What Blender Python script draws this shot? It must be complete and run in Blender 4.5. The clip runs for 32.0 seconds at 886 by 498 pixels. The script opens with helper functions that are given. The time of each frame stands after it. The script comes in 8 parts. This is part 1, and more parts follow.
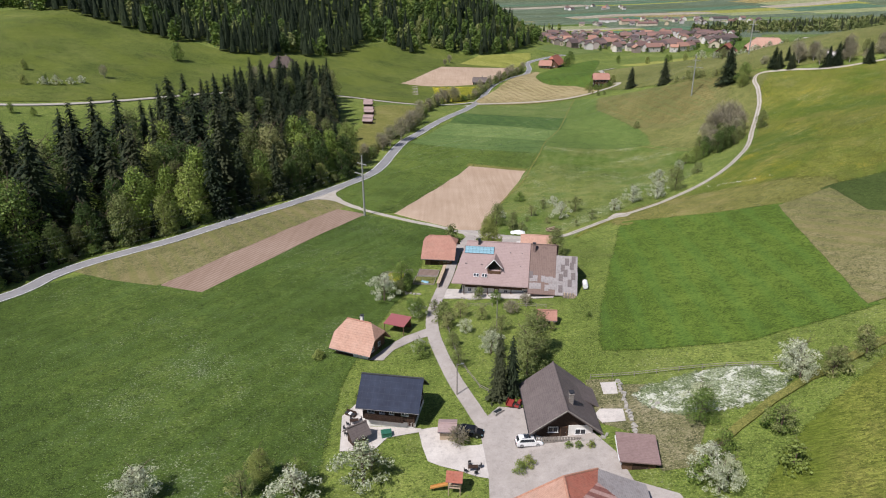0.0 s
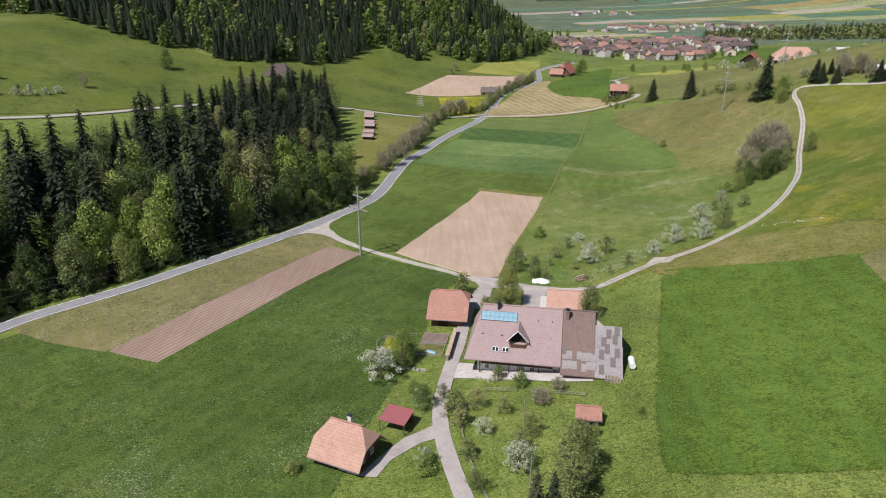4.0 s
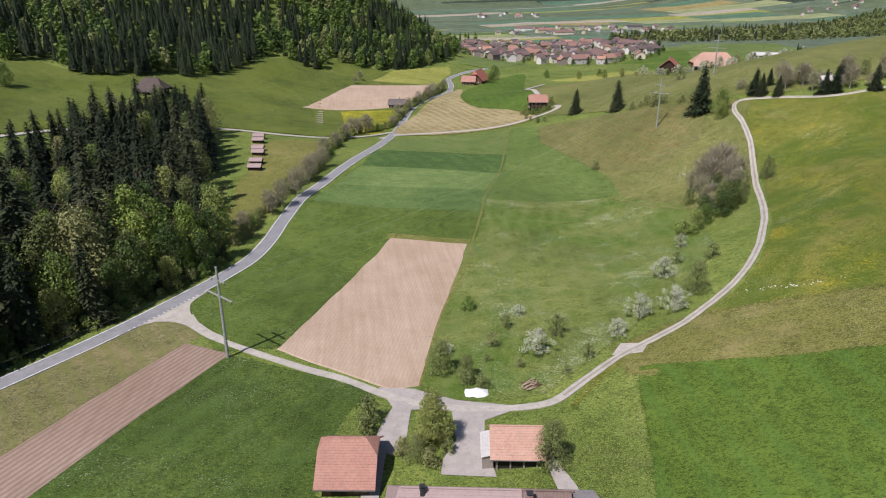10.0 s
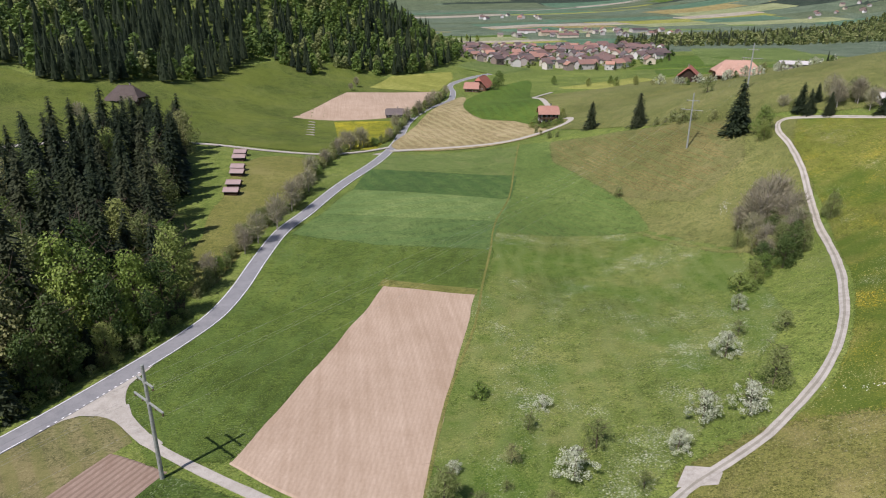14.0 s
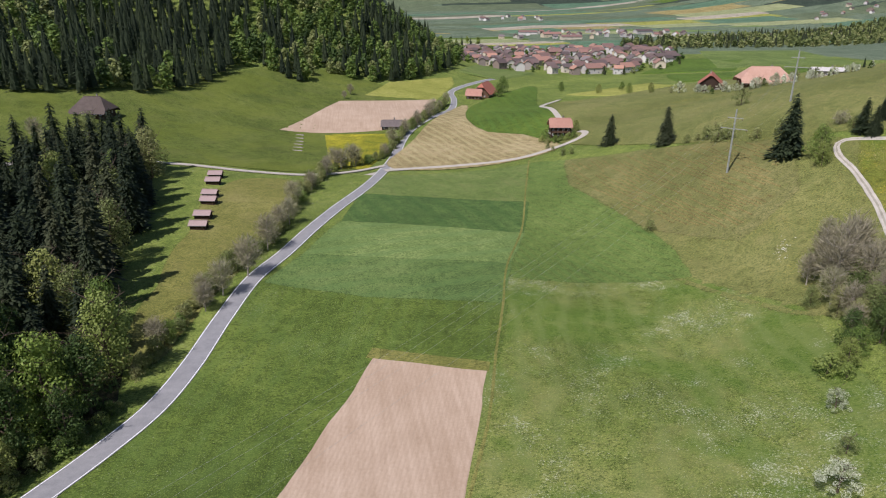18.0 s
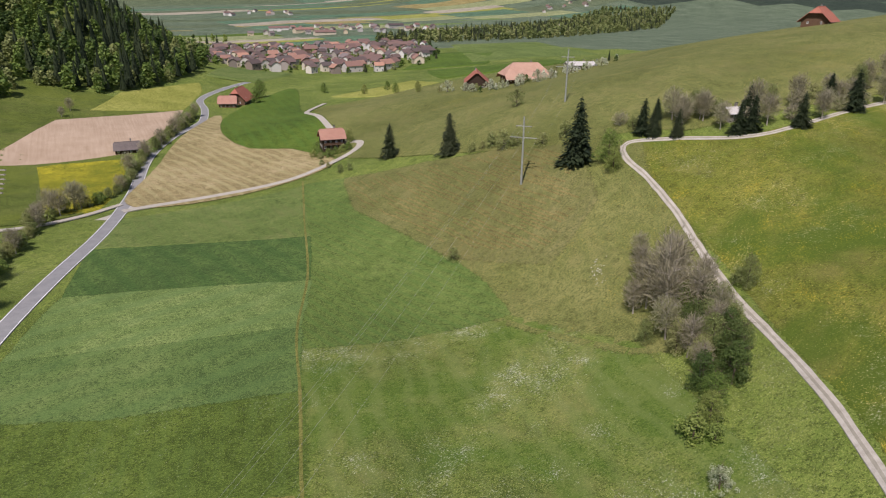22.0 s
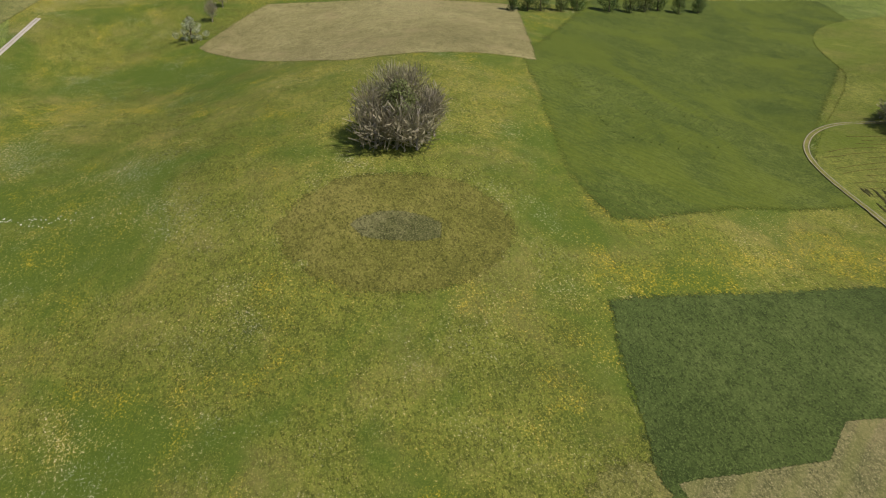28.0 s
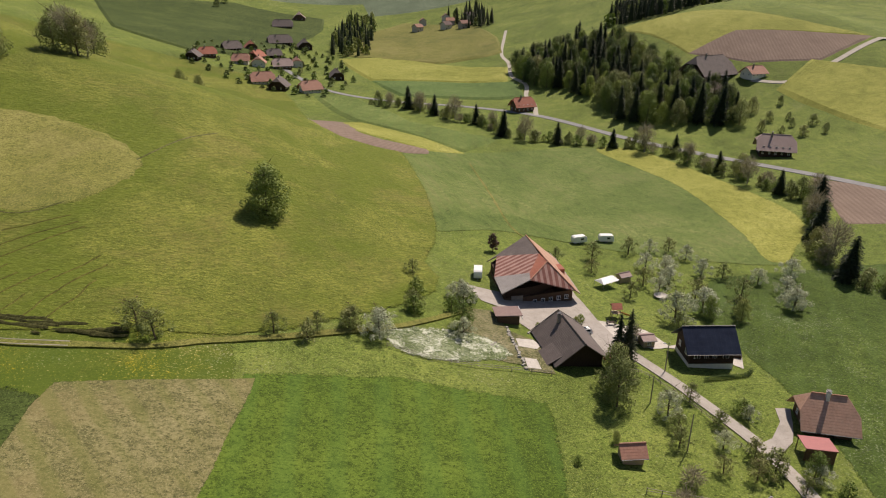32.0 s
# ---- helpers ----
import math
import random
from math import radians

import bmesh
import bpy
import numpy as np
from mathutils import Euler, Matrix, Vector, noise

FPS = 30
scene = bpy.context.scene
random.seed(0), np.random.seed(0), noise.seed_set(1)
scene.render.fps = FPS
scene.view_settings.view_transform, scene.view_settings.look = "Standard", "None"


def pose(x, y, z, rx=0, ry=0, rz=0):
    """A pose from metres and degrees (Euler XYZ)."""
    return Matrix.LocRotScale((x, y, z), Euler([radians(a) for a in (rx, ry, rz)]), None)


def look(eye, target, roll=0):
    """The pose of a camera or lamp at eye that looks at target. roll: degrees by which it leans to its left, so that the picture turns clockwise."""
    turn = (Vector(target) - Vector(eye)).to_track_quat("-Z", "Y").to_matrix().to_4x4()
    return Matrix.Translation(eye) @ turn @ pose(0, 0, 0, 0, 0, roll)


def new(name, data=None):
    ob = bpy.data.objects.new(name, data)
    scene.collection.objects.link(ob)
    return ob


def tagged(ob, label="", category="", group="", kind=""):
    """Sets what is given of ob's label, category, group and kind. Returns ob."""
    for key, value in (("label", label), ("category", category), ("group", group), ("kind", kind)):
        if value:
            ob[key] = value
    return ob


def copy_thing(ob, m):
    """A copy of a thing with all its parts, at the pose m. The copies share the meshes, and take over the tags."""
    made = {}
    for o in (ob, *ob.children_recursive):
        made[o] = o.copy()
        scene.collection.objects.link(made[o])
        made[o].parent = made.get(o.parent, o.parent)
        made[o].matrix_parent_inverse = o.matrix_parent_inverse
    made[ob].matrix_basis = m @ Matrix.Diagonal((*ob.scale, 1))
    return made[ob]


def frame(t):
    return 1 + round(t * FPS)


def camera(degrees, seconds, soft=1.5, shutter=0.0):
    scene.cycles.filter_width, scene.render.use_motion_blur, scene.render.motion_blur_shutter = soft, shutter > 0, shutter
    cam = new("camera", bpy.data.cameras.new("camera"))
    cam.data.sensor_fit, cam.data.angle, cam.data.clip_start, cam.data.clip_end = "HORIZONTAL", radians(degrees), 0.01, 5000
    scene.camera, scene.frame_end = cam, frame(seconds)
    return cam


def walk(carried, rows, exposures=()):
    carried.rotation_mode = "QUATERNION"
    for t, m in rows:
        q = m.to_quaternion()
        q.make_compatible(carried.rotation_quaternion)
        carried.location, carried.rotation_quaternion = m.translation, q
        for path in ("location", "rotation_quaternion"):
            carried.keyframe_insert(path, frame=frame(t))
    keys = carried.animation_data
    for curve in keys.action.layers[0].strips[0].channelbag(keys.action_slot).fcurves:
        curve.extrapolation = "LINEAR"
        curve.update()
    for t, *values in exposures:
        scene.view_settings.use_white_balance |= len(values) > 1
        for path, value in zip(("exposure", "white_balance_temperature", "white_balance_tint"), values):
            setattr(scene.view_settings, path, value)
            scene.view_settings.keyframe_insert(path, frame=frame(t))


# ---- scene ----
cam = camera(68.37, 32.0, 1.1)
# seconds, x, y, z, heading clockwise from +y, tilt down, lean
PATH = [
    (0.0, 0.00, 0.00, 72.69, -0.00, 21.21, -0.38),
    (0.5, -0.21, 4.44, 72.72, -0.03, 21.20, -0.50),
    (1.0, -0.41, 8.81, 72.75, 0.06, 21.17, -0.51),
    (1.5, -0.54, 13.28, 72.79, 0.02, 21.09, -0.44),
    (2.0, -0.70, 17.60, 72.80, 0.04, 21.06, -0.37),
    (2.5, -0.91, 21.88, 72.81, 0.07, 20.99, -0.30),
    (3.0, -1.14, 26.21, 72.82, 0.10, 20.96, -0.24),
    (3.5, -1.41, 30.55, 72.87, 0.11, 20.91, -0.19),
    (4.0, -1.59, 35.03, 72.92, -0.31, 20.86, -0.10),
    (4.5, -1.68, 39.59, 72.97, -0.47, 20.81, -0.05),
    (5.0, -1.66, 44.19, 73.01, 0.34, 20.79, -0.05),
    (5.5, -1.51, 48.79, 73.05, 2.82, 20.80, -0.10),
    (6.0, -1.23, 53.34, 73.08, 7.69, 20.86, -0.14),
    (6.5, -0.74, 57.96, 73.08, 7.64, 20.82, -0.14),
    (7.0, -0.17, 62.53, 73.13, 7.63, 20.79, -0.15),
    (7.5, 0.41, 67.06, 73.23, 7.56, 20.77, -0.14),
    (8.0, 0.92, 71.42, 73.33, 7.55, 20.77, -0.12),
    (8.5, 1.40, 75.79, 73.43, 7.54, 20.76, -0.09),
    (9.0, 1.96, 80.18, 73.54, 7.54, 20.73, -0.09),
    (9.5, 2.59, 84.70, 73.70, 7.49, 20.73, -0.07),
    (10.0, 3.20, 89.14, 73.92, 7.46, 20.74, -0.06),
    (10.5, 3.72, 93.61, 74.16, 7.43, 20.72, -0.06),
    (11.0, 4.23, 98.41, 74.35, 7.48, 20.75, -0.03),
    (11.5, 4.62, 103.30, 74.48, 7.51, 20.77, 0.06),
    (12.0, 5.00, 108.29, 74.59, 7.55, 20.77, 0.13),
    (12.5, 5.49, 113.25, 74.68, 7.60, 20.78, 0.12),
    (13.0, 6.03, 118.20, 74.76, 7.56, 20.74, 0.16),
    (13.5, 6.60, 122.96, 74.78, 7.53, 20.72, 0.25),
    (14.0, 7.09, 127.79, 74.79, 7.53, 20.67, 0.29),
    (14.5, 7.57, 132.72, 74.81, 7.56, 20.60, 0.30),
    (15.0, 8.06, 137.72, 74.86, 7.57, 20.57, 0.20),
    (15.5, 8.57, 142.75, 74.94, 7.56, 20.56, 0.14),
    (16.0, 9.09, 147.79, 75.03, 7.56, 20.57, 0.16),
    (16.5, 9.64, 152.79, 75.10, 7.56, 20.59, 0.21),
    (17.0, 10.20, 157.72, 75.14, 7.57, 20.62, 0.18),
    (17.5, 10.76, 162.69, 75.18, 7.55, 20.60, 0.17),
    (18.0, 11.31, 167.82, 75.26, 7.58, 20.61, 0.21),
    (18.5, 11.89, 173.08, 75.40, 7.59, 20.66, 0.24),
    (19.0, 12.68, 178.33, 75.65, 7.54, 20.72, 0.31),
    (19.5, 13.48, 183.62, 75.94, 7.54, 20.77, 0.31),
    (20.0, 14.40, 188.80, 76.24, 7.99, 20.82, 0.30),
    (20.5, 15.43, 193.92, 76.49, 11.61, 20.85, 0.28),
    (21.0, 16.52, 198.94, 76.66, 17.15, 20.93, 0.23),
    (21.5, 17.93, 203.72, 76.76, 22.90, 20.98, 0.25),
    (22.0, 20.04, 208.03, 76.86, 28.13, 21.03, 0.25),
    (22.5, 22.75, 211.86, 76.99, 33.28, 21.11, 0.13),
    (23.0, 25.59, 215.23, 77.16, 39.62, 21.12, 0.01),
    (23.5, 28.40, 218.43, 77.35, 47.00, 21.23, 0.06),
    (24.0, 31.38, 221.41, 77.49, 52.62, 21.30, 0.15),
    (24.5, 34.68, 223.94, 77.51, 58.21, 21.32, 0.23),
    (25.0, 38.16, 226.04, 77.43, 64.18, 21.34, 0.14),
    (25.5, 41.75, 227.73, 77.28, 70.53, 21.38, 0.01),
    (26.0, 45.39, 228.97, 77.13, 77.27, 21.42, -0.12),
    (26.5, 49.00, 229.77, 77.02, 84.40, 21.47, -0.21),
    (27.0, 52.51, 230.10, 77.01, 91.93, 21.54, -0.14),
    (27.5, 55.89, 229.94, 77.03, 99.33, 21.64, -0.12),
    (28.0, 59.11, 229.24, 77.02, 106.13, 21.69, -0.19),
    (28.5, 62.14, 227.93, 76.94, 114.06, 21.73, -0.23),
    (29.0, 64.97, 226.38, 76.83, 124.95, 21.76, -0.18),
    (29.5, 67.30, 224.36, 76.71, 135.99, 21.80, -0.13),
    (30.0, 69.11, 222.11, 76.58, 147.05, 21.84, 0.04),
    (30.5, 70.63, 219.71, 76.45, 158.21, 21.89, 0.15),
    (31.0, 71.67, 217.14, 76.31, 169.38, 21.91, 0.19),
    (31.5, 72.05, 214.54, 76.20, 180.57, 21.93, 0.25),
    (32.0, 72.06, 211.71, 76.09, 191.77, 22.01, 0.41),
]
walk(cam, [(t, pose(x, y, z, 90 - tilt, 0, -turn) @ pose(0, 0, 0, 0, 0, lean)) for t, x, y, z, turn, tilt, lean in PATH], [(0.0, 0.13, 6100, 16), (8.0, 0.13, 6050, 18), (18.0, 0.11, 6000, 19), (20.0, 0.09, 6080, 19), (23.5, -0.08, 6450, 20), (29.5, -0.10, 6650, 13), (32.0, 0.02, 7150, 16)])

# ---- light ----
SUN_FROM, SUN_HIGH = 226.0, 54.0      # compass bearing and height of the sun, degrees
world = bpy.data.worlds.new("sky")
scene.world = world
world.use_nodes = True
wn = world.node_tree.nodes
sky = wn.new("ShaderNodeTexSky")
sky.sky_type, sky.sun_disc = "NISHITA", False
sky.sun_elevation, sky.sun_rotation = radians(SUN_HIGH), radians(SUN_FROM)
sky.altitude, sky.air_density, sky.dust_density = 700, 1.0, 1.4
wn["Background"].inputs["Strength"].default_value = 0.075
world.node_tree.links.new(sky.outputs[0], wn["Background"].inputs["Color"])
sun = new("sun", bpy.data.lights.new("sun", "SUN"))
sun.data.energy, sun.data.angle, sun.data.color = 4.7, radians(0.55), (1.0, 0.94, 0.85)
a, e = radians(SUN_FROM), radians(SUN_HIGH)
sun.matrix_world = look((0, 0, 0), (-math.sin(a) * math.cos(e), -math.cos(a) * math.cos(e), -math.sin(e)))

# ---- materials ----


class Paint:
    """A node material under construction: each call adds a node and returns its output."""

    def __init__(self, name, rough=0.85, metal=0.0, spec=0.3):
        self.mat = bpy.data.materials.new(name)
        self.mat.use_nodes = True
        self.tree = self.mat.node_tree
        self.bsdf = self.tree.nodes["Principled BSDF"]
        self.bsdf.inputs["Roughness"].default_value = rough
        self.bsdf.inputs["Metallic"].default_value = metal
        self.bsdf.inputs["Specular IOR Level"].default_value = spec
        self.where = self.tree.nodes.new("ShaderNodeTexCoord").outputs["Object"]

    def put(self, socket, value):
        if isinstance(value, bpy.types.NodeSocket):
            self.tree.links.new(value, socket)
        elif isinstance(value, (tuple, list)) and len(value) == 3 and socket.type == "RGBA":
            socket.default_value = (*value, 1)
        else:
            socket.default_value = value

    def turned(self, angle, stretch=(1, 1, 1)):
        n = self.tree.nodes.new("ShaderNodeMapping")
        self.put(n.inputs["Vector"], self.where)
        n.inputs["Rotation"].default_value = (0, 0, radians(angle))
        n.inputs["Scale"].default_value = stretch
        return n.outputs[0]

    def noise(self, scale, detail=3.0, rough=0.55, at=None, distort=0.0):
        n = self.tree.nodes.new("ShaderNodeTexNoise")
        self.put(n.inputs["Vector"], at or self.where)
        for key, value in (("Scale", scale), ("Detail", detail), ("Roughness", rough), ("Distortion", distort)):
            n.inputs[key].default_value = value
        return n.outputs["Fac"]

    def cells(self, scale, at=None, feature="F1"):
        n = self.tree.nodes.new("ShaderNodeTexVoronoi")
        n.feature = feature
        self.put(n.inputs["Vector"], at or self.where)
        n.inputs["Scale"].default_value = scale
        return n.outputs["Distance"]

    def bands(self, scale, at=None, axis="X", distort=0.0, detail=2.0, shape="SIN"):
        n = self.tree.nodes.new("ShaderNodeTexWave")
        n.bands_direction, n.wave_profile = axis, shape
        self.put(n.inputs["Vector"], at or self.where)
        for key, value in (("Scale", scale), ("Distortion", distort), ("Detail", detail), ("Detail Scale", 1.0)):
            n.inputs[key].default_value = value
        return n.outputs["Fac"]

    def ramp(self, fac, *stops):
        n = self.tree.nodes.new("ShaderNodeValToRGB")
        self.put(n.inputs["Fac"], fac)
        while len(n.color_ramp.elements) < len(stops):
            n.color_ramp.elements.new(0.5)
        for el, (place, colour) in zip(n.color_ramp.elements, stops):
            el.position = place
            el.color = (*colour, 1) if isinstance(colour, (tuple, list)) else (colour, colour, colour, 1)
        return n.outputs["Color"]

    def mix(self, fac, one, two, how="MIX"):
        n = self.tree.nodes.new("ShaderNodeMix")
        n.data_type, n.blend_type = "RGBA", how
        self.put(n.inputs["Factor"], fac)
        self.put(n.inputs[6], one)
        self.put(n.inputs[7], two)
        return n.outputs[2]

    def math(self, how, one, two=0.0):
        n = self.tree.nodes.new("ShaderNodeMath")
        n.operation = how
        self.put(n.inputs[0], one)
        self.put(n.inputs[1], two)
        return n.outputs[0]

    def random(self, of="object"):
        if of == "object":
            return self.tree.nodes.new("ShaderNodeObjectInfo").outputs["Random"]
        return self.tree.nodes.new("ShaderNodeNewGeometry").outputs["Random Per Island"]

    def done(self, colour, bump=None, depth=0.05, strength=0.5, rough=None):
        self.put(self.bsdf.inputs["Base Color"], colour)
        if rough is not None:
            self.put(self.bsdf.inputs["Roughness"], rough)
        if bump is not None:
            n = self.tree.nodes.new("ShaderNodeBump")
            n.inputs["Distance"].default_value, n.inputs["Strength"].default_value = depth, strength
            self.put(n.inputs["Height"], bump)
            self.tree.links.new(n.outputs[0], self.bsdf.inputs["Normal"])
        return self.mat


def tint(c, k):
    return tuple(min(1.0, v * k) for v in c)


SWARD, HILL = (1.95, 1.32, 2.1), (1.28, 1.055, 1.5)      # how the spring sward of valley and hill leans from plain leaf green


def grass(name, dark, mid, light, stripes=None, flowers=(), dry=None, lean=SWARD, angle=0.0, wander=1.2, fresh=None, humps=None):
    """Meadow: broad patches, tufts and blades, with mown stripes and flowers where they are given."""
    p = Paint(name, 0.9, 0, 0.15)
    dark, mid, light = (tuple(c * k for c, k in zip(shade, lean)) for shade in (dark, mid, light))
    broad = p.noise(0.022, 4, 0.6)
    mid_n = p.noise(0.16, 6, 0.7, distort=0.2)
    fine = p.noise(2.6, 5, 0.8)
    tuft = p.noise(1.3, 4, 0.8, at=p.turned(angle, (1, 1.6, 1)))
    v = p.math("ADD", p.math("MULTIPLY", broad, 0.40), p.math("MULTIPLY", mid_n, 0.30))
    v = p.math("ADD", v, p.math("MULTIPLY", fine, 0.30))
    colour = p.ramp(v, (0.41, tint(dark, 0.85)), (0.5, mid), (0.6, tint(light, 1.1)))
    colour = p.mix(p.ramp(tuft, (0.38, 0.9), (0.52, 0.0)), colour, tint(dark, 0.42))
    colour = p.mix(p.ramp(p.noise(0.42, 5, 0.78, distort=0.3), (0.38, 0.65), (0.5, 0.0)), colour, tint(dark, 0.58))
    colour = p.mix(p.ramp(p.noise(3.4, 4, 0.85), (0.52, 0.0), (0.64, 0.8)), colour, tint(light, 1.45))
    if dry:
        patch = p.noise(0.05, 6, 0.72, distort=0.2)
        colour = p.mix(p.ramp(patch, (0.5, 0.0), (0.66, dry[1])), colour, dry[0])
    if fresh:
        # lusher patches where the ground is richer
        patch = p.noise(0.028, 5, 0.62, distort=0.6)
        colour = p.mix(p.ramp(patch, (0.47, 0.0), (0.58, fresh[1])), colour, p.mix(fine, tint(fresh[0], 0.6), tint(fresh[0], 1.5)))
    if stripes:
        turn, period, amount, other = stripes
        at = p.turned(turn)
        s = p.bands(0.314 / period, at, "X", wander, 2.0)
        s = p.math("MULTIPLY", s, p.noise(0.05, 3))
        colour = p.mix(p.ramp(s, (0.25, 0.0), (0.5, amount)), colour, other)
    for shade, dense, patchy in flowers:
        spots = p.noise(2.6, 4, 0.85)
        where = p.noise(patchy, 6, 0.7, distort=0.2)
        thick = p.math("MULTIPLY", p.ramp(where, (0.46, 0.0), (0.66, 1.0)), dense)
        hit = p.ramp(p.math("ADD", spots, p.math("MULTIPLY", thick, 0.28)), (0.63, 0.0), (0.77, 1.0))
        colour = p.mix(p.math("MULTIPLY", hit, 0.6), colour, shade)
    rough = p.math("ADD", p.math("MULTIPLY", fine, 0.5), p.math("MULTIPLY", tuft, 0.7))
    if humps:
        # trodden hummocks, longer along the slope; shade in the hollows is mixed into the colour
        turf = p.noise(0.55, 4, 0.6, at=p.turned(humps, (1, 2.6, 1)), distort=0.4)
        rough = p.math("ADD", rough, p.math("MULTIPLY", turf, 3.0))
        colour = p.mix(p.ramp(turf, (0.36, 0.55), (0.47, 0.0)), colour, tint(dark, 0.7))
    mat = p.done(colour, rough, 0.3, 0.7 if humps else 0.4)
    # towards a field's border the sward is patchy and the ground's own grass shows
    border = p.tree.nodes.new("ShaderNodeAttribute")
    border.attribute_name = "border"
    v = p.math("ADD", p.math("MULTIPLY", border.outputs["Fac"], 1.3), p.math("MULTIPLY", p.math("SUBTRACT", p.noise(1.1, 7, 0.85), 0.5), 2.2))
    gaps = p.tree.nodes.new("ShaderNodeMixShader")
    p.put(gaps.inputs[0], p.ramp(v, (0.68, 0.0), (0.80, 1.0)))
    p.tree.links.new(p.bsdf.outputs[0], gaps.inputs[1])
    p.tree.links.new(p.tree.nodes.new("ShaderNodeBsdfTransparent").outputs[0], gaps.inputs[2])
    p.tree.links.new(gaps.outputs[0], p.tree.nodes["Material Output"].inputs["Surface"])
    return mat


def soil(name, dark, light, turn, period, row=0.5):
    """Tilled earth with drill rows."""
    p = Paint(name, 0.95, 0, 0.1)
    at = p.turned(turn)
    rows = p.bands(0.314 / period, at, "X", 0.15, 2.0)
    clods = p.noise(1.6, 6, 0.75)
    broad = p.noise(0.06, 5, 0.65)
    along = p.noise(0.3, 4, 0.6, at=p.turned(turn, (3.0, 0.12, 1)))
    v = p.math("ADD", p.math("MULTIPLY", clods, 0.3), p.math("ADD", p.math("MULTIPLY", broad, 0.38), p.math("MULTIPLY", along, 0.32)))
    colour = p.ramp(v, (0.36, dark), (0.62, light))
    colour = p.mix(p.math("MULTIPLY", p.ramp(rows, (0.1, 1.0), (0.6, 0.0)), row), colour, tint(dark, 0.72))
    return p.done(colour, p.math("ADD", p.math("MULTIPLY", rows, row), clods), 0.15, 0.6)


def paved(name, dark, light, spots=0.0, rough=0.9):
    p = Paint(name, rough, 0, 0.25)
    v = p.math("ADD", p.math("MULTIPLY", p.noise(0.35, 5, 0.7), 0.6), p.math("MULTIPLY", p.noise(5.0, 4, 0.7), 0.4))
    colour = p.ramp(v, (0.36, dark), (0.64, light))
    if spots:
        colour = p.mix(p.ramp(p.noise(0.9, 6, 0.8), (0.52, 0.0), (0.64, spots)), colour, tint(dark, 0.65))
    return p.done(colour, p.noise(9.0, 4, 0.7), 0.03, 0.4)


def roofing(name, dark, light, rows="Y", step=0.36, moss=None, rough=0.8, metal=0.0, stain=0.6):
    """Roof covering with courses across (rows Y) or ribs along the fall (rows X)."""
    p = Paint(name, rough, metal, 0.25)
    courses = p.bands(0.314 / step, None, rows, 0.15, 1.0, "SAW")
    each = p.cells(1.0 / step * 0.8, p.turned(0, (1, 1.0, 1)))
    broad = p.noise(0.35, 5, 0.7, distort=0.5)
    v = p.math("ADD", p.math("MULTIPLY", broad, 0.6), p.math("MULTIPLY", p.noise(3.2, 4, 0.75), 0.4))
    colour = p.ramp(v, (0.34, dark), (0.64, light))
    colour = p.mix(p.math("MULTIPLY", p.ramp(courses, (0.0, 1.0), (0.3, 0.0)), 0.45), colour, tint(dark, 0.55))
    colour = p.mix(p.math("MULTIPLY", p.ramp(each, (0.2, 0.0), (0.7, 1.0)), 0.3), colour, tint(light, 1.15))
    if moss:
        colour = p.mix(p.ramp(p.noise(0.7, 6, 0.75), (0.5, 0.0), (0.68, stain)), colour, moss)
    return p.done(colour, courses, 0.06, 0.6)


def banded_tiles(name, axis):
    """Old red tiles with bands of paler ones laid down the fall."""
    p = Paint(name, 0.85, 0, 0.25)
    band = p.bands(0.314 / 1.7, None, axis, 0.25, 1.0)
    v = p.math("ADD", p.math("MULTIPLY", p.noise(0.5, 5, 0.7), 0.6), p.math("MULTIPLY", p.noise(4.0, 4, 0.75), 0.4))
    red = p.ramp(v, (0.34, (0.17, 0.07, 0.058)), (0.64, (0.30, 0.135, 0.11)))
    pale = p.ramp(v, (0.34, (0.34, 0.20, 0.17)), (0.64, (0.52, 0.35, 0.31)))
    colour = p.mix(p.ramp(band, (0.45, 0.0), (0.65, 0.85)), red, pale)
    return p.done(colour, p.noise(4.0, 3), 0.05, 0.5)


def timber(name, dark, light, rows="Z", board=0.16, rough=0.8):
    p = Paint(name, rough, 0, 0.25)
    joint = p.bands(0.314 / board, None, rows, 0.1, 1.0, "SAW")
    grain = p.noise(2.2, 5, 0.7, at=p.turned(0, (1, 1, 6)))
    colour = p.ramp(grain, (0.34, dark), (0.66, light))
    colour = p.mix(p.ramp(joint, (0.0, 0.6), (0.12, 0.0)), colour, tint(dark, 0.45))
    return p.done(colour, joint, 0.02, 0.5)


def plain(name, colour, rough=0.6, metal=0.0, spread=0.25, scale=2.0, spec=0.4):
    p = Paint(name, rough, metal, spec)
    n = p.noise(scale, 5, 0.65)
    return p.done(p.ramp(n, (0.3, tint(colour, 1 - spread)), (0.7, tint(colour, 1 + spread))), p.noise(scale * 6, 3), 0.01, 0.3)


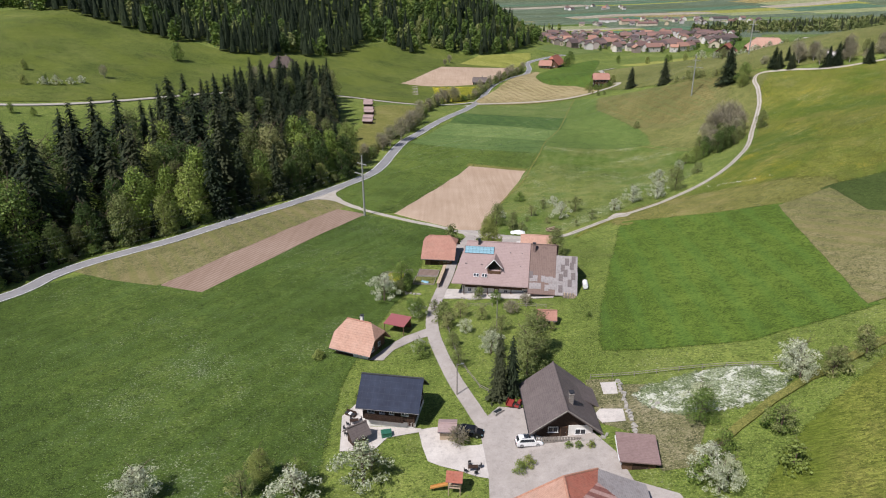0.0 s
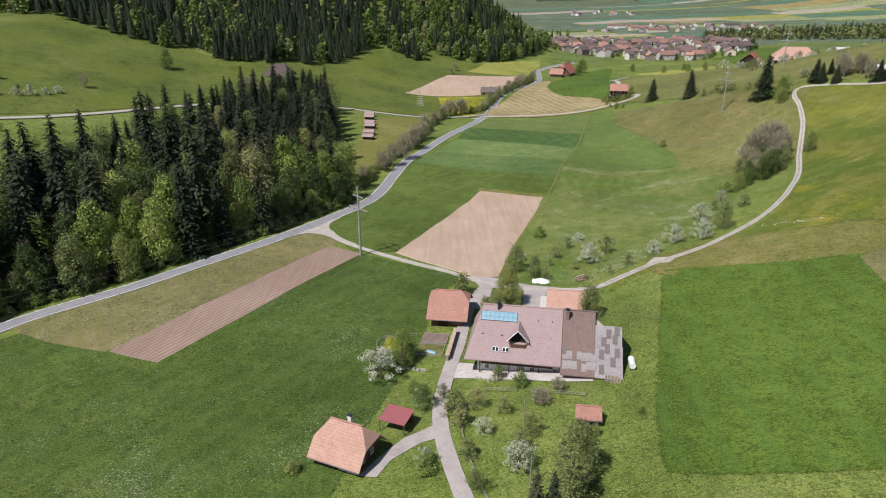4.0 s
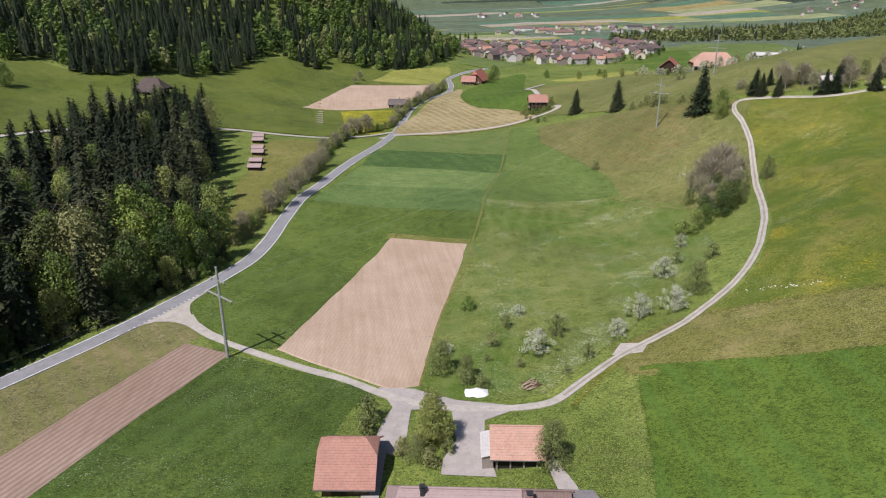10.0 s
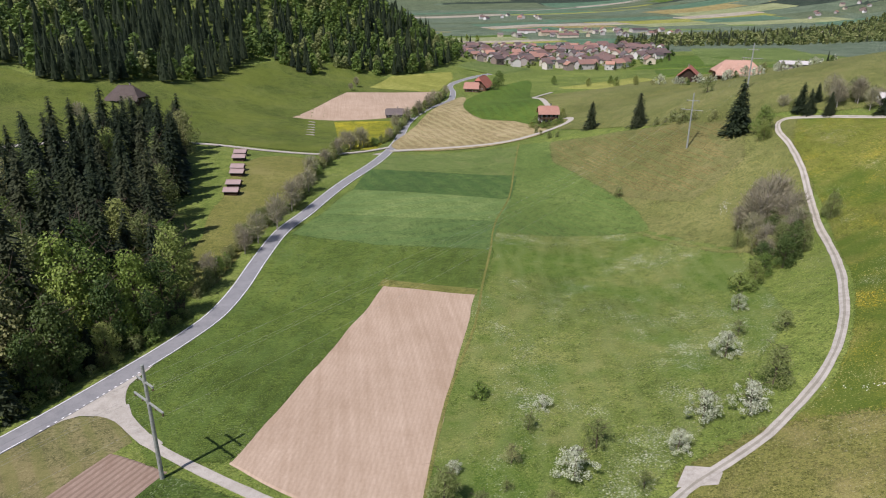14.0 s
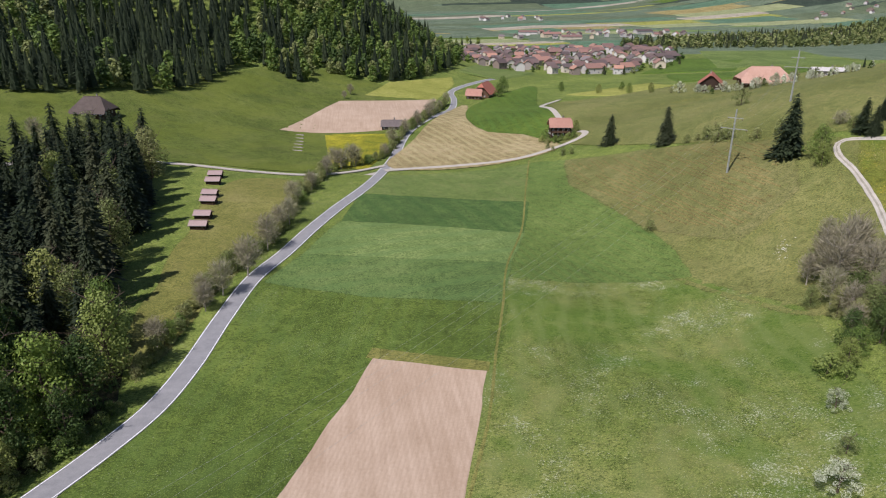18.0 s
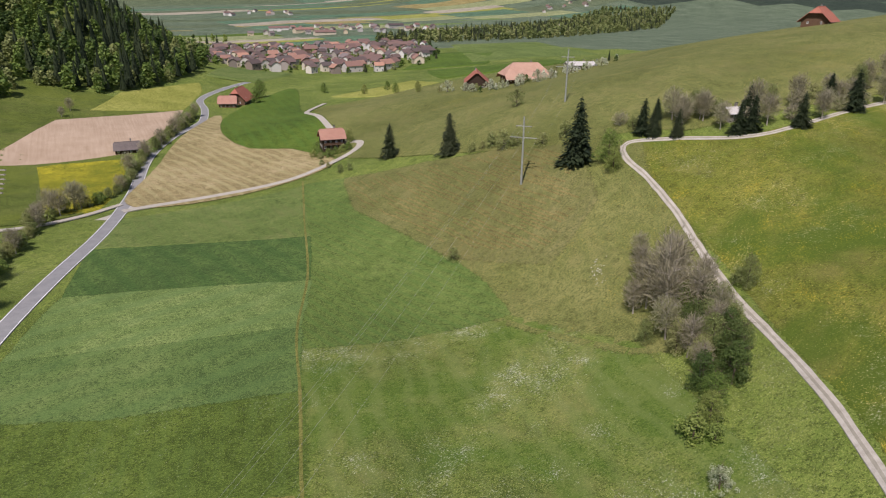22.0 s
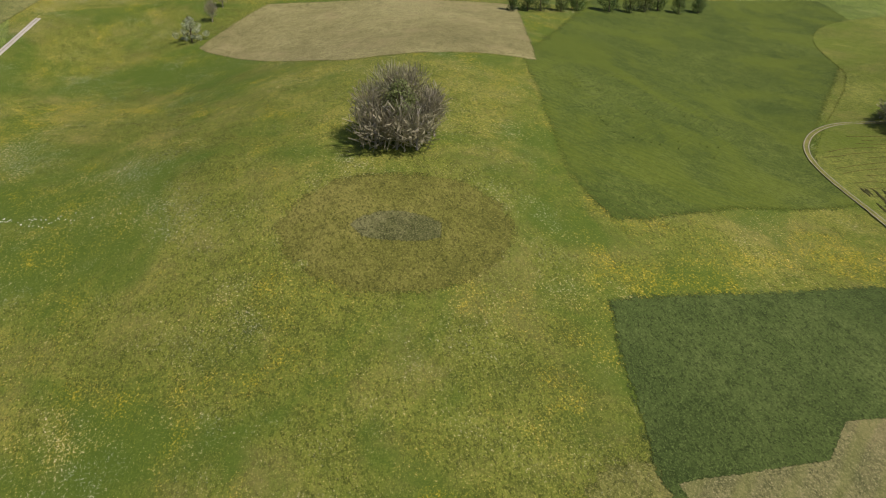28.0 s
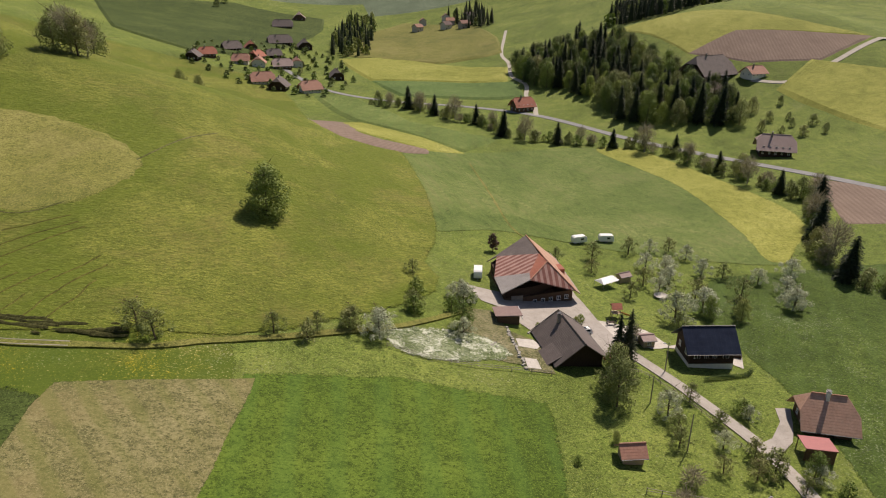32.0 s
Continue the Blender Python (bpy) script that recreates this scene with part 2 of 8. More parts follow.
def leafage(name, dark, light, warm=None, rough=0.6):
    """Leaves that differ from clump to clump and from tree to tree."""
    p = Paint(name, rough, 0, 0.25)
    v = p.math("ADD", p.math("MULTIPLY", p.random("island"), 0.6), p.math("MULTIPLY", p.random(), 0.4))
    colour = p.ramp(v, (0.1, dark), (0.9, light))
    if warm:
        colour = p.mix(p.ramp(p.random(), (0.55, 0.0), (0.95, 0.75)), colour, warm)
    p.put(p.bsdf.inputs["Base Color"], colour)
    soft = p.tree.nodes.new("ShaderNodeBsdfTranslucent")
    p.put(soft.inputs["Color"], p.mix(0.5, colour, light))
    both = p.tree.nodes.new("ShaderNodeMixShader")
    both.inputs[0].default_value = 0.24
    p.tree.links.new(p.bsdf.outputs[0], both.inputs[1])
    p.tree.links.new(soft.outputs[0], both.inputs[2])
    p.tree.links.new(both.outputs[0], p.tree.nodes["Material Output"].inputs["Surface"])
    return p.mat


YELLOW, WHITE = (0.60, 0.42, 0.02), (0.72, 0.72, 0.62)
M = {
    "valley": grass("valley_meadow", (0.042, 0.091, 0.010), (0.068, 0.140, 0.016), (0.110, 0.188, 0.028), dry=((0.17, 0.19, 0.05), 0.35), flowers=[(WHITE, 0.2, 0.05)]),
    "hill": grass("hill_meadow", (0.068, 0.106, 0.011), (0.105, 0.147, 0.015), (0.154, 0.188, 0.026), dry=((0.22, 0.19, 0.06), 0.4), flowers=[(YELLOW, 0.44, 0.022), ((0.66, 0.47, 0.015), 0.5, 0.055), (WHITE, 0.34, 0.045)], lean=HILL, fresh=((0.066, 0.106, 0.012), 0.8)),
    "lush": grass("lush_meadow", (0.020, 0.051, 0.005), (0.030, 0.074, 0.0075), (0.052, 0.107, 0.013), stripes=(35, 5.5, 0.25, (0.08, 0.13, 0.03)), dry=((0.10, 0.16, 0.04), 0.25), flowers=[(WHITE, 0.35, 0.03)]),
    "lush_upper": grass("upper_lush_meadow", (0.028, 0.066, 0.007), (0.043, 0.096, 0.010), (0.070, 0.135, 0.016), stripes=(15, 5.5, 0.25, (0.09, 0.145, 0.03)), dry=((0.13, 0.19, 0.045), 0.3), flowers=[(WHITE, 0.2, 0.04)]),
    "cereal_mid": grass("mid_cereal", (0.036, 0.092, 0.016), (0.052, 0.122, 0.020), (0.078, 0.155, 0.030), stripes=(74, 9.0, 0.35, (0.10, 0.17, 0.05))),
    "wedge": grass("wedge_meadow", (0.040, 0.092, 0.013), (0.058, 0.126, 0.017), (0.086, 0.162, 0.028), stripes=(-16, 3.2, 0.4, (0.085, 0.155, 0.035))),
    "straw": grass("straw_meadow", (0.175, 0.160, 0.062), (0.235, 0.212, 0.085), (0.295, 0.268, 0.12), dry=((0.29, 0.235, 0.115), 0.5), lean=(1, 1, 1)),
    "orchard": grass("orchard_meadow", (0.042, 0.092, 0.010), (0.068, 0.134, 0.016), (0.112, 0.175, 0.033), dry=((0.22, 0.225, 0.075), 0.6), flowers=[(WHITE, 0.5, 0.06)], stripes=(12, 6.5, 0.26, (0.17, 0.21, 0.065)), wander=5.0, fresh=((0.055, 0.115, 0.012), 0.5)),
    "cereal": grass("young_cereal", (0.038, 0.082, 0.006), (0.055, 0.112, 0.0075), (0.078, 0.143, 0.011), stripes=(5, 7.0, 0.3, (0.085, 0.165, 0.03)), lean=(1.5, 1.2, 2.3)),
    "cereal_dark": grass("dark_cereal", (0.027, 0.072, 0.013), (0.037, 0.096, 0.015), (0.054, 0.123, 0.020), stripes=(-16, 9.0, 0.3, (0.028, 0.075, 0.018))),
    "cereal_light": grass("light_cereal", (0.048, 0.117, 0.019), (0.072, 0.157, 0.027), (0.108, 0.198, 0.042), stripes=(74, 9.0, 0.45, (0.12, 0.19, 0.06))),
    "mown": grass("mown_meadow", (0.055, 0.11, 0.018), (0.085, 0.145, 0.026), (0.13, 0.18, 0.045), stripes=(-4, 4.0, 0.35, (0.12, 0.175, 0.045)), dry=((0.2, 0.2, 0.08), 0.4), lean=(1.45, 1.2, 1.6)),
    "bank": grass("dry_bank", (0.080, 0.112, 0.020), (0.115, 0.148, 0.030), (0.165, 0.186, 0.052), stripes=(62, 2.4, 0.4, (0.15, 0.15, 0.06)), dry=((0.22, 0.17, 0.07), 0.35), lean=HILL, wander=7.0),
    "pasture": grass("terraced_pasture", (0.088, 0.138, 0.015), (0.138, 0.192, 0.022), (0.196, 0.244, 0.039), stripes=(53, 1.9, 0.2, (0.07, 0.09, 0.013)), dry=((0.22, 0.185, 0.06), 0.45), lean=HILL, wander=7.0, fresh=((0.095, 0.135, 0.013), 0.6), humps=-37),
    "grazed": grass("grazed_field", (0.092, 0.121, 0.030), (0.136, 0.154, 0.043), (0.188, 0.204, 0.070), stripes=(-32, 4.5, 0.4, (0.15, 0.16, 0.043)), dry=((0.26, 0.21, 0.10), 0.5), lean=HILL),
    "dry": grass("dry_grassland", (0.168, 0.171, 0.040), (0.224, 0.223, 0.060), (0.272, 0.275, 0.088), lean=HILL),
    "pale": grass("pale_meadow", (0.152, 0.209, 0.024), (0.216, 0.271, 0.040), (0.272, 0.323, 0.064), lean=HILL),
    "hay": grass("cut_hay", (0.165, 0.165, 0.048), (0.235, 0.228, 0.074), (0.31, 0.305, 0.12), stripes=(-14, 5.5, 0.45, (0.40, 0.36, 0.18)), wander=3.0, lean=HILL),
    "yellow": grass("dandelion_field", (0.10, 0.14, 0.016), (0.23, 0.225, 0.02), (0.42, 0.36, 0.025), lean=(1, 1, 1)),
    "middle": grass("green_meadow", (0.045, 0.096, 0.014), (0.066, 0.136, 0.02), (0.098, 0.178, 0.034), stripes=(12, 6.0, 0.25, (0.10, 0.17, 0.04))),
    "saddle": grass("saddle_meadow", (0.040, 0.075, 0.008), (0.062, 0.101, 0.011), (0.087, 0.130, 0.018), stripes=(40, 2.2, 0.35, (0.05, 0.085, 0.012)), lean=HILL, wander=6.0, fresh=((0.10, 0.125, 0.013), 0.55)),
    "clover": grass("clover_field", (0.032, 0.062, 0.009), (0.047, 0.083, 0.013), (0.070, 0.111, 0.021), lean=HILL),
    "moist": grass("moist_ring", (0.070, 0.092, 0.011), (0.106, 0.128, 0.017), (0.150, 0.166, 0.030), lean=HILL),
    "upland": grass("upland_meadow", (0.080, 0.116, 0.020), (0.116, 0.156, 0.030), (0.165, 0.198, 0.048), stripes=(30, 5.0, 0.2, (0.13, 0.15, 0.045)), dry=((0.20, 0.18, 0.07), 0.4), flowers=[(YELLOW, 0.3, 0.02)], lean=HILL, wander=5.0),
    "dale": grass("dale_meadow", (0.039, 0.077, 0.009), (0.062, 0.110, 0.013), (0.095, 0.147, 0.023), dry=((0.16, 0.165, 0.05), 0.32), lean=(1.6, 1.2, 1.75), fresh=((0.13, 0.155, 0.019), 0.35)),
    "sere": grass("sere_grass", (0.095, 0.13, 0.020), (0.135, 0.165, 0.028), (0.18, 0.205, 0.045), dry=((0.24, 0.21, 0.08), 0.4), lean=HILL),
    "turf_edge": grass("turf_edge", (0.040, 0.044, 0.012), (0.062, 0.064, 0.02), (0.10, 0.095, 0.035), lean=(1, 1, 1)),
    "rough": grass("rough_ground", (0.085, 0.10, 0.032), (0.16, 0.155, 0.07), (0.29, 0.255, 0.16), lean=(1, 1, 1)),
    # far fields: colours lightened and blued to carry distance haze
    "far_green": grass("hazed_fields", (0.054, 0.092, 0.036), (0.080, 0.130, 0.052), (0.115, 0.168, 0.074), lean=(1.45, 1.2, 1.8)),
    "far_dim": grass("hazed_dim_fields", (0.078, 0.105, 0.056), (0.108, 0.138, 0.074), (0.148, 0.176, 0.098), lean=(1, 1, 1)),
    "far_pale": grass("hazed_pale_fields", (0.20, 0.23, 0.10), (0.26, 0.285, 0.135), (0.32, 0.34, 0.17), lean=(1, 1, 1)),
    "far_beige": grass("hazed_beige_fields", (0.29, 0.255, 0.19), (0.36, 0.32, 0.245), (0.43, 0.39, 0.30), lean=(1, 1, 1)),
    "far_blue": grass("hazed_blue_fields", (0.066, 0.130, 0.076), (0.094, 0.168, 0.10), (0.128, 0.205, 0.124), lean=(1, 1, 1)),
    # far woodland, its dark colour also carrying cloud shade on the hills
    "shaded_far_wood": grass("cloud_shaded_woodland", (0.024, 0.036, 0.026), (0.036, 0.052, 0.036), (0.056, 0.076, 0.048), lean=(1, 1, 1)),
    "daisy": grass("daisy_patch", (0.06, 0.095, 0.025), (0.13, 0.165, 0.065), (0.30, 0.33, 0.22), flowers=[(WHITE, 1.5, 0.3), (WHITE, 0.8, 0.12)], lean=(1, 1, 1)),
    # leaf litter colours, darkened to hold the shade under the wood
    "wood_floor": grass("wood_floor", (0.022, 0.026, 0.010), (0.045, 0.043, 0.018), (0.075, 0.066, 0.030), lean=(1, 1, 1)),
    "trodden_dry": grass("trodden_margin", (0.082, 0.112, 0.017), (0.122, 0.150, 0.025), (0.172, 0.195, 0.042), dry=((0.29, 0.235, 0.10), 0.45), flowers=[(WHITE, 0.3, 0.03)], lean=HILL),
    "step_brown": grass("worn_turf_steps", (0.060, 0.068, 0.014), (0.092, 0.098, 0.022), (0.135, 0.135, 0.036), lean=(1.25, 1.15, 1.1)),
    "step_tan": grass("tan_turf_steps", (0.10, 0.10, 0.035), (0.155, 0.145, 0.055), (0.21, 0.19, 0.08), lean=(1.2, 1.1, 1)),
    "sere_pale": grass("pale_sere_grass", (0.112, 0.155, 0.024), (0.160, 0.195, 0.034), (0.205, 0.235, 0.052), dry=((0.25, 0.215, 0.085), 0.35), lean=HILL),
    "reed": grass("withered_reed", (0.06, 0.07, 0.018), (0.10, 0.105, 0.034), (0.17, 0.16, 0.07), lean=(1, 1, 1)),
    "soil": soil("tilled_soil", (0.34, 0.245, 0.165), (0.50, 0.385, 0.285), 15.5, 0.9, 0.14),
    "soil_rows": soil("planted_rows", (0.24, 0.165, 0.12), (0.36, 0.27, 0.21), 31, 1.25, 0.55),
    "soil_dark": soil("brown_soil", (0.17, 0.125, 0.10), (0.27, 0.205, 0.165), 20, 2.0, 0.3),
    "path": paved("gravel_track", (0.34, 0.31, 0.26), (0.50, 0.46, 0.40), 0.4),
    "crown": paved("track_crown", (0.23, 0.21, 0.16), (0.36, 0.33, 0.27), 0.3),
    "verge": grass("track_middle", (0.085, 0.115, 0.03), (0.13, 0.155, 0.05), (0.20, 0.21, 0.09), lean=HILL),
    "asphalt": paved("asphalt_road", (0.20, 0.20, 0.205), (0.29, 0.285, 0.285), 0.15),
    "yard": paved("pale_asphalt", (0.31, 0.28, 0.25), (0.43, 0.39, 0.355), 0.35),
    "flags": paved("pale_paving", (0.42, 0.385, 0.35), (0.60, 0.56, 0.51), 0.45),
    "concrete": plain("concrete", (0.52, 0.5, 0.46), 0.85),
    "white": plain("white_plaster", (0.74, 0.72, 0.67), 0.8, 0, 0.1),
    "white_paint": plain("white_paint", (0.8, 0.8, 0.79), 0.35, 0, 0.05),
    "tile_orange": roofing("old_orange_tiles", (0.29, 0.14, 0.105), (0.43, 0.235, 0.175), moss=(0.24, 0.15, 0.11)),
    "tile_pink": roofing("pink_orange_tiles", (0.36, 0.20, 0.14), (0.52, 0.33, 0.25), moss=(0.31, 0.21, 0.16), stain=0.5),
    "tile_red": roofing("red_tiles", (0.27, 0.085, 0.055), (0.42, 0.16, 0.11), moss=(0.19, 0.11, 0.08)),
    "tile_brown": roofing("brown_tiles", (0.10, 0.082, 0.078), (0.16, 0.132, 0.124), step=0.32, moss=(0.19, 0.165, 0.15), stain=0.45),
    "tile_old": roofing("old_dark_tiles", (0.060, 0.046, 0.040), (0.115, 0.088, 0.076), step=0.32, moss=(0.09, 0.08, 0.055), stain=0.4),
    "tile_mauve": roofing("mauve_tiles", (0.30, 0.22, 0.205), (0.37, 0.28, 0.26), step=0.34, moss=(0.27, 0.195, 0.18), stain=0.35),
    "tile_shed": roofing("shed_tiles", (0.19, 0.125, 0.115), (0.27, 0.19, 0.175), step=0.34, moss=(0.17, 0.12, 0.11), stain=0.4),
    "tile_far": None,
    "tile_striped": banded_tiles("red_tiles_with_pale_bands", "Y"),
    "tile_striped_hip": banded_tiles("red_hip_tiles_with_pale_bands", "X"),
    "sheet_brown": roofing("brown_ribbed_sheet", (0.155, 0.105, 0.09), (0.21, 0.15, 0.125), "X", 0.45, moss=(0.13, 0.09, 0.075)),
    "sheet_grey": roofing("weathered_sheet", (0.22, 0.20, 0.195), (0.34, 0.315, 0.305), "X", 0.35, moss=(0.19, 0.155, 0.145), stain=0.6),
    "sheet_light": roofing("light_fibre_sheet", (0.42, 0.40, 0.38), (0.56, 0.53, 0.5), "X", 0.4),
    "sheet_dark": plain("dark_replacement_sheet", (0.15, 0.125, 0.12), 0.8),
    "red_metal": plain("red_sheet_metal", (0.33, 0.11, 0.11), 0.5, 0.1, 0.1),
    "wood_dark": timber("dark_stained_boards", (0.028, 0.017, 0.012), (0.07, 0.042, 0.028)),
    "wood_brown": timber("brown_boards", (0.085, 0.05, 0.03), (0.17, 0.10, 0.06)),
    "wood_grey": timber("grey_weathered_wood", (0.2, 0.175, 0.15), (0.36, 0.325, 0.285)),
    "wood_pale": timber("pale_wood", (0.36, 0.27, 0.18), (0.52, 0.42, 0.30)),
    "wood_orange": timber("orange_wood", (0.40, 0.19, 0.05), (0.58, 0.30, 0.09)),
    "bark": plain("bark", (0.115, 0.088, 0.064), 0.95, 0, 0.4, 5.0, 0.1),
    "bark_pale": plain("pale_bark", (0.33, 0.295, 0.245), 0.95, 0, 0.35, 5.0, 0.1),
    "stone": plain("stone", (0.36, 0.34, 0.30), 0.9, 0, 0.4, 1.2),
    # near-black for unlit insides, the shade being in the colour
    "dark": plain("interior_shade", (0.02, 0.018, 0.016), 0.9),
    "black": plain("black_rubber", (0.02, 0.02, 0.021), 0.7),
    "car_black": plain("black_car_paint", (0.012, 0.012, 0.014), 0.18, 0, 0.1, spec=0.6),
    "steel": plain("galvanised_steel", (0.45, 0.46, 0.47), 0.4, 0.8, 0.15),
    "dark_metal": plain("dark_metal", (0.07, 0.07, 0.075), 0.5, 0.6),
    "red_paint": plain("red_paint", (0.27, 0.04, 0.035), 0.45, 0, 0.15),
    "green_paint": plain("green_paint", (0.03, 0.13, 0.085), 0.5),
    "blue_film": plain("white_blue_film", (0.78, 0.79, 0.80), 0.5, 0, 0.08),
    "clay": plain("clay_ridge_tile", (0.42, 0.22, 0.15), 0.85),
    "leaf": leafage("spring_leaves", (0.080, 0.138, 0.027), (0.25, 0.33, 0.07), (0.28, 0.29, 0.085)),
    "leaf_bright": leafage("bright_beech_leaves", (0.11, 0.175, 0.028), (0.34, 0.43, 0.085), (0.33, 0.37, 0.10)),
    "leaf_olive": leafage("olive_young_leaves", (0.11, 0.14, 0.042), (0.31, 0.35, 0.12), (0.29, 0.28, 0.115)),
    "leaf_dark": leafage("dark_leaves", (0.030, 0.062, 0.014), (0.115, 0.170, 0.040), (0.13, 0.14, 0.045)),
    "blossom": leafage("white_blossom", (0.20, 0.25, 0.10), (0.76, 0.76, 0.62), (0.42, 0.46, 0.25)),
    "needle": leafage("spruce_needles", (0.010, 0.020, 0.010), (0.054, 0.074, 0.031), (0.066, 0.073, 0.034), 0.7),
    "purple": leafage("purple_leaves", (0.09, 0.05, 0.045), (0.22, 0.14, 0.11)),
    "twig": leafage("grey_brown_twigs", (0.19, 0.168, 0.105), (0.40, 0.365, 0.245), (0.31, 0.31, 0.16)),
}


def glass(name, colour, rough=0.08):
    p = Paint(name, rough, 0.0, 0.8)
    return p.done(p.ramp(p.noise(0.8, 3), (0.3, tint(colour, 0.7)), (0.7, colour)))


M["pane"] = glass("window_glass", (0.035, 0.042, 0.05))
M["skylight"] = glass("light_collector_glass", (0.24, 0.44, 0.52), 0.25)


def solar_glass():
    p = Paint("solar_glass", 0.5, 0.0, 0.08)
    grid = p.math("MAXIMUM", p.bands(0.314 / 1.0, None, "X", 0, 0, "SAW"), p.bands(0.314 / 0.85, None, "Y", 0, 0, "SAW"))
    return p.done(p.mix(p.ramp(grid, (0.955, 0.0), (0.975, 0.2)), p.ramp(p.noise(0.5, 3), (0.3, (0.014, 0.02, 0.04)), (0.7, (0.024, 0.034, 0.062))), (0.09, 0.1, 0.13)))


def village_tiles():
    p = Paint("village_roof_tiles", 0.85, 0, 0.2)
    colour = p.ramp(p.random(), (0.0, (0.075, 0.062, 0.062)), (0.22, (0.15, 0.105, 0.098)), (0.40, (0.25, 0.145, 0.12)), (0.52, (0.12, 0.10, 0.098)), (0.68, (0.30, 0.165, 0.13)), (0.78, (0.50, 0.27, 0.19)), (0.86, (0.10, 0.082, 0.08)), (1.0, (0.24, 0.20, 0.195)))
    return p.done(p.mix(p.math("MULTIPLY", p.noise(0.6, 5, 0.7), 0.4), colour, (0.12, 0.09, 0.08)))


def village_walls():
    p = Paint("village_walls", 0.85, 0, 0.2)
    colour = p.ramp(p.random(), (0.0, (0.10, 0.065, 0.045)), (0.2, (0.78, 0.76, 0.72)), (0.4, (0.16, 0.10, 0.07)), (0.55, (0.82, 0.80, 0.77)), (0.75, (0.6, 0.5, 0.34)), (0.85, (0.72, 0.7, 0.67)), (1.0, (0.2, 0.14, 0.1)))
    return p.done(p.mix(p.math("MULTIPLY", p.noise(1.5, 5, 0.7), 0.25), colour, (0.2, 0.16, 0.12)))


M["solar"], M["tile_far"], M["wall_far"] = solar_glass(), village_tiles(), village_walls()

# ---- mesh helpers ----
from mathutils.geometry import delaunay_2d_cdt


def mesh(name, verts, faces, material=None, smooth=False):
    me = bpy.data.meshes.new(name)
    me.from_pydata(verts, [], faces)
    if material:
        me.materials.append(material)
    if smooth:
        me.polygons.foreach_set("use_smooth", [True] * len(me.polygons))
    me.update()
    return me


def part(name, shape, material, parent, label="", smooth=False):
    """One mesh object under a thing; shape is (verts, faces), or a mesh shared with others."""
    data = shape if isinstance(shape, bpy.types.Mesh) else mesh(name, shape[0], shape[1], material, smooth)
    ob = new(name, data)
    ob.parent = parent
    return tagged(ob, label)


def thing(name, m, label, category, group="", kind=""):
    ob = new(name)
    ob.empty_display_size = 0.5
    ob.matrix_basis = m
    return tagged(ob, label, category, group, kind)


def box(x0, x1, y0, y1, z0, z1, taper=0.0):
    t = taper
    v = [(x0, y0, z0), (x1, y0, z0), (x1, y1, z0), (x0, y1, z0), (x0 + t, y0 + t, z1), (x1 - t, y0 + t, z1), (x1 - t, y1 - t, z1), (x0 + t, y1 - t, z1)]
    return v, [(3, 2, 1, 0), (4, 5, 6, 7), (0, 1, 5, 4), (1, 2, 6, 5), (2, 3, 7, 6), (3, 0, 4, 7)]


def joined(*shapes):
    verts, faces = [], []
    for v, f in shapes:
        n = len(verts)
        verts += [tuple(p) for p in v]
        faces += [tuple(i + n for i in q) for q in f]
    return verts, faces


def slab(ring, dx, dy, dz):
    """A polygon given thickness along a vector."""
    n = len(ring)
    verts = [tuple(p) for p in ring] + [(p[0] + dx, p[1] + dy, p[2] + dz) for p in ring]
    faces = [tuple(range(n)), tuple(range(2 * n - 1, n - 1, -1))]
    return verts, faces + [(i, i + n, (i + 1) % n + n, (i + 1) % n) for i in range(n)]


def tube(a, b, ra, rb=None, sides=8):
    a, b = Vector(a), Vector(b)
    rb = ra if rb is None else rb
    z = (b - a).normalized()
    x = z.orthogonal().normalized()
    y = z.cross(x)
    verts = []
    for p, r in ((a, ra), (b, rb)):
        verts += [tuple(p + (x * math.cos(2 * math.pi * i / sides) + y * math.sin(2 * math.pi * i / sides)) * r) for i in range(sides)]
    faces = [(i, (i + 1) % sides, (i + 1) % sides + sides, i + sides) for i in range(sides)]
    return verts, faces + [tuple(range(sides - 1, -1, -1)), tuple(range(sides, 2 * sides))]


# ---- the lie of the land ----
# two spline nets of heights, a wide one every 200 m and a close one every 62 m, and single hills
WIDE = (-500, -700, 200)
WIDE_NET = [
    [190.9, 160.9, 118.5, 84.3, 65.6, 78.2, 116.5, 139.4, 145.1, 175.2],
    [107.5, 73, 37.7, 22.6, 10.8, 26.1, 53.9, 81.5, 88.3, 144],
    [45.1, 10.8, -3.1, -8.6, -13.4, -4.8, 2.3, 23.5, 43.6, 107],
    [28.4, 4.5, 6.9, 7.6, 23.8, -18.7, -8, -15.8, -0.7, 32.2],
    [65.2, 58.5, 55.6, 49.3, 70.1, 90.6, 60.9, 10.3, -1, -3.2],
    [121.5, 120.7, 116.5, 103.9, 84.9, 82.9, 59.2, 21.8, 7.4, -9],
    [181, 179.3, 173.4, 161.3, 147.2, 139, 99.9, 50.3, 16.7, -10.9],
]
CLOSE = (-140, -30, 62)
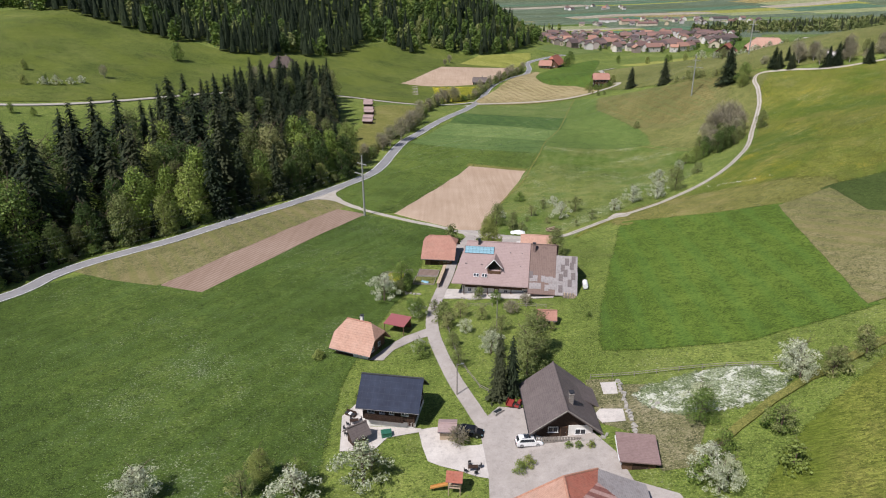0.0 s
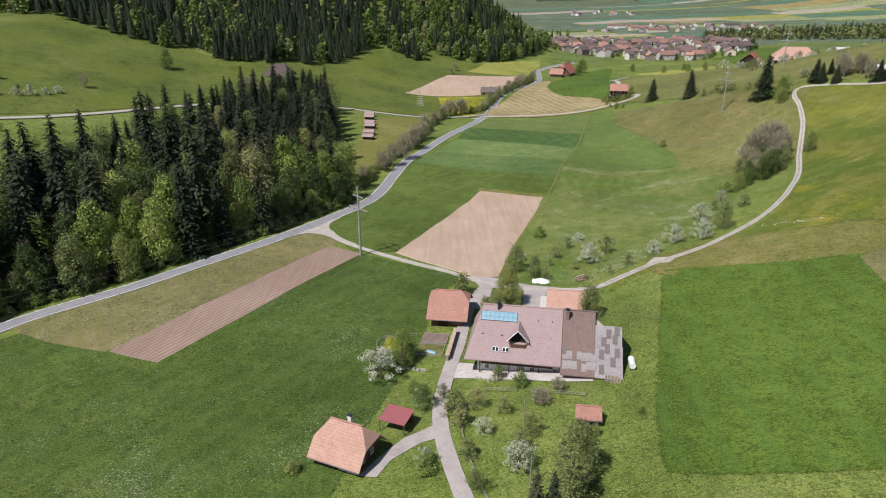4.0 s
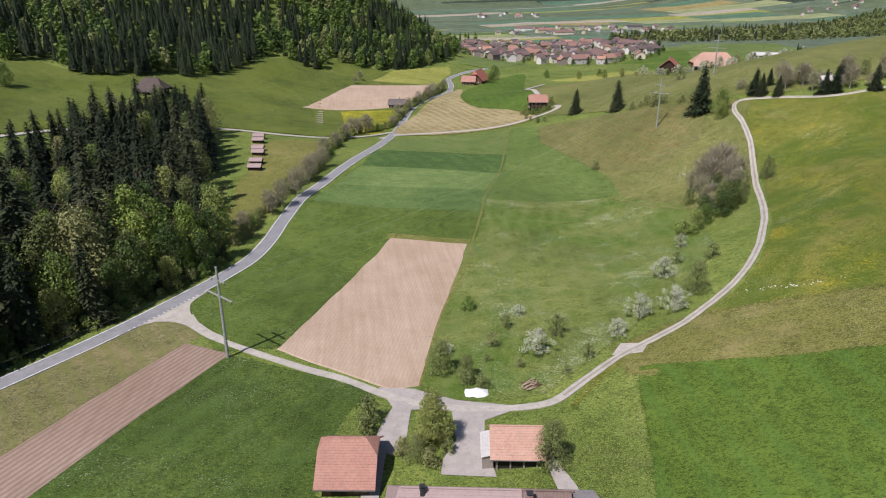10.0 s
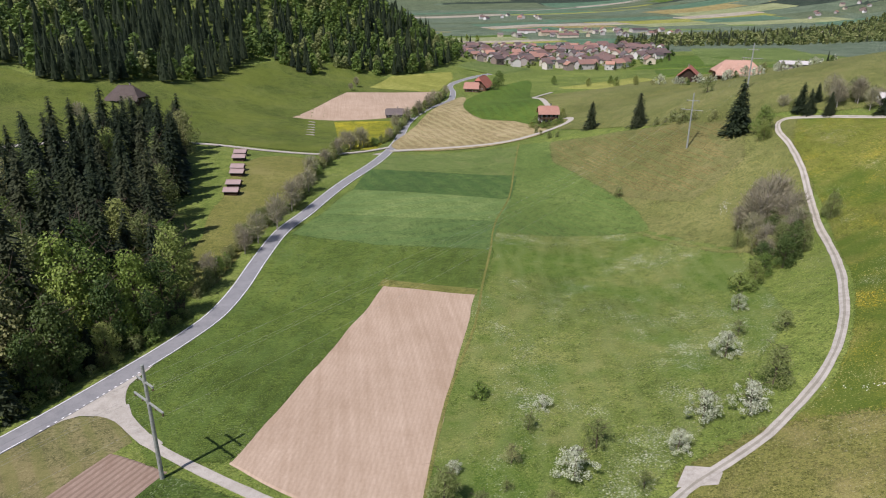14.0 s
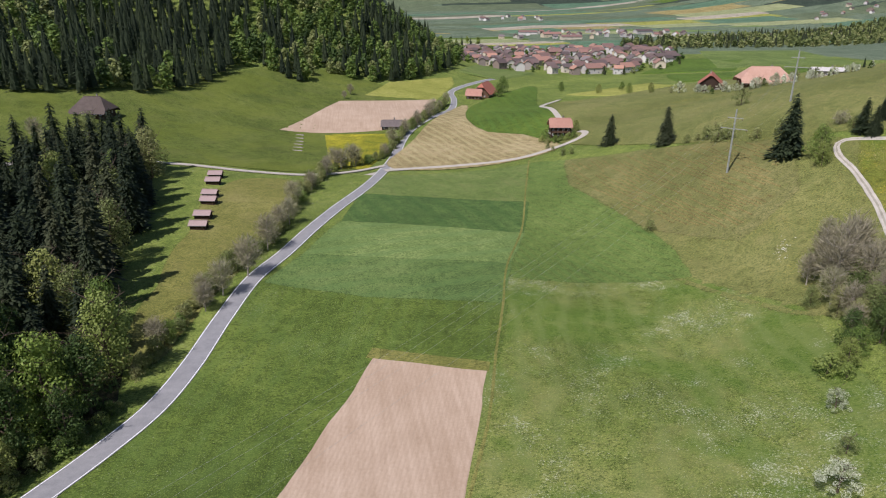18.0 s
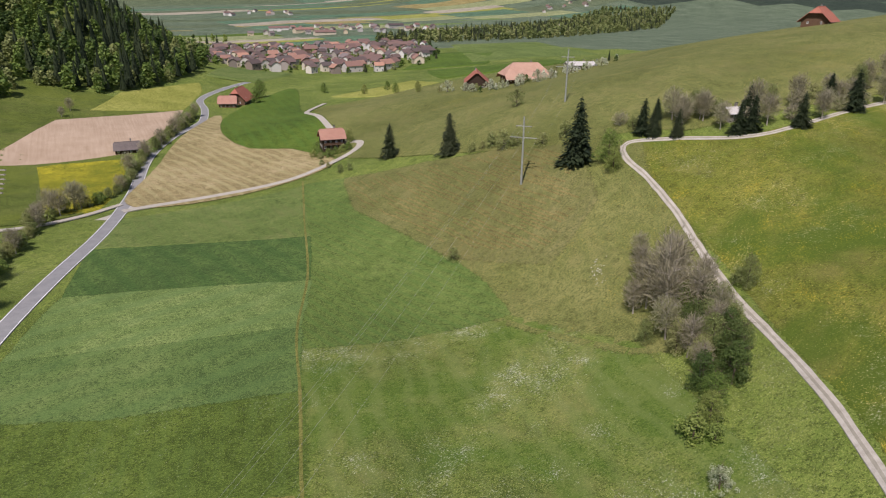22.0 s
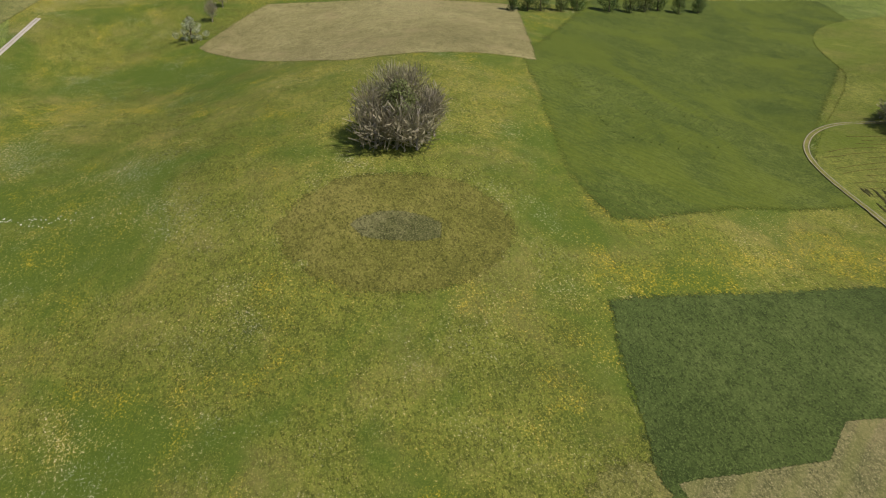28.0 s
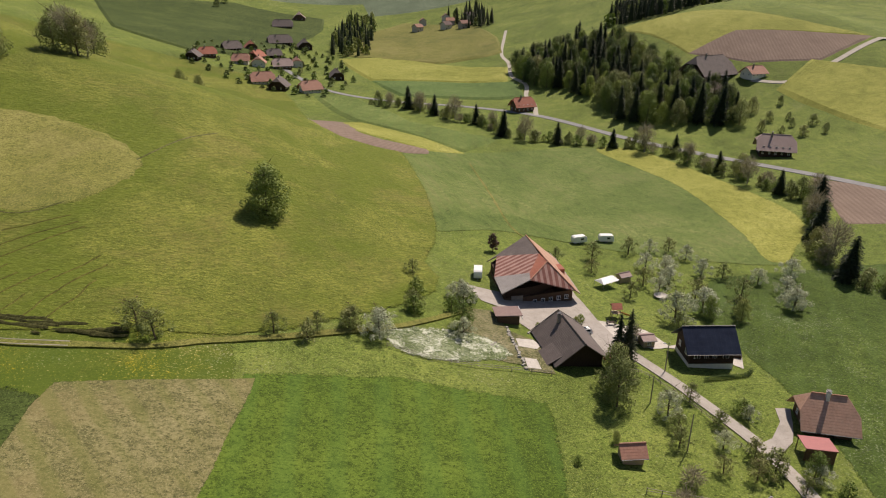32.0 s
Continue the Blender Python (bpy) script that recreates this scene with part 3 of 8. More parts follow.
CLOSE_NET = [
    [1.8, 0.8, -1.8, -3, -3, -3.9, -3.2, -1.9, -2.8, -1, 7.8],
    [-0.6, 0.4, 1.3, 1.8, 4, 3.1, 0.9, 2.7, 2.8, -1.6, -2.2],
    [-3.6, -3.5, -1.8, 0.3, 3.6, 2.7, 4.4, 6, 1.9, -3.4, -9.7],
    [-1.3, -3.9, -3.8, -2.4, -2.1, -3.1, 3.8, 5.4, 0.1, 1.2, 4.2],
    [10.2, 5.3, 3.3, -0.1, 1.7, -5.9, -14.9, -7.2, -1.3, -2.5, 7.1],
    [13.7, -2.8, -12.4, 4.2, 17.9, -1.6, 8.3, 14.7, 7.5, -1.8, 7.9],
    [5.2, -10, -10.1, 12.8, 8.6, -10.9, 3.2, 12.9, 6, -2.4, 2.5],
    [-1.7, -6.9, -2.3, 4.4, -13.4, -24.1, -10.2, 0.9, -0.2, -5.6, -5],
]
SOUTH_FRAME = (-100, -335, 62)
SOUTH_NET = [
    [-1.6, -2.7, -1.7, -0.6, -1.1, -1.4, -0.1],
    [-1, -1.5, -0.1, -0.4, -1.6, -3.5, -1.3],
    [-1.1, -1.4, -0.8, -2.6, 0.8, -2.4, -2.4],
    [-3.8, -7.6, -10.1, -9.1, 8.1, 8.9, 2.4],
    [-6, -11.4, -10.5, -0.4, 12, 3.4, -0.8],
    [-4.3, -6.6, -3.3, 4.2, 3.1, -6, -0.3],
    [-0.8, -0.8, 0.9, 2.4, -1.8, -5.3, 0.7],
]
HILLS = [(-150, 930, 150, 150, 75), (-230, -260, 110, 110, 35), (160, -70, 90, 120, 12), (2500, 2900, 900, 900, 330), (40, 945, 75, 105, 31), (215, -75, 45, 60, 22)]


def spline(x, y, frame_of, net):
    x0, y0, step = frame_of
    net = np.array(net)

    def weights(u, n):
        d = np.abs(u[:, None] - np.arange(n)[None, :])
        return np.where(d < 1, (4 - 6 * d * d + 3 * d ** 3) / 6, np.where(d < 2, (2 - d) ** 3 / 6, 0))
    return np.einsum("ki,kj,ij->k", weights((x - x0) / step, net.shape[0]), weights((y - y0) / step, net.shape[1]), net)


def ease(u):
    u = np.clip(u, 0, 1)
    return u * u * (3 - 2 * u)


def land(x, y):
    """Height of the ground, for arrays of places."""
    x, y = np.asarray(x, float).ravel(), np.asarray(y, float).ravel()
    x0, y0, s = WIDE
    n, m = len(WIDE_NET), len(WIDE_NET[0])
    z = spline(np.clip(x, x0 + s, x0 + s * (n - 2)), np.clip(y, y0 + s, y0 + s * (m - 2)), WIDE, WIDE_NET)
    z = z + spline(x, y, CLOSE, CLOSE_NET) + spline(x, y, SOUTH_FRAME, SOUTH_NET)
    for a, b, rx, ry, h in HILLS:
        z = z + h * np.exp(-((x - a) / rx) ** 2 - ((y - b) / ry) ** 2)
    # the far sides of the valleys
    z = z + 150 * ease((-y - 480) / 1100) + 90 * ease((-x - 380) / 800) * ease((900 - y) / 500)
    z = z + 28 * ease((y - 1250) / 1800) + 330 * ease((y - 3300) / 1500) * (0.7 + 0.3 * np.sin(x / 420.0))
    return z


def ground_at(x, y):
    return float(land([x], [y])[0])


def spread(near0, near1, step, far0, far1):
    inner = list(np.arange(near0, near1 + 0.1, step))
    up, down, d = [inner[-1]], [inner[0]], step
    while up[-1] < far1:
        d = min(d * 1.13, 160)
        up.append(up[-1] + d)
    d = step
    while down[-1] > far0:
        d = min(d * 1.13, 160)
        down.append(down[-1] - d)
    return np.array(down[:0:-1] + inner + up[1:])


gx, gy = spread(-180, 360, 4, -3800, 3800), spread(-120, 560, 4, -3600, 4900)
XX, YY = np.meshgrid(gx, gy, indexing="ij")
ZZ = land(XX, YY)
nx, ny = XX.shape
index = np.arange(nx * ny).reshape(nx, ny)
quads = np.stack([index[:-1, :-1], index[1:, :-1], index[1:, 1:], index[:-1, 1:]], -1).reshape(-1, 4)
ground = new("ground", mesh("ground", np.stack([XX.ravel(), YY.ravel(), ZZ], -1), quads, M["valley"], True))
# beyond about 1 km the ground takes field colours with haze mixed in
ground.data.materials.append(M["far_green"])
ground.data.materials.append(M["shaded_far_wood"])
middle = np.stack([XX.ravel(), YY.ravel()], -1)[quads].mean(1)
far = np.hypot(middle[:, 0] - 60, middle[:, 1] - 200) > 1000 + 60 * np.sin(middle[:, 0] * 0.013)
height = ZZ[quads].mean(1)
# high far ground turns to woodland, coloured dark as under cloud
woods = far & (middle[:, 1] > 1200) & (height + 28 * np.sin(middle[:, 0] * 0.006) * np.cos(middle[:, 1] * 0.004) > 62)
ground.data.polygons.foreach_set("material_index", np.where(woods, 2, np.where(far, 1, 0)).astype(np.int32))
tagged(ground, "rolling green spring meadow of a farmed valley", "meadow", kind="structure")


def inside(px, py, ring):
    ok = np.zeros(len(px), bool)
    j = len(ring) - 1
    for i in range(len(ring)):
        (x0, y0), (x1, y1) = ring[i], ring[j]
        if y0 != y1:
            ok ^= ((y0 > py) != (y1 > py)) & (px < (x1 - x0) * (py - y0) / (y1 - y0) + x0)
        j = i
    return ok


def outline(ring, step, wobble, soft=False):
    """The ring cut into short steps, its sides a little uneven."""
    pts = []
    n = len(ring)
    for i in range(n):
        a, b = Vector(ring[i]), Vector(ring[(i + 1) % n])
        if soft:
            p, q = Vector(ring[i - 1]), Vector(ring[(i + 2) % n])
        k = max(1, int((b - a).length / step))
        for j in range(k):
            u = j / k
            if soft:
                c = 0.5 * (2 * a + (b - p) * u + (2 * p - 5 * a + 4 * b - q) * u * u + (3 * a - p - 3 * b + q) * u ** 3)
            else:
                c = a.lerp(b, u)
            d = noise.noise_vector(Vector((c.x * 0.13, c.y * 0.13, 2.0))) * wobble
            pts.append((c.x + d.x, c.y + d.y))
    return pts


def drape(name, ring, material, lift, label, category, step=4.0, wobble=0.35, soft=False, fade=0.0):
    """A field or paved area that lies on the ground, with its own cut edge."""
    edge = outline(ring, step, wobble, soft)
    e = np.array(edge)
    ax, ay = np.meshgrid(*(np.arange(math.floor(e[:, k].min() / step) * step, e[:, k].max(), step) for k in (0, 1)))
    ax, ay = ax.ravel(), ay.ravel()
    keep = inside(ax, ay, edge)
    ax, ay = ax[keep], ay[keep]
    n = len(edge)
    if len(ax):
        far = np.min((ax[:, None] - e[None, :, 0]) ** 2 + (ay[:, None] - e[None, :, 1]) ** 2, 1) > (0.45 * step) ** 2
        ax, ay = ax[far], ay[far]
    flat = [Vector(p) for p in edge] + [Vector(p) for p in zip(ax, ay)]
    v2, _, tris, *_ = delaunay_2d_cdt(flat, [], [list(range(n))], 1, 1e-4)
    xy = np.array([tuple(v) for v in v2])
    z = land(xy[:, 0], xy[:, 1]) + lift
    verts, faces = np.column_stack([xy, z]), [tuple(t) for t in tris]
    if category == "field":
        # the edge slopes down into the ground
        nxt, prv = np.roll(e, -1, 0), np.roll(e, 1, 0)
        out = np.column_stack([nxt[:, 1] - prv[:, 1], prv[:, 0] - nxt[:, 0]])
        area = np.sum(e[:, 0] * nxt[:, 1] - nxt[:, 0] * e[:, 1])
        out *= math.copysign(1.0, area) / np.maximum(np.linalg.norm(out, axis=1, keepdims=True), 1e-6)
        o = e + out * (fade or 0.9 + 3.0 * lift)
        m = len(verts)
        top = np.column_stack([e, land(e[:, 0], e[:, 1]) + lift])
        low = np.column_stack([o, land(o[:, 0], o[:, 1]) + (min(lift, 0.2) if fade else -0.25 - 0.3 * lift)])
        verts = np.concatenate([verts, top, low])
        k = np.arange(n)
        ring = np.column_stack([m + k, m + (k + 1) % n, m + n + (k + 1) % n, m + n + k])
        faces += [tuple(q if area < 0 else q[::-1]) for q in ring.tolist()]
    ob = new(name, mesh(name, verts, faces, material, True))
    if category == "field" and step < 10:
        # the sward thins out towards the border
        thin = np.zeros(len(verts), dtype=np.float32)
        thin[len(xy) + n:] = 1.0
        ob.data.attributes.new("border", "FLOAT", "POINT").data.foreach_set("value", thin)
    return tagged(ob, label, category, kind="structure")


def curve(points, step=2.5):
    """A smooth line through the points."""
    pts = [Vector(p) for p in points]
    pts = [2 * pts[0] - pts[1]] + pts + [2 * pts[-1] - pts[-2]]
    out = []
    for i in range(1, len(pts) - 2):
        p0, p1, p2, p3 = pts[i - 1:i + 3]
        k = max(2, int((p2 - p1).length / step))
        for j in range(k):
            t = j / k
            out.append(0.5 * (2 * p1 + (p2 - p0) * t + (2 * p0 - 5 * p1 + 4 * p2 - p3) * t * t + (3 * p1 - p0 - 3 * p2 + p3) * t ** 3))
    return out + [pts[-2]]


def ribbon_shape(points, width, lift, offset=0.0, crown=0.02, skirt=0.35, step=2.5, ragged=0.0):
    line = curve(points, step)
    verts, faces = [], []
    for i, p in enumerate(line):
        d = (line[min(i + 1, len(line) - 1)] - line[max(i - 1, 0)]).normalized()
        s = Vector((d.y, -d.x))
        for k, dz in ((-0.5, -skirt), (-0.5, 0), (0, crown), (0.5, 0), (0.5, -skirt)):
            r = 1 + ragged * noise.noise(Vector((p.x * 0.3, p.y * 0.3, k * 9)))
            q = p + s * (offset + k * width * r)
            verts.append((q.x, q.y, dz))
    xy = np.array(verts)
    mid = np.repeat(land(xy[2::5, 0], xy[2::5, 1]), 5)
    z = np.maximum(land(xy[:, 0], xy[:, 1]), mid - 0.6) + lift + xy[:, 2]
    verts = np.column_stack([xy[:, :2], z])
    for i in range(len(line) - 1):
        faces += [(5 * i + k, 5 * i + k + 1, 5 * i + k + 6, 5 * i + k + 5) for k in range(4)]
    return verts, faces


def ribbon(name, points, width, material, lift, label, category, **more):
    shape = ribbon_shape(points, width, lift, **more)
    ob = new(name, mesh(name, shape[0], shape[1], material))
    return tagged(ob, label, category, kind="structure")

# ---- fields ----
FIELDS = [
    ("hill_meadow", [(40, 188), (58, 203), (92, 220), (118, 248), (132, 272), (150, 305), (168, 350), (178, 366), (196, 340), (250, 325), (310, 306), (420, 290), (430, 40), (360, -20), (250, 20), (213, 66), (188, 90), (164, 97), (136, 106), (100, 104), (88, 112), (100, 182), (90, 196), (56, 203)], "hill", 0.08, "sunny hillside meadow with yellow dandelions", 4),
    ("upland_meadow", [(118, 515), (142, 450), (166, 392), (184, 373), (203, 351), (302, 322), (420, 306), (560, 430), (520, 640), (300, 690), (216, 672), (165, 668), (148, 610), (139, 550), (138, 522)], "upland", 0.35, "olive upland meadow above the country house", 9),
    ("slope_meadow", [(110, 345), (104, 337), (116, 300), (128, 285), (140, 300), (152, 318), (166, 352), (176, 366), (170, 385), (160, 405), (136, 440), (109, 462), (100, 426), (104, 396)], "upland", 0.09, "olive slope of rough grass below the hill track", 4),
    ("western_meadow", [(-60, 482), (-110, 478), (-150, 449), (-220, 360), (-330, 305), (-430, 420), (-340, 570), (-212, 560), (-178, 556), (-140, 584), (-100, 655), (-40, 740), (30, 745), (60, 700), (30, 562), (15, 492), (-12, 477)], "dale", 0.40, "green western meadow below the forest", 9),
    ("streamside_strip", [(-40, 456), (-18, 456), (-18, 404), (-25, 364), (-33, 332), (-37, 306), (-43, 304), (-47, 330), (-46, 346), (-48, 370), (-46, 394), (-48, 425)], "sere", 0.12, "yellow-green strip beside the stream trees", 4),
    ("dome_pasture", [(100, 103), (136, 105), (164, 97), (188, 90), (210, 68), (250, 20), (330, -60), (330, -330), (120, -330), (70, -150), (48, -98), (36, -70), (34, -10), (38, 30), (46, 55), (46, 72), (80, 98)], "pasture", 0.36, "olive pasture hill with trodden terraces", 8),
    ("lush_meadow", [(-150, 60), (-40, 60), (-22, 80), (-22, 112), (-17, 138), (-13, 150), (-8, 168), (-6.5, 188), (-1.5, 199), (3, 202.5), (-12, 213), (-28, 222), (-66, 160), (-104, 173), (-150, 140)], "lush", 0.08, "dark green lush valley meadow", 4),
    ("orchard_meadow", [(12, 200), (24, 243), (40, 298), (56, 346), (104, 336), (116, 300), (100, 250), (80, 232), (55, 212), (36, 197)], "orchard", 0.09, "light green orchard meadow with dry streaks", 4),
    ("upper_lush_meadow", [(-30, 228), (-18, 228), (13, 308), (40, 300), (49, 330), (12, 337), (-15, 348), (-24, 340), (-28, 300), (-35, 268), (-42, 252)], "lush_upper", 0.10, "green meadow beside the road", 4),
    ("field_soil", [(14, 306), (39, 298), (23, 241), (13, 204), (8, 204), (-17, 225)], "soil", 0.15, "freshly tilled pale brown field with drill rows", 4),
    ("field_dark_cereal", [(13, 436), (79, 417), (69, 385), (5, 399)], "cereal_dark", 0.15, "dark green strip of young cereal", 4),
    ("field_light_cereal", [(5, 398), (69, 384), (57, 357), (25, 361), (-7, 367)], "cereal_light", 0.14, "light green striped strip of young cereal", 4),
    ("field_mid_cereal", [(-7, 366), (25, 360), (57, 356), (49, 331), (12, 337), (-16, 348)], "cereal_mid", 0.145, "blue-green strip of young cereal", 4),
    ("field_strip", [(22, 470), (94, 474), (80, 418), (13, 438)], "mown", 0.13, "green meadow strip under the side road", 4),
    ("field_wedge", [(96, 474), (111, 466), (102, 432), (107, 400), (110, 374), (110, 352), (107, 335), (89, 340), (57, 347), (57, 356), (70, 384), (80, 418)], "wedge", 0.13, "mid green field wedge with mown lines", 4),
    ("dry_bank", [(111, 464), (135, 442), (159, 405), (167, 386), (150, 356), (128, 346), (112, 374), (108, 400), (103, 430)], "bank", 0.17, "dry brownish bank with cattle terraces", 4),
    ("field_hay", [(30, 484), (47, 553), (75, 637), (98, 687), (83, 599), (89, 553), (107, 538), (112, 492)], "hay", 0.44, "cut hay meadow with pale swaths", 8),
    ("field_mound", [(86, 600), (107, 690), (182, 799), (150, 666), (133, 552), (115, 512), (109, 541), (91, 553)], "cereal", 0.43, "smooth green mound beside the farm track", 8),
    ("field_soil_north", [(-36, 581), (0, 668), (77, 712), (56, 641), (33, 582)], "soil", 0.46, "tilled brown field below the forest", 8),
    ("field_pale", [(19, 699), (42, 758), (105, 815), (103, 788), (77, 713)], "pale", 0.46, "pale yellow-green meadow below the forest", 8),
    ("field_dandelion", [(-8, 576), (3, 578), (31, 570), (24, 515), (15, 486), (4, 484), (-3, 491)], "yellow", 0.44, "bright yellow dandelion field", 8),
    ("field_pale_far", [(194, 726), (283, 760), (278, 700), (216, 672)], "pale", 0.50, "pale mown meadow on the terrace", 8),
    ("track_margin", [(59, 204.5), (66, 207.2), (74, 209.5), (84, 208), (94, 205), (106, 199), (113, 190), (112, 183), (98, 181.5), (85, 187), (70.9, 193), (59, 198.2)], "trodden_dry", 0.12, "beige trodden grass between track and cereal", 4),
    ("field_cereal", [(58.5, 197), (70.9, 192.5), (85.2, 186.3), (98, 181.5), (84, 116), (60, 113), (34, 118), (38, 135), (46, 160)], "cereal", 0.15, "rectangular field of young green cereal", 4),
    ("field_grazed", [(98, 181), (112.5, 183), (110.3, 162), (115, 155), (114, 149), (112, 126), (111, 121), (84, 116)], "grazed", 0.22, "short dry grazed field corner", 4),
    ("field_clover", [(140, 176), (137, 122), (112, 126), (114, 150), (115, 155), (110.3, 162), (112.5, 183)], "clover", 0.17, "dark green clover field", 4),
    ("field_rows", [(-78, 165), (-39, 230), (-28, 224), (-65, 160)], "soil_rows", 0.15, "narrow brown plot with planted rows", 4),
    ("field_olive", [(-108.5, 177), (-104.5, 182.5), (-96.5, 189), (-86, 198.3), (-74.5, 211.7), (-66.3, 221.3), (-59.6, 229.8), (-53.8, 238.2), (-51, 242.3), (-45, 242.6), (-41, 240), (-37.5, 235.5), (-36.5, 233.5), (-39.5, 230), (-79, 165), (-95, 170.2)], "grazed", 0.13, "olive grazed strip beside the road", 4),
    ("wood_floor", [(-127, 162), (-120, 177), (-110, 191.5), (-102.5, 197.6), (-93.5, 205.6), (-83.5, 217), (-75.5, 228), (-69, 236.5), (-62.5, 245.5), (-56.8, 254), (-50, 265.8), (-44, 277.3), (-40, 289), (-43, 303), (-54, 322), (-61, 345), (-66, 372), (-65, 395), (-69, 425), (-77, 455), (-86, 472), (-108, 460), (-124, 420), (-134, 370), (-146, 310), (-156, 250), (-170, 200), (-172, 165), (-150, 145)], "wood_floor", 0.14, "floor of leaf litter and ferns, darkened as by tree shade", 4),
    ("field_dry_east", [(308, 243), (253, 201), (243, 149), (336, 118), (343, 218)], "straw", 0.17, "dry straw-coloured meadow on the hilltop", 4),
    ("field_green_east", [(244, 147), (364, 61), (364, -68), (326, -53), (222, 66), (214, 75), (204, 86), (187, 94), (173, 100), (172, 114), (171, 136), (165, 163), (178, 164)], "saddle", 0.15, "green mown meadow in the hill saddle", 4),
    ("dry_patch", [(182, 17), (166, 8), (137, 14), (120, 28), (124, 46), (136, 58), (146, 54), (156, 41)], "sere_pale", 0.52, "pale dry patch of grass on the pasture", 6),
    ("field_margin", [(13, 308), (39.5, 299), (38.6, 295), (11.5, 304)], "sere", 0.19, "yellow-green grass margin of the tilled field", 3),
    ("field_south", [(37, -73), (1, -85), (-73, -95), (-84, -18), (-75, 21), (-70, 51), (-39, 42), (9, 17), (38, 26), (35, -10)], "mown", 0.14, "broad green mown field behind the barn", 4),
    ("field_soil_south", [(75, -140), (52, -155), (49, -92), (19, -82), (30, -68), (51, -60), (66, -66)], "soil_dark", 0.44, "curved strip of brown soil", 8),
    ("field_yellow_south", [(55, -153), (39, -164), (5, -92), (1, -85), (18, -81), (45, -100)], "pale", 0.43, "yellow-green strip of meadow", 8),
    ("field_straw_south", [(-72, -93), (-93, -79), (-103, 8), (-78, 43), (-66, 50), (-75, 21), (-83, -35)], "pale", 0.17, "curved pale straw-coloured strip", 4),
    ("field_soil_west", [(-138, -21), (-158, 3), (-129, 30), (-114, 26)], "soil_dark", 0.17, "dark brown tilled field across the stream", 4),
    ("field_yellow_west", [(-179, -330), (-227, -267), (-296, -178), (-222, -213), (-184, -204)], "pale", 0.50, "yellow-green slope above the wood", 8),
    ("field_soil_hill", [(-184, -204), (-222, -213), (-296, -175), (-246, -157), (-209, -172)], "soil_dark", 0.54, "brown tilled field on the western hill", 8),
    ("daisy_patch", [(36, 99.5), (40, 100.6), (44, 101.8), (50, 102.2), (55, 101), (58, 97.6), (54, 94.6), (49, 93.6), (44, 93.8), (39, 95.5)], "daisy", 0.16, "white patch of flowering groundcover", 2),
    ("reed_ring", [(169, 224), (176, 215), (175, 204), (170, 193), (161, 190), (153, 199), (153, 210), (158, 220)], "moist", 0.13, "brownish ring of wet ground", 4),
    ("reed_hollow", [(166, 214), (167, 207), (163, 200), (160, 201), (161, 208), (163, 213)], "reed", 0.17, "small hollow of withered reed", 2),
]
# how far, in metres, the sward of a field thins out into its neighbour
FADE = {"track_margin": 8.0, "field_green_east": 7.0, "field_clover": 4.5, "field_dry_east": 3.0, "field_cereal": 3.0, "field_grazed": 0.8, "orchard_meadow": 4.0, "field_wedge": 2.0, "field_mid_cereal": 2.5, "field_light_cereal": 2.0, "field_dark_cereal": 1.5, "upper_lush_meadow": 4.0, "dry_bank": 4.0, "dry_patch": 7.0, "reed_ring": 6.0, "reed_hollow": 1.2, "dome_pasture": 3.0, "daisy_patch": 3.5, "slope_meadow": 4.0, "lush_meadow": 2.5, "streamside_strip": 2.0}
SOFT = ("western_meadow", "streamside_strip", "upland_meadow", "hill_meadow", "dome_pasture", "field_hay", "field_mound", "field_straw_south", "field_soil_south", "reed_ring", "reed_hollow", "daisy_patch", "dry_patch", "field_south")
for name, ring, kind, lift, label, step in FIELDS:
    drape(name, ring, M[kind], lift, label, "field", step, 0.5, name in SOFT, FADE.get(name, 2.0 if name in SOFT else 0.0))

# ---- roads ----
MAIN_ROAD = [(-190, 92), (-150, 130), (-119.8, 159), (-113.2, 174), (-107, 183), (-98.5, 191), (-88, 200.3), (-76.5, 213.6), (-68.3, 223.3), (-61.6, 231.8), (-55.8, 240.2), (-50.2, 249.5), (-43.8, 261), (-37.5, 273.3), (-31.8, 287), (-28.3, 303.5), (-25.3, 326), (-20.8, 350), (-13.3, 369), (-6.9, 388), (2.2, 414), (15.6, 452.7), (28.9, 503), (41, 563), (60, 612), (82, 662), (93, 715), (97, 756), (122, 800), (160, 850), (200, 900)]
road = ribbon("road", MAIN_ROAD, 5.2, M["asphalt"], 0.20, "grey asphalt valley road with white edge lines", "road")
part("edge_line", ribbon_shape(MAIN_ROAD, 0.2, 0.232, -2.35, 0.0, 0.02), M["white_paint"], road, "thin white painted edge line")
middle = curve(MAIN_ROAD, 0.5)
# the line on the lane's side is broken into dashes where the lane joins
stop, go = (min(range(len(middle)), key=lambda i: (middle[i] - Vector(q)).length) for q in ((-56.5, 239), (-43, 262.5)))
for bit in (middle[:stop:4], middle[go::4]):
    part("edge_line", ribbon_shape(bit, 0.2, 0.232, 2.35, 0.0, 0.02), M["white_paint"], road, "thin white painted edge line")
for i in range(stop + 2, go - 3, 3):
    part("dash", ribbon_shape(middle[i:i + 2], 0.3, 0.232, 2.35, 0.0, 0.02), M["white_paint"], road, "short white dash across the lane mouth")
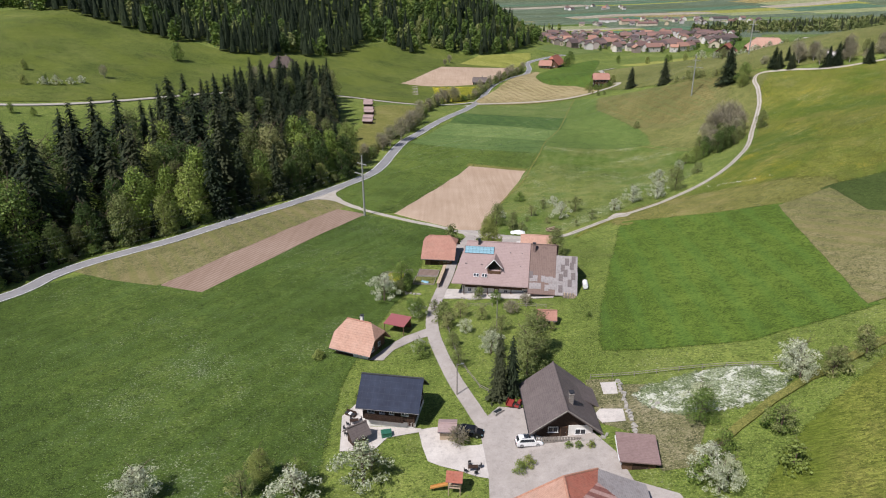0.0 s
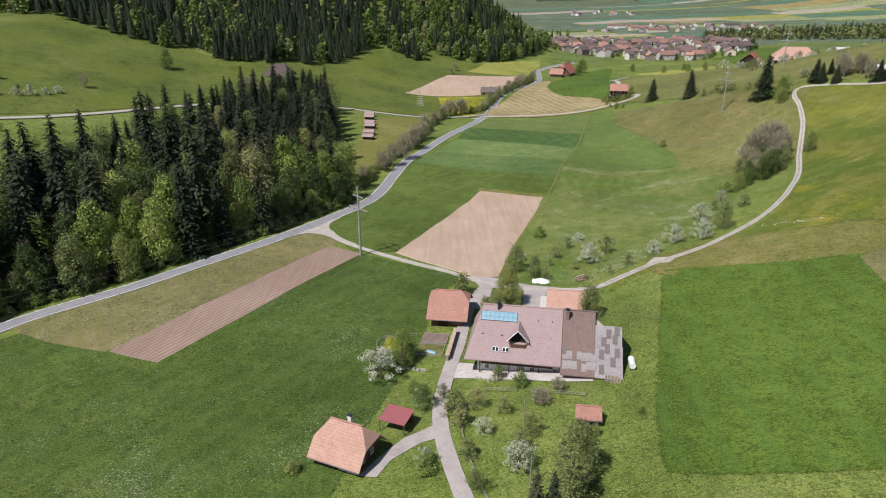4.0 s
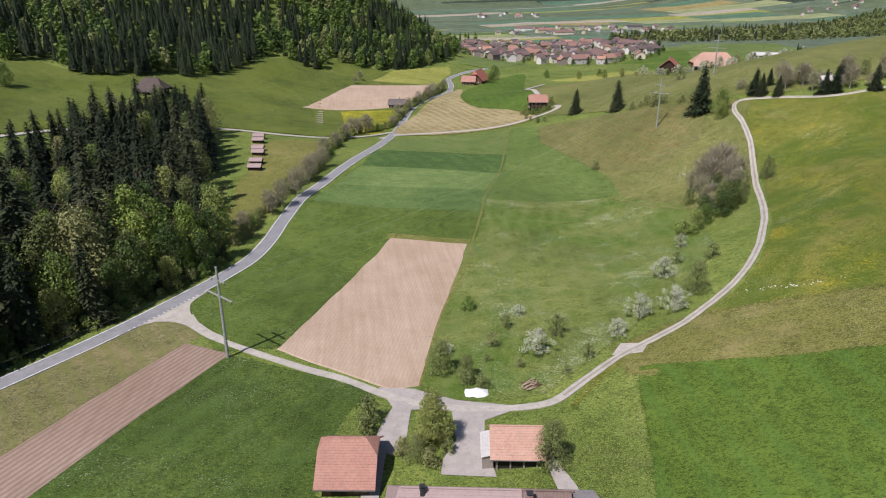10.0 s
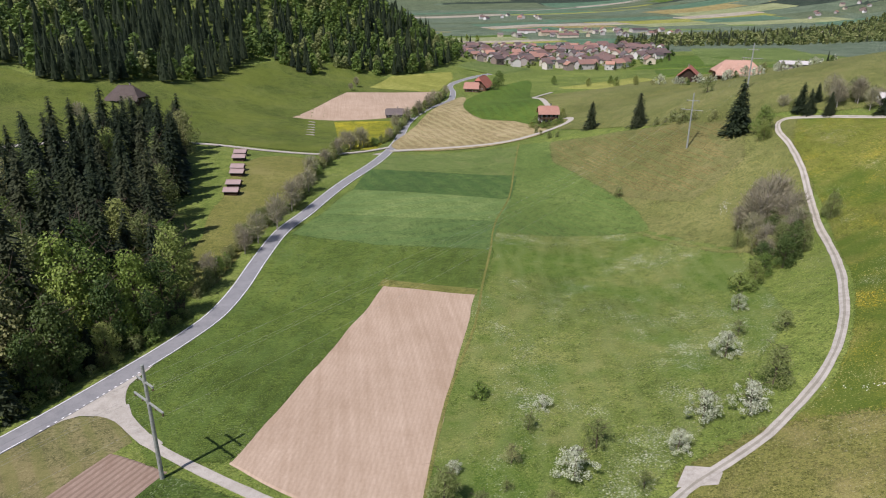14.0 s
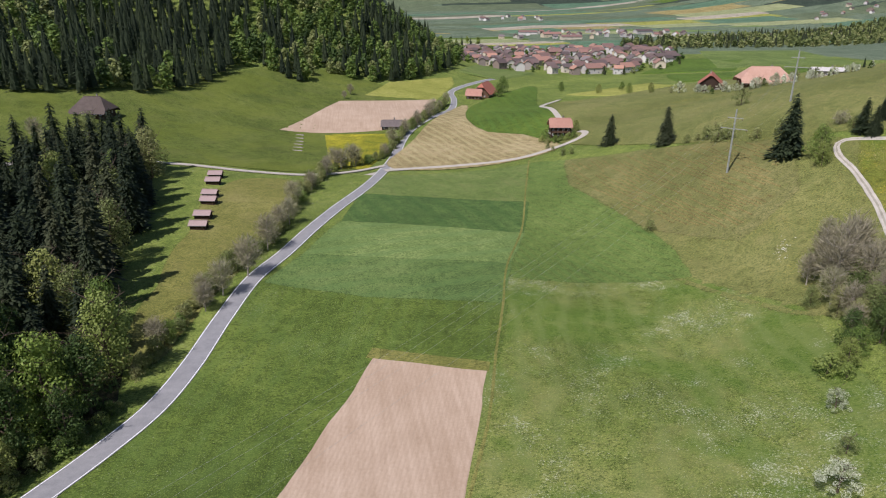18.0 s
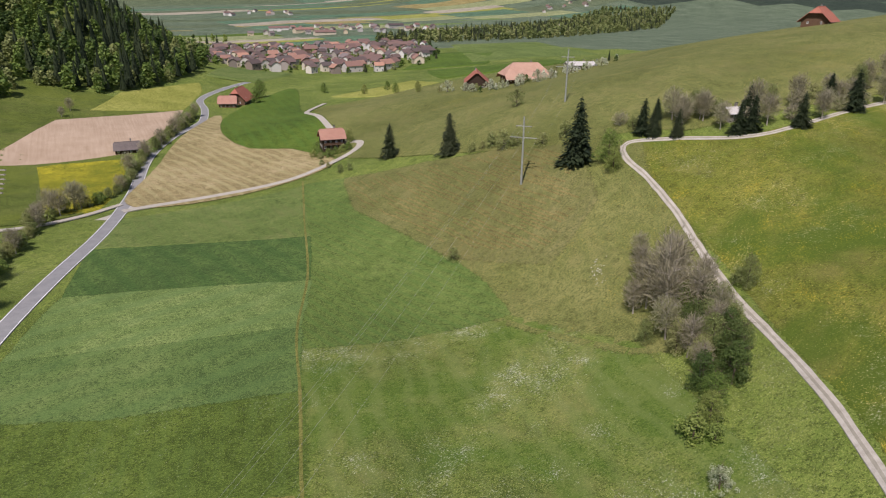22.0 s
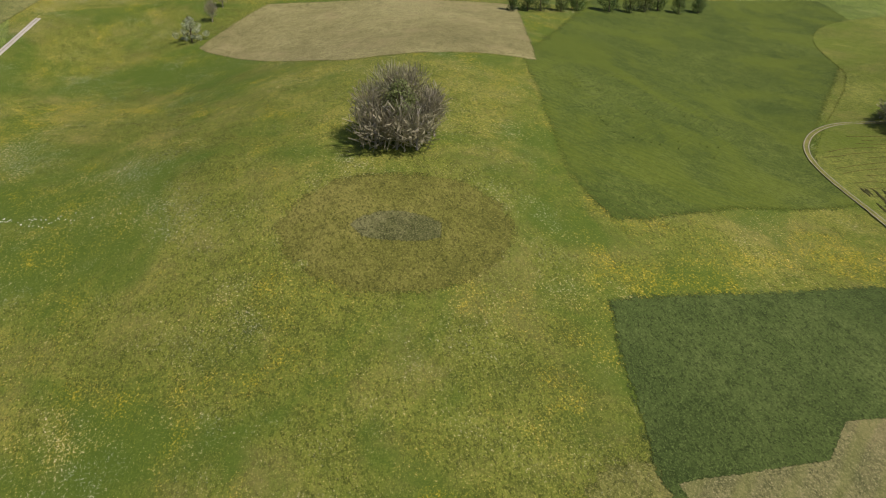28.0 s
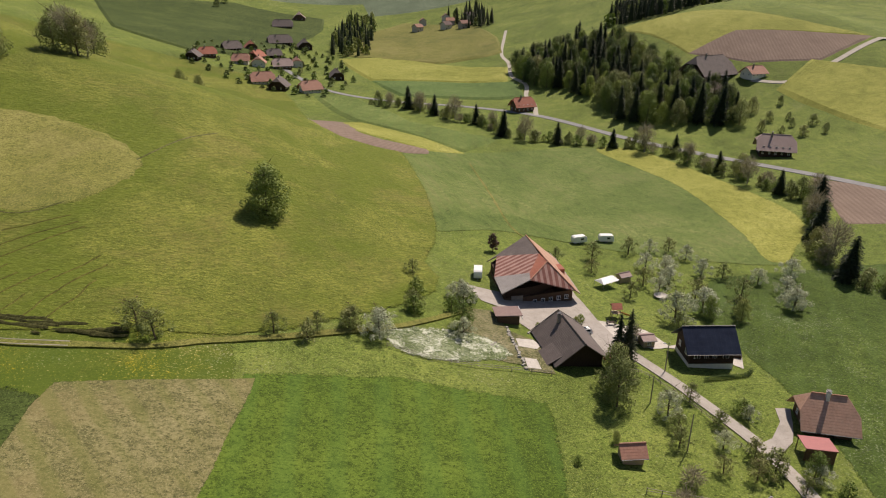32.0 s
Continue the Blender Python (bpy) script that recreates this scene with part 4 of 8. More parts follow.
ribbon("farm_lane", [(-41.5, 246), (-38, 238.8), (-32.5, 232.4), (-26.3, 227.1), (-20.7, 222.7), (-15.3, 218.7), (-9, 214.1), (-2.4, 209.7), (4, 204), (8, 200.5), (14, 196.5), (24, 193), (32, 191.5), (37, 191.6), (40.3, 193.2), (46.1, 197.5)], 1.95, M["path"], 0.19, "pale gravel farm lane beside the orchard", "lane", ragged=0.12)
HILL_TRACK = [(40.3, 193.2), (46.1, 197.5), (51, 201), (55.2, 203.8), (59, 205.7), (64, 207.7), (71.9, 211.2), (78.5, 215), (85.9, 219.7), (92.6, 224.6), (101.3, 232.6), (108.5, 240.9), (115, 249.6), (122.4, 260.5), (130.8, 275.2), (138.8, 291.5), (144.6, 302.5), (151, 314.8), (158.6, 330), (165.6, 348.6), (170, 364), (176, 369), (184, 358), (196, 341), (211, 334), (249, 327), (296, 311), (340, 300)]
ribbon("hill_track", HILL_TRACK, 1.9, M["path"], 0.195, "pale gravel farm track winding up the hill", "track", ragged=0.2)
ribbon("track_middle", HILL_TRACK, 0.5, M["crown"], 0.225, "greyish worn crown between the wheel tracks", "track", ragged=0.5)
ribbon("farm_lane_north", [(10, 199), (6, 190), (3.5, 180), (1.5, 166), (-2, 147), (-2.5, 133), (1.5, 114), (6, 100), (9, 90), (8.5, 78), (7.5, 62), (4, 45), (3, 36)], 2.9, M["yard"], 0.19, "pale asphalt lane between the farms", "lane", ragged=0.06)
ribbon("side_road", [(24, 480), (34, 482), (60, 484), (90, 486), (108, 492), (124, 500), (133, 508), (137, 518), (132, 530), (136, 560), (142, 600), (147, 640), (158, 665), (176, 690)], 3.6, M["path"], 0.55, "pale side road climbing to the farmhouse", "road")
ribbon("path_west", [(24, 490), (8, 478), (-12, 470), (-40, 472), (-70, 476), (-110, 470), (-150, 440), (-220, 350), (-330, 290)], 2.8, M["path"], 0.58, "pale gravel path across the western meadow", "path")
FIELD_PATH = [(209, 40), (214, 52), (215, 62), (210, 74), (200, 85), (187, 92), (164, 99), (152, 103.5), (137, 108), (123, 110.5), (112, 110.5), (101, 109.5), (91, 106), (80, 102.5), (69, 98), (57, 93), (43, 84), (38, 80)]
for side in (-0.62, 0.62):
    ribbon("wheel_rut", FIELD_PATH[:11], 0.2, M["crown"], 0.42, "pale worn wheel rut of the cattle path", "path", offset=side, ragged=0.5, skirt=0.2)
ribbon("sheep_track", [(145, 58), (135, 61.5), (126, 52), (119, 33), (109, 12), (100, 0)], 0.5, M["reed"], 0.40, "narrow dark line across the pasture", "path", ragged=0.7, skirt=0.2)
ribbon("field_path", FIELD_PATH, 1.6, M["sere"], 0.38, "worn grassy cattle path along the pasture", "path", ragged=0.3)
ribbon("valley_road_south", [(-190, 92), (-172, 40), (-158, 8), (-140, -28), (-118, -68), (-95, -110), (-66, -172), (-30, -210), (20, -240), (60, -290), (90, -370)], 4.6, M["asphalt"], 0.2, "grey valley road beyond the stream", "road")
ribbon("hill_lane", [(-66, -172), (-74, -200), (-76, -222), (-87, -257), (-88, -296), (-102, -350), (-111, -403), (-143, -498)], 3.0, M["path"], 0.25, "pale lane climbing the southern hill", "lane")
ribbon("farm_lane_west", [(-196, -152), (-215, -140), (-250, -150), (-300, -170), (-380, -190)], 3.2, M["path"], 0.3, "pale farm lane on the western hill", "lane")
ribbon("ditch_line", [(96, 480), (83, 435), (70, 389), (57, 356), (50, 330), (42, 302), (35, 276), (23, 241), (13.5, 204)], 0.7, M["sere"], 0.16, "narrow dry grass strip between fields", "verge", ragged=0.4)
ribbon("field_track", [(3, 37), (5, 25), (7, 11), (4, -24), (2, -67)], 0.9, M["sere"], 0.17, "worn path across the field", "path")


# paved areas
drape("farmyard", [(6.5, 70), (7, 84), (6, 97), (10, 101.5), (16, 100), (16.5, 93), (25, 91.5), (27.5, 86), (28.5, 79), (34, 75), (36, 66), (24, 70)], M["yard"], 0.16, "pale asphalt farmyard", "yard", 3, 0.2)
drape("patio", [(-4.6, 96.6), (-2, 97.1), (0.6, 97), (1.2, 93), (3, 91.4), (5.5, 91.2), (7.6, 91.6), (7.4, 87), (7, 83), (5, 83.8), (2, 85.6), (-0.6, 86.8), (-2.8, 88.2), (-3.8, 92)], M["flags"], 0.15, "pale flagstone forecourt", "patio", 2.5, 0.1)
drape("terrace", [(-19, 102), (-16, 107), (-14, 104), (-13.5, 98.5), (-4, 97), (-4.5, 96), (-10, 95), (-12, 92), (-18, 92)], M["flags"], 0.15, "paved terrace round the chalet", "patio", 2.5, 0.1)
drape("gravel_yard", [(27, 107), (32, 106), (31.5, 98), (31, 90), (26.5, 93.5), (26.5, 100)], M["rough"], 0.12, "rough grassy gravel strip beside the house", "yard", 2.5, 0.3)
drape("concrete_pad", [(26.3, 95.9), (27.6, 97.4), (31.4, 96.5), (31, 93), (27.1, 93.4)], M["flags"], 0.17, "pale concrete pad behind the house", "yard", 2.5, 0.1)
drape("paved_seat", [(29.4, 105.4), (32.2, 105), (31.7, 101.2), (29.2, 101.6)], M["flags"], 0.17, "small pale paved square in the garden", "yard", 2.5, 0.1)
drape("garden_earth", [(32, 104), (39, 102), (38, 95), (44, 92), (38, 80), (33, 80), (31, 92)], M["rough"], 0.10, "rough ground with thin grass behind the sheds", "yard", 3, 0.6)
drape("drive", [(-16, 121.5), (-13, 126), (-9, 131), (-3.5, 134.5), (-1.5, 131), (-6, 129.5), (-11, 125), (-13, 121)], M["yard"], 0.15, "pale asphalt drive to the cottage", "drive", 2.5, 0.2)
drape("yard_north", [(5, 205), (7.5, 197), (7, 189), (4.5, 184), (6.5, 182), (9.3, 187), (11, 195.5), (18.5, 194.5), (18, 184), (15, 179.5), (14, 175.5), (23, 173), (23, 176), (22, 180), (24, 189), (32, 191.5), (26, 194.5), (20, 197), (12, 203)], M["yard"], 0.16, "pale yard between the barns", "yard", 3, 0.2)
drape("house_forecourt", [(1, 156), (20, 151.5), (28, 148), (27, 145), (19, 146.5), (4, 149.5), (0, 150)], M["flags"], 0.15, "gravel forecourt under the farmhouse eaves", "yard", 2.5, 0.3)
drape("track_east", [(33, 176), (34.5, 168), (35, 156), (33, 156), (31.5, 168), (31.5, 178)], M["yard"], 0.15, "pale asphalt path along the gable", "path", 3, 0.1)
drape("road_fork", [(-55, 238), (-51.2, 241.8), (-48.7, 243), (-45.2, 242.6), (-41.4, 240.4), (-38, 236.5), (-34.4, 232.4), (-32.2, 230.7), (-30.4, 232.4), (-33.8, 235.8), (-37.6, 240.6), (-40.8, 245.5), (-42.3, 249.8), (-42.8, 253.9), (-41.6, 257.8), (-40.2, 262), (-43.8, 260.6), (-47, 254.5), (-50.2, 249)], M["path"], 0.16, "pale gravel fork flaring out to the road", "road", 2, 0.05, True)
drape("road_fork_north", [(14, 473), (20, 478), (24, 488), (29, 489), (36, 482), (27, 480), (20, 470)], M["path"], 0.17, "pale fork of the side roads", "road", 3, 0.1)
drape("passing_bay", [(54.5, 205), (58.2, 209.4), (61.5, 207.8), (62.6, 206), (60.6, 203.6), (58, 204.2)], M["path"], 0.15, "pale gravel passing bay beside the track", "track", 2, 0.1)
# ---- buildings ----
SHARED = {}


def shared(key, build):
    if key not in SHARED:
        SHARED[key] = build()
    return SHARED[key]


def window_meshes(w, h, frame_mat, bars):
    def frame_mesh():
        # one piece: a grid of cells, the solid ones standing for stiles, rails, bars and sill
        t, d = 0.09, 0.10
        xs = [-w / 2 - 0.08, -w / 2, -w / 2 + t]
        for i in range(bars):
            x = -w / 2 + w * (i + 1) / (bars + 1)
            xs += [x - 0.03, x + 0.03]
        xs += [w / 2 - t, w / 2, w / 2 + 0.08]
        zs = [-h / 2 - 0.09, -h / 2, -h / 2 + t, h / 2 - t, h / 2]
        nx, nz = len(xs) - 1, len(zs) - 1

        def solid(i, j):
            if not (0 <= i < nx and 0 <= j < nz):
                return False
            return j == 0 or (0 < i < nx - 1 and (j != 2 or i % 2 == 1))
        verts = [(x, y, z) for y in (-d, 0.0) for z in zs for x in xs]
        row, back = nx + 1, (nx + 1) * (nz + 1)
        faces = []
        for i in range(nx):
            for j in range(nz):
                if solid(i, j):
                    a, b, c, e = j * row + i, j * row + i + 1, (j + 1) * row + i + 1, (j + 1) * row + i
                    faces += [(a, b, c, e), (a + back, e + back, c + back, b + back)]
                    for p, q, ii, jj in ((a, b, i, j - 1), (b, c, i + 1, j), (c, e, i, j + 1), (e, a, i - 1, j)):
                        if not solid(ii, jj):
                            faces.append((q, p, p + back, q + back))
        used = sorted({v for f in faces for v in f})
        at = {v: k for k, v in enumerate(used)}
        s = ([verts[v] for v in used], [tuple(at[v] for v in f) for f in faces])
        return mesh("window_frame", s[0], s[1], frame_mat)

    def pane_mesh():
        s = box(-w / 2 + 0.08, w / 2 - 0.08, -0.05, -0.01, -h / 2 + 0.08, h / 2 - 0.08)
        return mesh("pane", s[0], s[1], M["pane"])
    return shared(("frame", w, h, frame_mat.name, bars), frame_mesh), shared(("pane", w, h), pane_mesh)


def shutter_mesh(h, material):
    def build():
        bits = [box(-0.26, 0.26, -0.05, 0.0, -h / 2, h / 2)]
        bits += [box(-0.22, 0.22, -0.075, -0.05, -h / 2 + 0.1 + i * 0.24, -h / 2 + 0.26 + i * 0.24) for i in range(max(1, int((h - 0.15) / 0.24)))]
        s = joined(*bits)
        return mesh("shutter", s[0], s[1], material)
    return shared(("shutter", h, material.name), build)


def facing(side, u, z, L, W):
    """The pose of a thing set on one wall of a house: front, back, left or right."""
    spots = {"f": (u, -W / 2, 0), "b": (-u, W / 2, 180), "l": (-L / 2, -u, -90), "r": (L / 2, u, 90)}
    x, y, turn = spots[side]
    return pose(x, y, z, 0, 0, turn)


def add_window(root, m, w=1.0, h=1.2, frame_mat=None, bars=1, shutters=None):
    f, p = window_meshes(w, h, frame_mat or M["white_paint"], bars)
    win = part("window", f, None, root)
    win.matrix_basis = m
    part("pane", p, None, win)
    if shutters:
        for s in (-1, 1):
            sh = part("shutter", shutter_mesh(h, shutters), None, win)
            sh.matrix_basis = pose(s * (w / 2 + 0.29), 0, 0)
    return win


def add_door(root, m, w=1.0, h=2.05, material=None):
    t = 0.1
    s = joined(box(-w / 2 - t, -w / 2, -0.12, 0, 0, h + t), box(w / 2, w / 2 + t, -0.12, 0, 0, h + t), box(-w / 2, w / 2, -0.12, 0, h, h + t))
    d = part("door", s, M["wood_brown"], root, "boarded timber door")
    d.matrix_basis = m
    panels = [box(-w / 2, w / 2, -0.05, -0.005, 0, h)]
    n = max(2, int(w / 0.45))
    panels += [box(-w / 2 + (i + 0.12) * w / n, -w / 2 + (i + 0.88) * w / n, -0.075, -0.05, 0.12, h - 0.12) for i in range(n)]
    leaf = part("door_leaf", joined(*panels), material or M["wood_dark"], d)
    part("door_handle", tube((w / 2 - 0.12, -0.10, 1.0), (w / 2 - 0.28, -0.10, 1.0), 0.02, None, 6), M["steel"], d)
    return d


def roof_planes(L, W, z_wall, rise, over, hips, thick=0.24):
    """The sides of a gabled, half-hipped or hipped roof, each a slab."""
    s = rise / (W / 2)
    lx, ly, z0, z1 = L / 2 + over, W / 2 + over, z_wall - over * s, z_wall + rise
    ends = []
    for sign, h in ((-1, hips[0]), (1, hips[1])):
        ends.append((sign * lx, ly * h, z0 + (z1 - z0) * (1 - h), sign * (lx - ly * h * 0.85)))
    (xa, ya, za, ra), (xb, yb, zb, rb) = ends
    out = []
    for side in (-1, 1):
        ring = [(xa, side * ly, z0), (xb, side * ly, z0)]
        ring += ([(xb, side * yb, zb)] if 0 < hips[1] < 1 else []) + [(rb, 0, z1), (ra, 0, z1)] + ([(xa, side * ya, za)] if 0 < hips[0] < 1 else [])
        out.append(("side", ring))
    for x, y, z, r, h in ((xa, ya, za, ra, hips[0]), (xb, yb, zb, rb, hips[1])):
        if h > 0:
            out.append(("hip", [(x, -y, z), (x, y, z), (r, 0, z1)]))
    return [(k, slab(ring, 0, 0, -thick)) for k, ring in out], (ra, rb, z1, ly, z0)


def house(name, label, m, L, W, z_wall, rise, walls, roof, over=0.9, hips=(0, 0), plinth=0.0, group="", ridge=None, base=None, roof2=None, category="house"):
    root = thing(name, m, label, category, group)
    planes, (ra, rb, z1, ly, z0) = roof_planes(L, W, z_wall, rise, over, hips)
    section = [(-W / 2, -1.5), (W / 2, -1.5), (W / 2, z_wall - 0.06)]
    s = rise / (W / 2)
    hip = max(hips)
    if hip < 1:
        top = z_wall + rise - hip * (W / 2 + over) * s - 0.3
        y = max(0.0, (z_wall + rise - 0.3 - top) / s)
        section += [(y, top), (-y, top)] if y > 0.05 else [(0, z_wall + rise - 0.26)]
    section.append((-W / 2, z_wall - 0.06))
    ring = [(-L / 2, y, z) for y, z in section]
    part("wall", slab(ring, L, 0, 0), walls, root)
    if plinth:
        part("plinth", box(-L / 2 - 0.05, L / 2 + 0.05, -W / 2 - 0.05, W / 2 + 0.05, -1.6, plinth), base or M["white"], root, "pale rendered ground floor")
    for i, (kind, shape) in enumerate(planes):
        part("roof_slope", shape, roof2 if (roof2 and i == 1) else roof, root)
    part("ridge_cap", tube((ra, 0, z1 + 0.02), (rb, 0, z1 + 0.02), 0.17, None, 8), ridge or roof, root)
    for side in (-1, 1):
        part("gutter", tube((-L / 2 - over, side * (ly + 0.07), z0 - 0.12), (L / 2 + over, side * (ly + 0.07), z0 - 0.12), 0.08, None, 6), M["dark_metal"], root)
    return root


def add_chimney(root, x, y, z0, z1, w=0.7, material=None):
    c = part("chimney", joined(box(x - w / 2, x + w / 2, y - w / 2, y + w / 2, z0, z1), box(x - w / 2 - 0.08, x + w / 2 + 0.08, y - w / 2 - 0.08, y + w / 2 + 0.08, z1, z1 + 0.12)), material or M["wood_grey"], root)
    part("chimney_cap", joined(box(x - w / 2 - 0.1, x + w / 2 + 0.1, y - w / 2 - 0.1, y + w / 2 + 0.1, z1 + 0.42, z1 + 0.5), box(x - w / 2 + 0.05, x - w / 2 + 0.15, y - 0.05, y + 0.05, z1 + 0.12, z1 + 0.42), box(x + w / 2 - 0.15, x + w / 2 - 0.05, y - 0.05, y + 0.05, z1 + 0.12, z1 + 0.42)), M["dark_metal"], c)
    return c


def add_balcony(root, m, w, d=1.1, material=None):
    material = material or M["wood_brown"]
    b = part("balcony", joined(box(-w / 2, w / 2, -d, 0, -0.14, 0), box(-w / 2, w / 2, -d, -d + 0.09, 0.95, 1.04), box(-w / 2, w / 2, -d, -d + 0.07, 0.1, 0.16)), material, root, "timber balcony with a slatted rail")
    b.matrix_basis = m
    n = max(3, int(w / 0.45))
    slat = shared(("slat", material.name), lambda: mesh("slat", *box(-0.13, 0.13, -0.02, 0.02, 0.0, 0.82), material))
    for i in range(n):
        o = part("slat", slat, None, b)
        o.matrix_basis = pose(-w / 2 + (i + 0.5) * w / n, -d + 0.03, 0.14)
    return b


# the long farmhouse with three roof coverings
fm = pose(17.5, 158.2, 1.0, 0, 0, -9.5)
farm = thing("farmhouse", fm, "long old farmhouse with mauve tiled and weathered sheet roof", "farmhouse")
RISE, EAVE, RIDGE = 8.0, 3.4, 11.9
part("wall", slab([(-11.5, -7.2, -1.5), (-11.5, 8, -1.5), (-11.5, 8, 5.2), (-11.5, 0.3, 10.6), (-11.5, -7.2, 5.2)], 17, 0, 0), M["wood_brown"], farm)
part("wall", slab([(5.5, -7.0, -1.5), (5.5, 8, -1.5), (5.5, 8, 5.1), (5.5, 0.3, 11.2), (5.5, -7.0, 5.1)], 6.7, 0, 0), M["wood_dark"], farm, "dark boarded barn wall")
part("wall", slab([(12.2, -7.0, -1.5), (12.2, 8, -1.5), (12.2, 8, 4.6), (12.2, -2.0, 9.2), (12.2, -7.0, 5.1)], 3.6, 0, 0), M["wood_dark"], farm)
part("plinth", box(-11.6, 5.4, -7.35, -7.2, -1.5, 2.3), M["white"], farm, "whitewashed ground floor")


def fall(x0, x1, y0, z0, y1, z1, xr0=None, thick=0.22):
    """One roof slab between an eave line and a ridge line."""
    xr0 = x0 if xr0 is None else xr0
    return slab([(x0, y0, z0), (x1, y0, z0), (x1, y1, z1), (xr0, y1, z1)], 0, 0, -thick)


part("roof_slope", fall(-14.1, 5.2, -9.6, 3.9, 0, RIDGE, -11.2), M["tile_mauve"], farm)
part("roof_slope", fall(-14.1, 5.2, 9.6, 3.9, 0, RIDGE, -11.2), M["tile_mauve"], farm)
part("roof_hip", slab([(-14.1, -9.6, 3.9), (-14.1, 9.6, 3.9), (-11.2, 0, RIDGE)], 0, 0, -0.22), M["tile_mauve"], farm)
part("roof_slope", fall(5.2, 11.9, -5.6, 7.1, 0, RIDGE - 0.05), M["sheet_brown"], farm, "brown ribbed sheet roof")
part("roof_slope", fall(5.2, 12.4, 9.6, 3.9, 0, RIDGE - 0.05), M["sheet_brown"], farm)
part("roof_slope", fall(5.2, 11.9, -10.8, 2.9, -5.6, 7.1), M["sheet_brown"], farm, "brown ribbed sheet roof")
part("roof_slope", fall(11.9, 17.3, -10.8, 2.9, -5.6, 7.1), M["sheet_grey"], farm, "patched weathered fibre sheet roof")
part("roof_slope", fall(11.9, 17.2, -5.6, 7.05, -2.1, 9.9), M["sheet_grey"], farm, "weathered fibre sheet roof")
part("roof_slope", fall(12.4, 17.2, 9.6, 3.9, -2.1, 9.9), M["sheet_grey"], farm)
part("ridge_cap", tube((-11.2, 0, RIDGE), (5.2, 0, RIDGE), 0.18), M["tile_mauve"], farm)
part("ridge_cap", tube((5.2, 0, RIDGE), (12.4, 0, RIDGE), 0.16), M["sheet_brown"], farm)
part("verge_board", tube((5.2, -9.6, 4.02), (5.2, 0, RIDGE + 0.05), 0.12, None, 6), M["tile_mauve"], farm)
rng = random.Random(5)
patch = shared("sheet_patch", lambda: mesh("roof_patch", *box(-0.5, 0.5, -1.0, 1.0, 0, 0.05), M["sheet_dark"]))
pitch = math.degrees(math.atan2(7.1 - 2.9, 5.2))
pale_patch = shared("pale_patch", lambda: mesh("roof_patch", *box(-0.5, 0.5, -0.85, 0.85, 0, 0.05), M["sheet_grey"]))
for i in range(7):
    for row in range(2):
        if (i + row) % 5 != 3:
            o = part("roof_patch", pale_patch, None, farm, "pale weathered roof sheet")
            u = 0.30 + 0.30 * row + rng.uniform(-0.04, 0.04)
            o.matrix_basis = pose(6.0 + i * 0.95, -10.8 + 5.2 * u, 2.9 + 4.2 * u + 0.02, pitch)
for x, u in ((13.2, 0.25), (13.2, 0.72), (15.4, 0.5), (16.2, 0.8), (5.8, 0.78), (14.3, 0.92)):
    o = part("roof_patch", patch, None, farm, "dark replacement sheet")
    o.matrix_basis = pose(x, -10.8 + 5.2 * u, 2.9 + 4.2 * u + 0.025, pitch)
for x, u in ((15.8, 0.35), (16.2, 0.75), (13.6, 0.2), (14.6, 0.6)):
    o = part("roof_patch", patch, None, farm, "dark replacement sheet")
    o.matrix_basis = pose(x, -5.6 + 3.5 * u, 7.05 + 2.85 * u + 0.03, 39.2)
roofpitch = math.degrees(math.atan2(RIDGE - 3.9, 9.6))


def on_roof(x, u, lift=0.05):
    return pose(x, -9.6 + 9.6 * u, 3.9 + (RIDGE - 3.9) * u + lift, roofpitch)


sky_light = part("roof_glazing", joined(box(-3.8, 3.8, -1.08, 1.08, 0, 0.1)), M["dark_metal"], farm, "dark frame of the glazed roof strip")
sky_light.matrix_basis = on_roof(-7.75, 0.785)
pane = shared("collector_pane", lambda: mesh("pane", *box(-0.445, 0.445, -0.48, 0.48, 0.1, 0.13), M["skylight"]))
for i in range(8):
    for j in range(2):
        o = part("pane", pane, None, sky_light, "pale blue glass pane")
        o.matrix_basis = pose(-3.27 + i * 0.934, -0.51 + j * 1.02, 0)
hatch = shared("hatch", lambda: mesh("roof_window", *joined(box(-0.34, -0.28, -0.5, 0.5, 0, 0.14), box(0.28, 0.34, -0.5, 0.5, 0, 0.14), box(-0.28, 0.28, -0.5, -0.43, 0, 0.14), box(-0.28, 0.28, 0.43, 0.5, 0, 0.14)), M["white_paint"]))
hatch_pane = shared("hatch_pane", lambda: mesh("pane", *box(-0.28, 0.28, -0.43, 0.43, 0.02, 0.08), M["pane"]))
for x, u in ((-8.3, 0.2), (-7.6, 0.2), (-6.2, 0.2), (-5.5, 0.2)):
    o = part("roof_window", hatch, None, farm)
    o.matrix_basis = on_roof(x, u)
    part("pane", hatch_pane, None, o)
for x, u in ((-11.0, 0.46), (-10.7, 0.46), (-7.0, 0.45), (-6.7, 0.45), (3.2, 0.75), (0.3, 0.76), (3.0, 0.46)):
    o = part("roof_vent", shared("vent", lambda: mesh("roof_vent", *box(-0.1, 0.1, -0.14, 0.14, 0, 0.14, 0.03), M["dark_metal"])), None, farm)
    o.matrix_basis = on_roof(x, u)
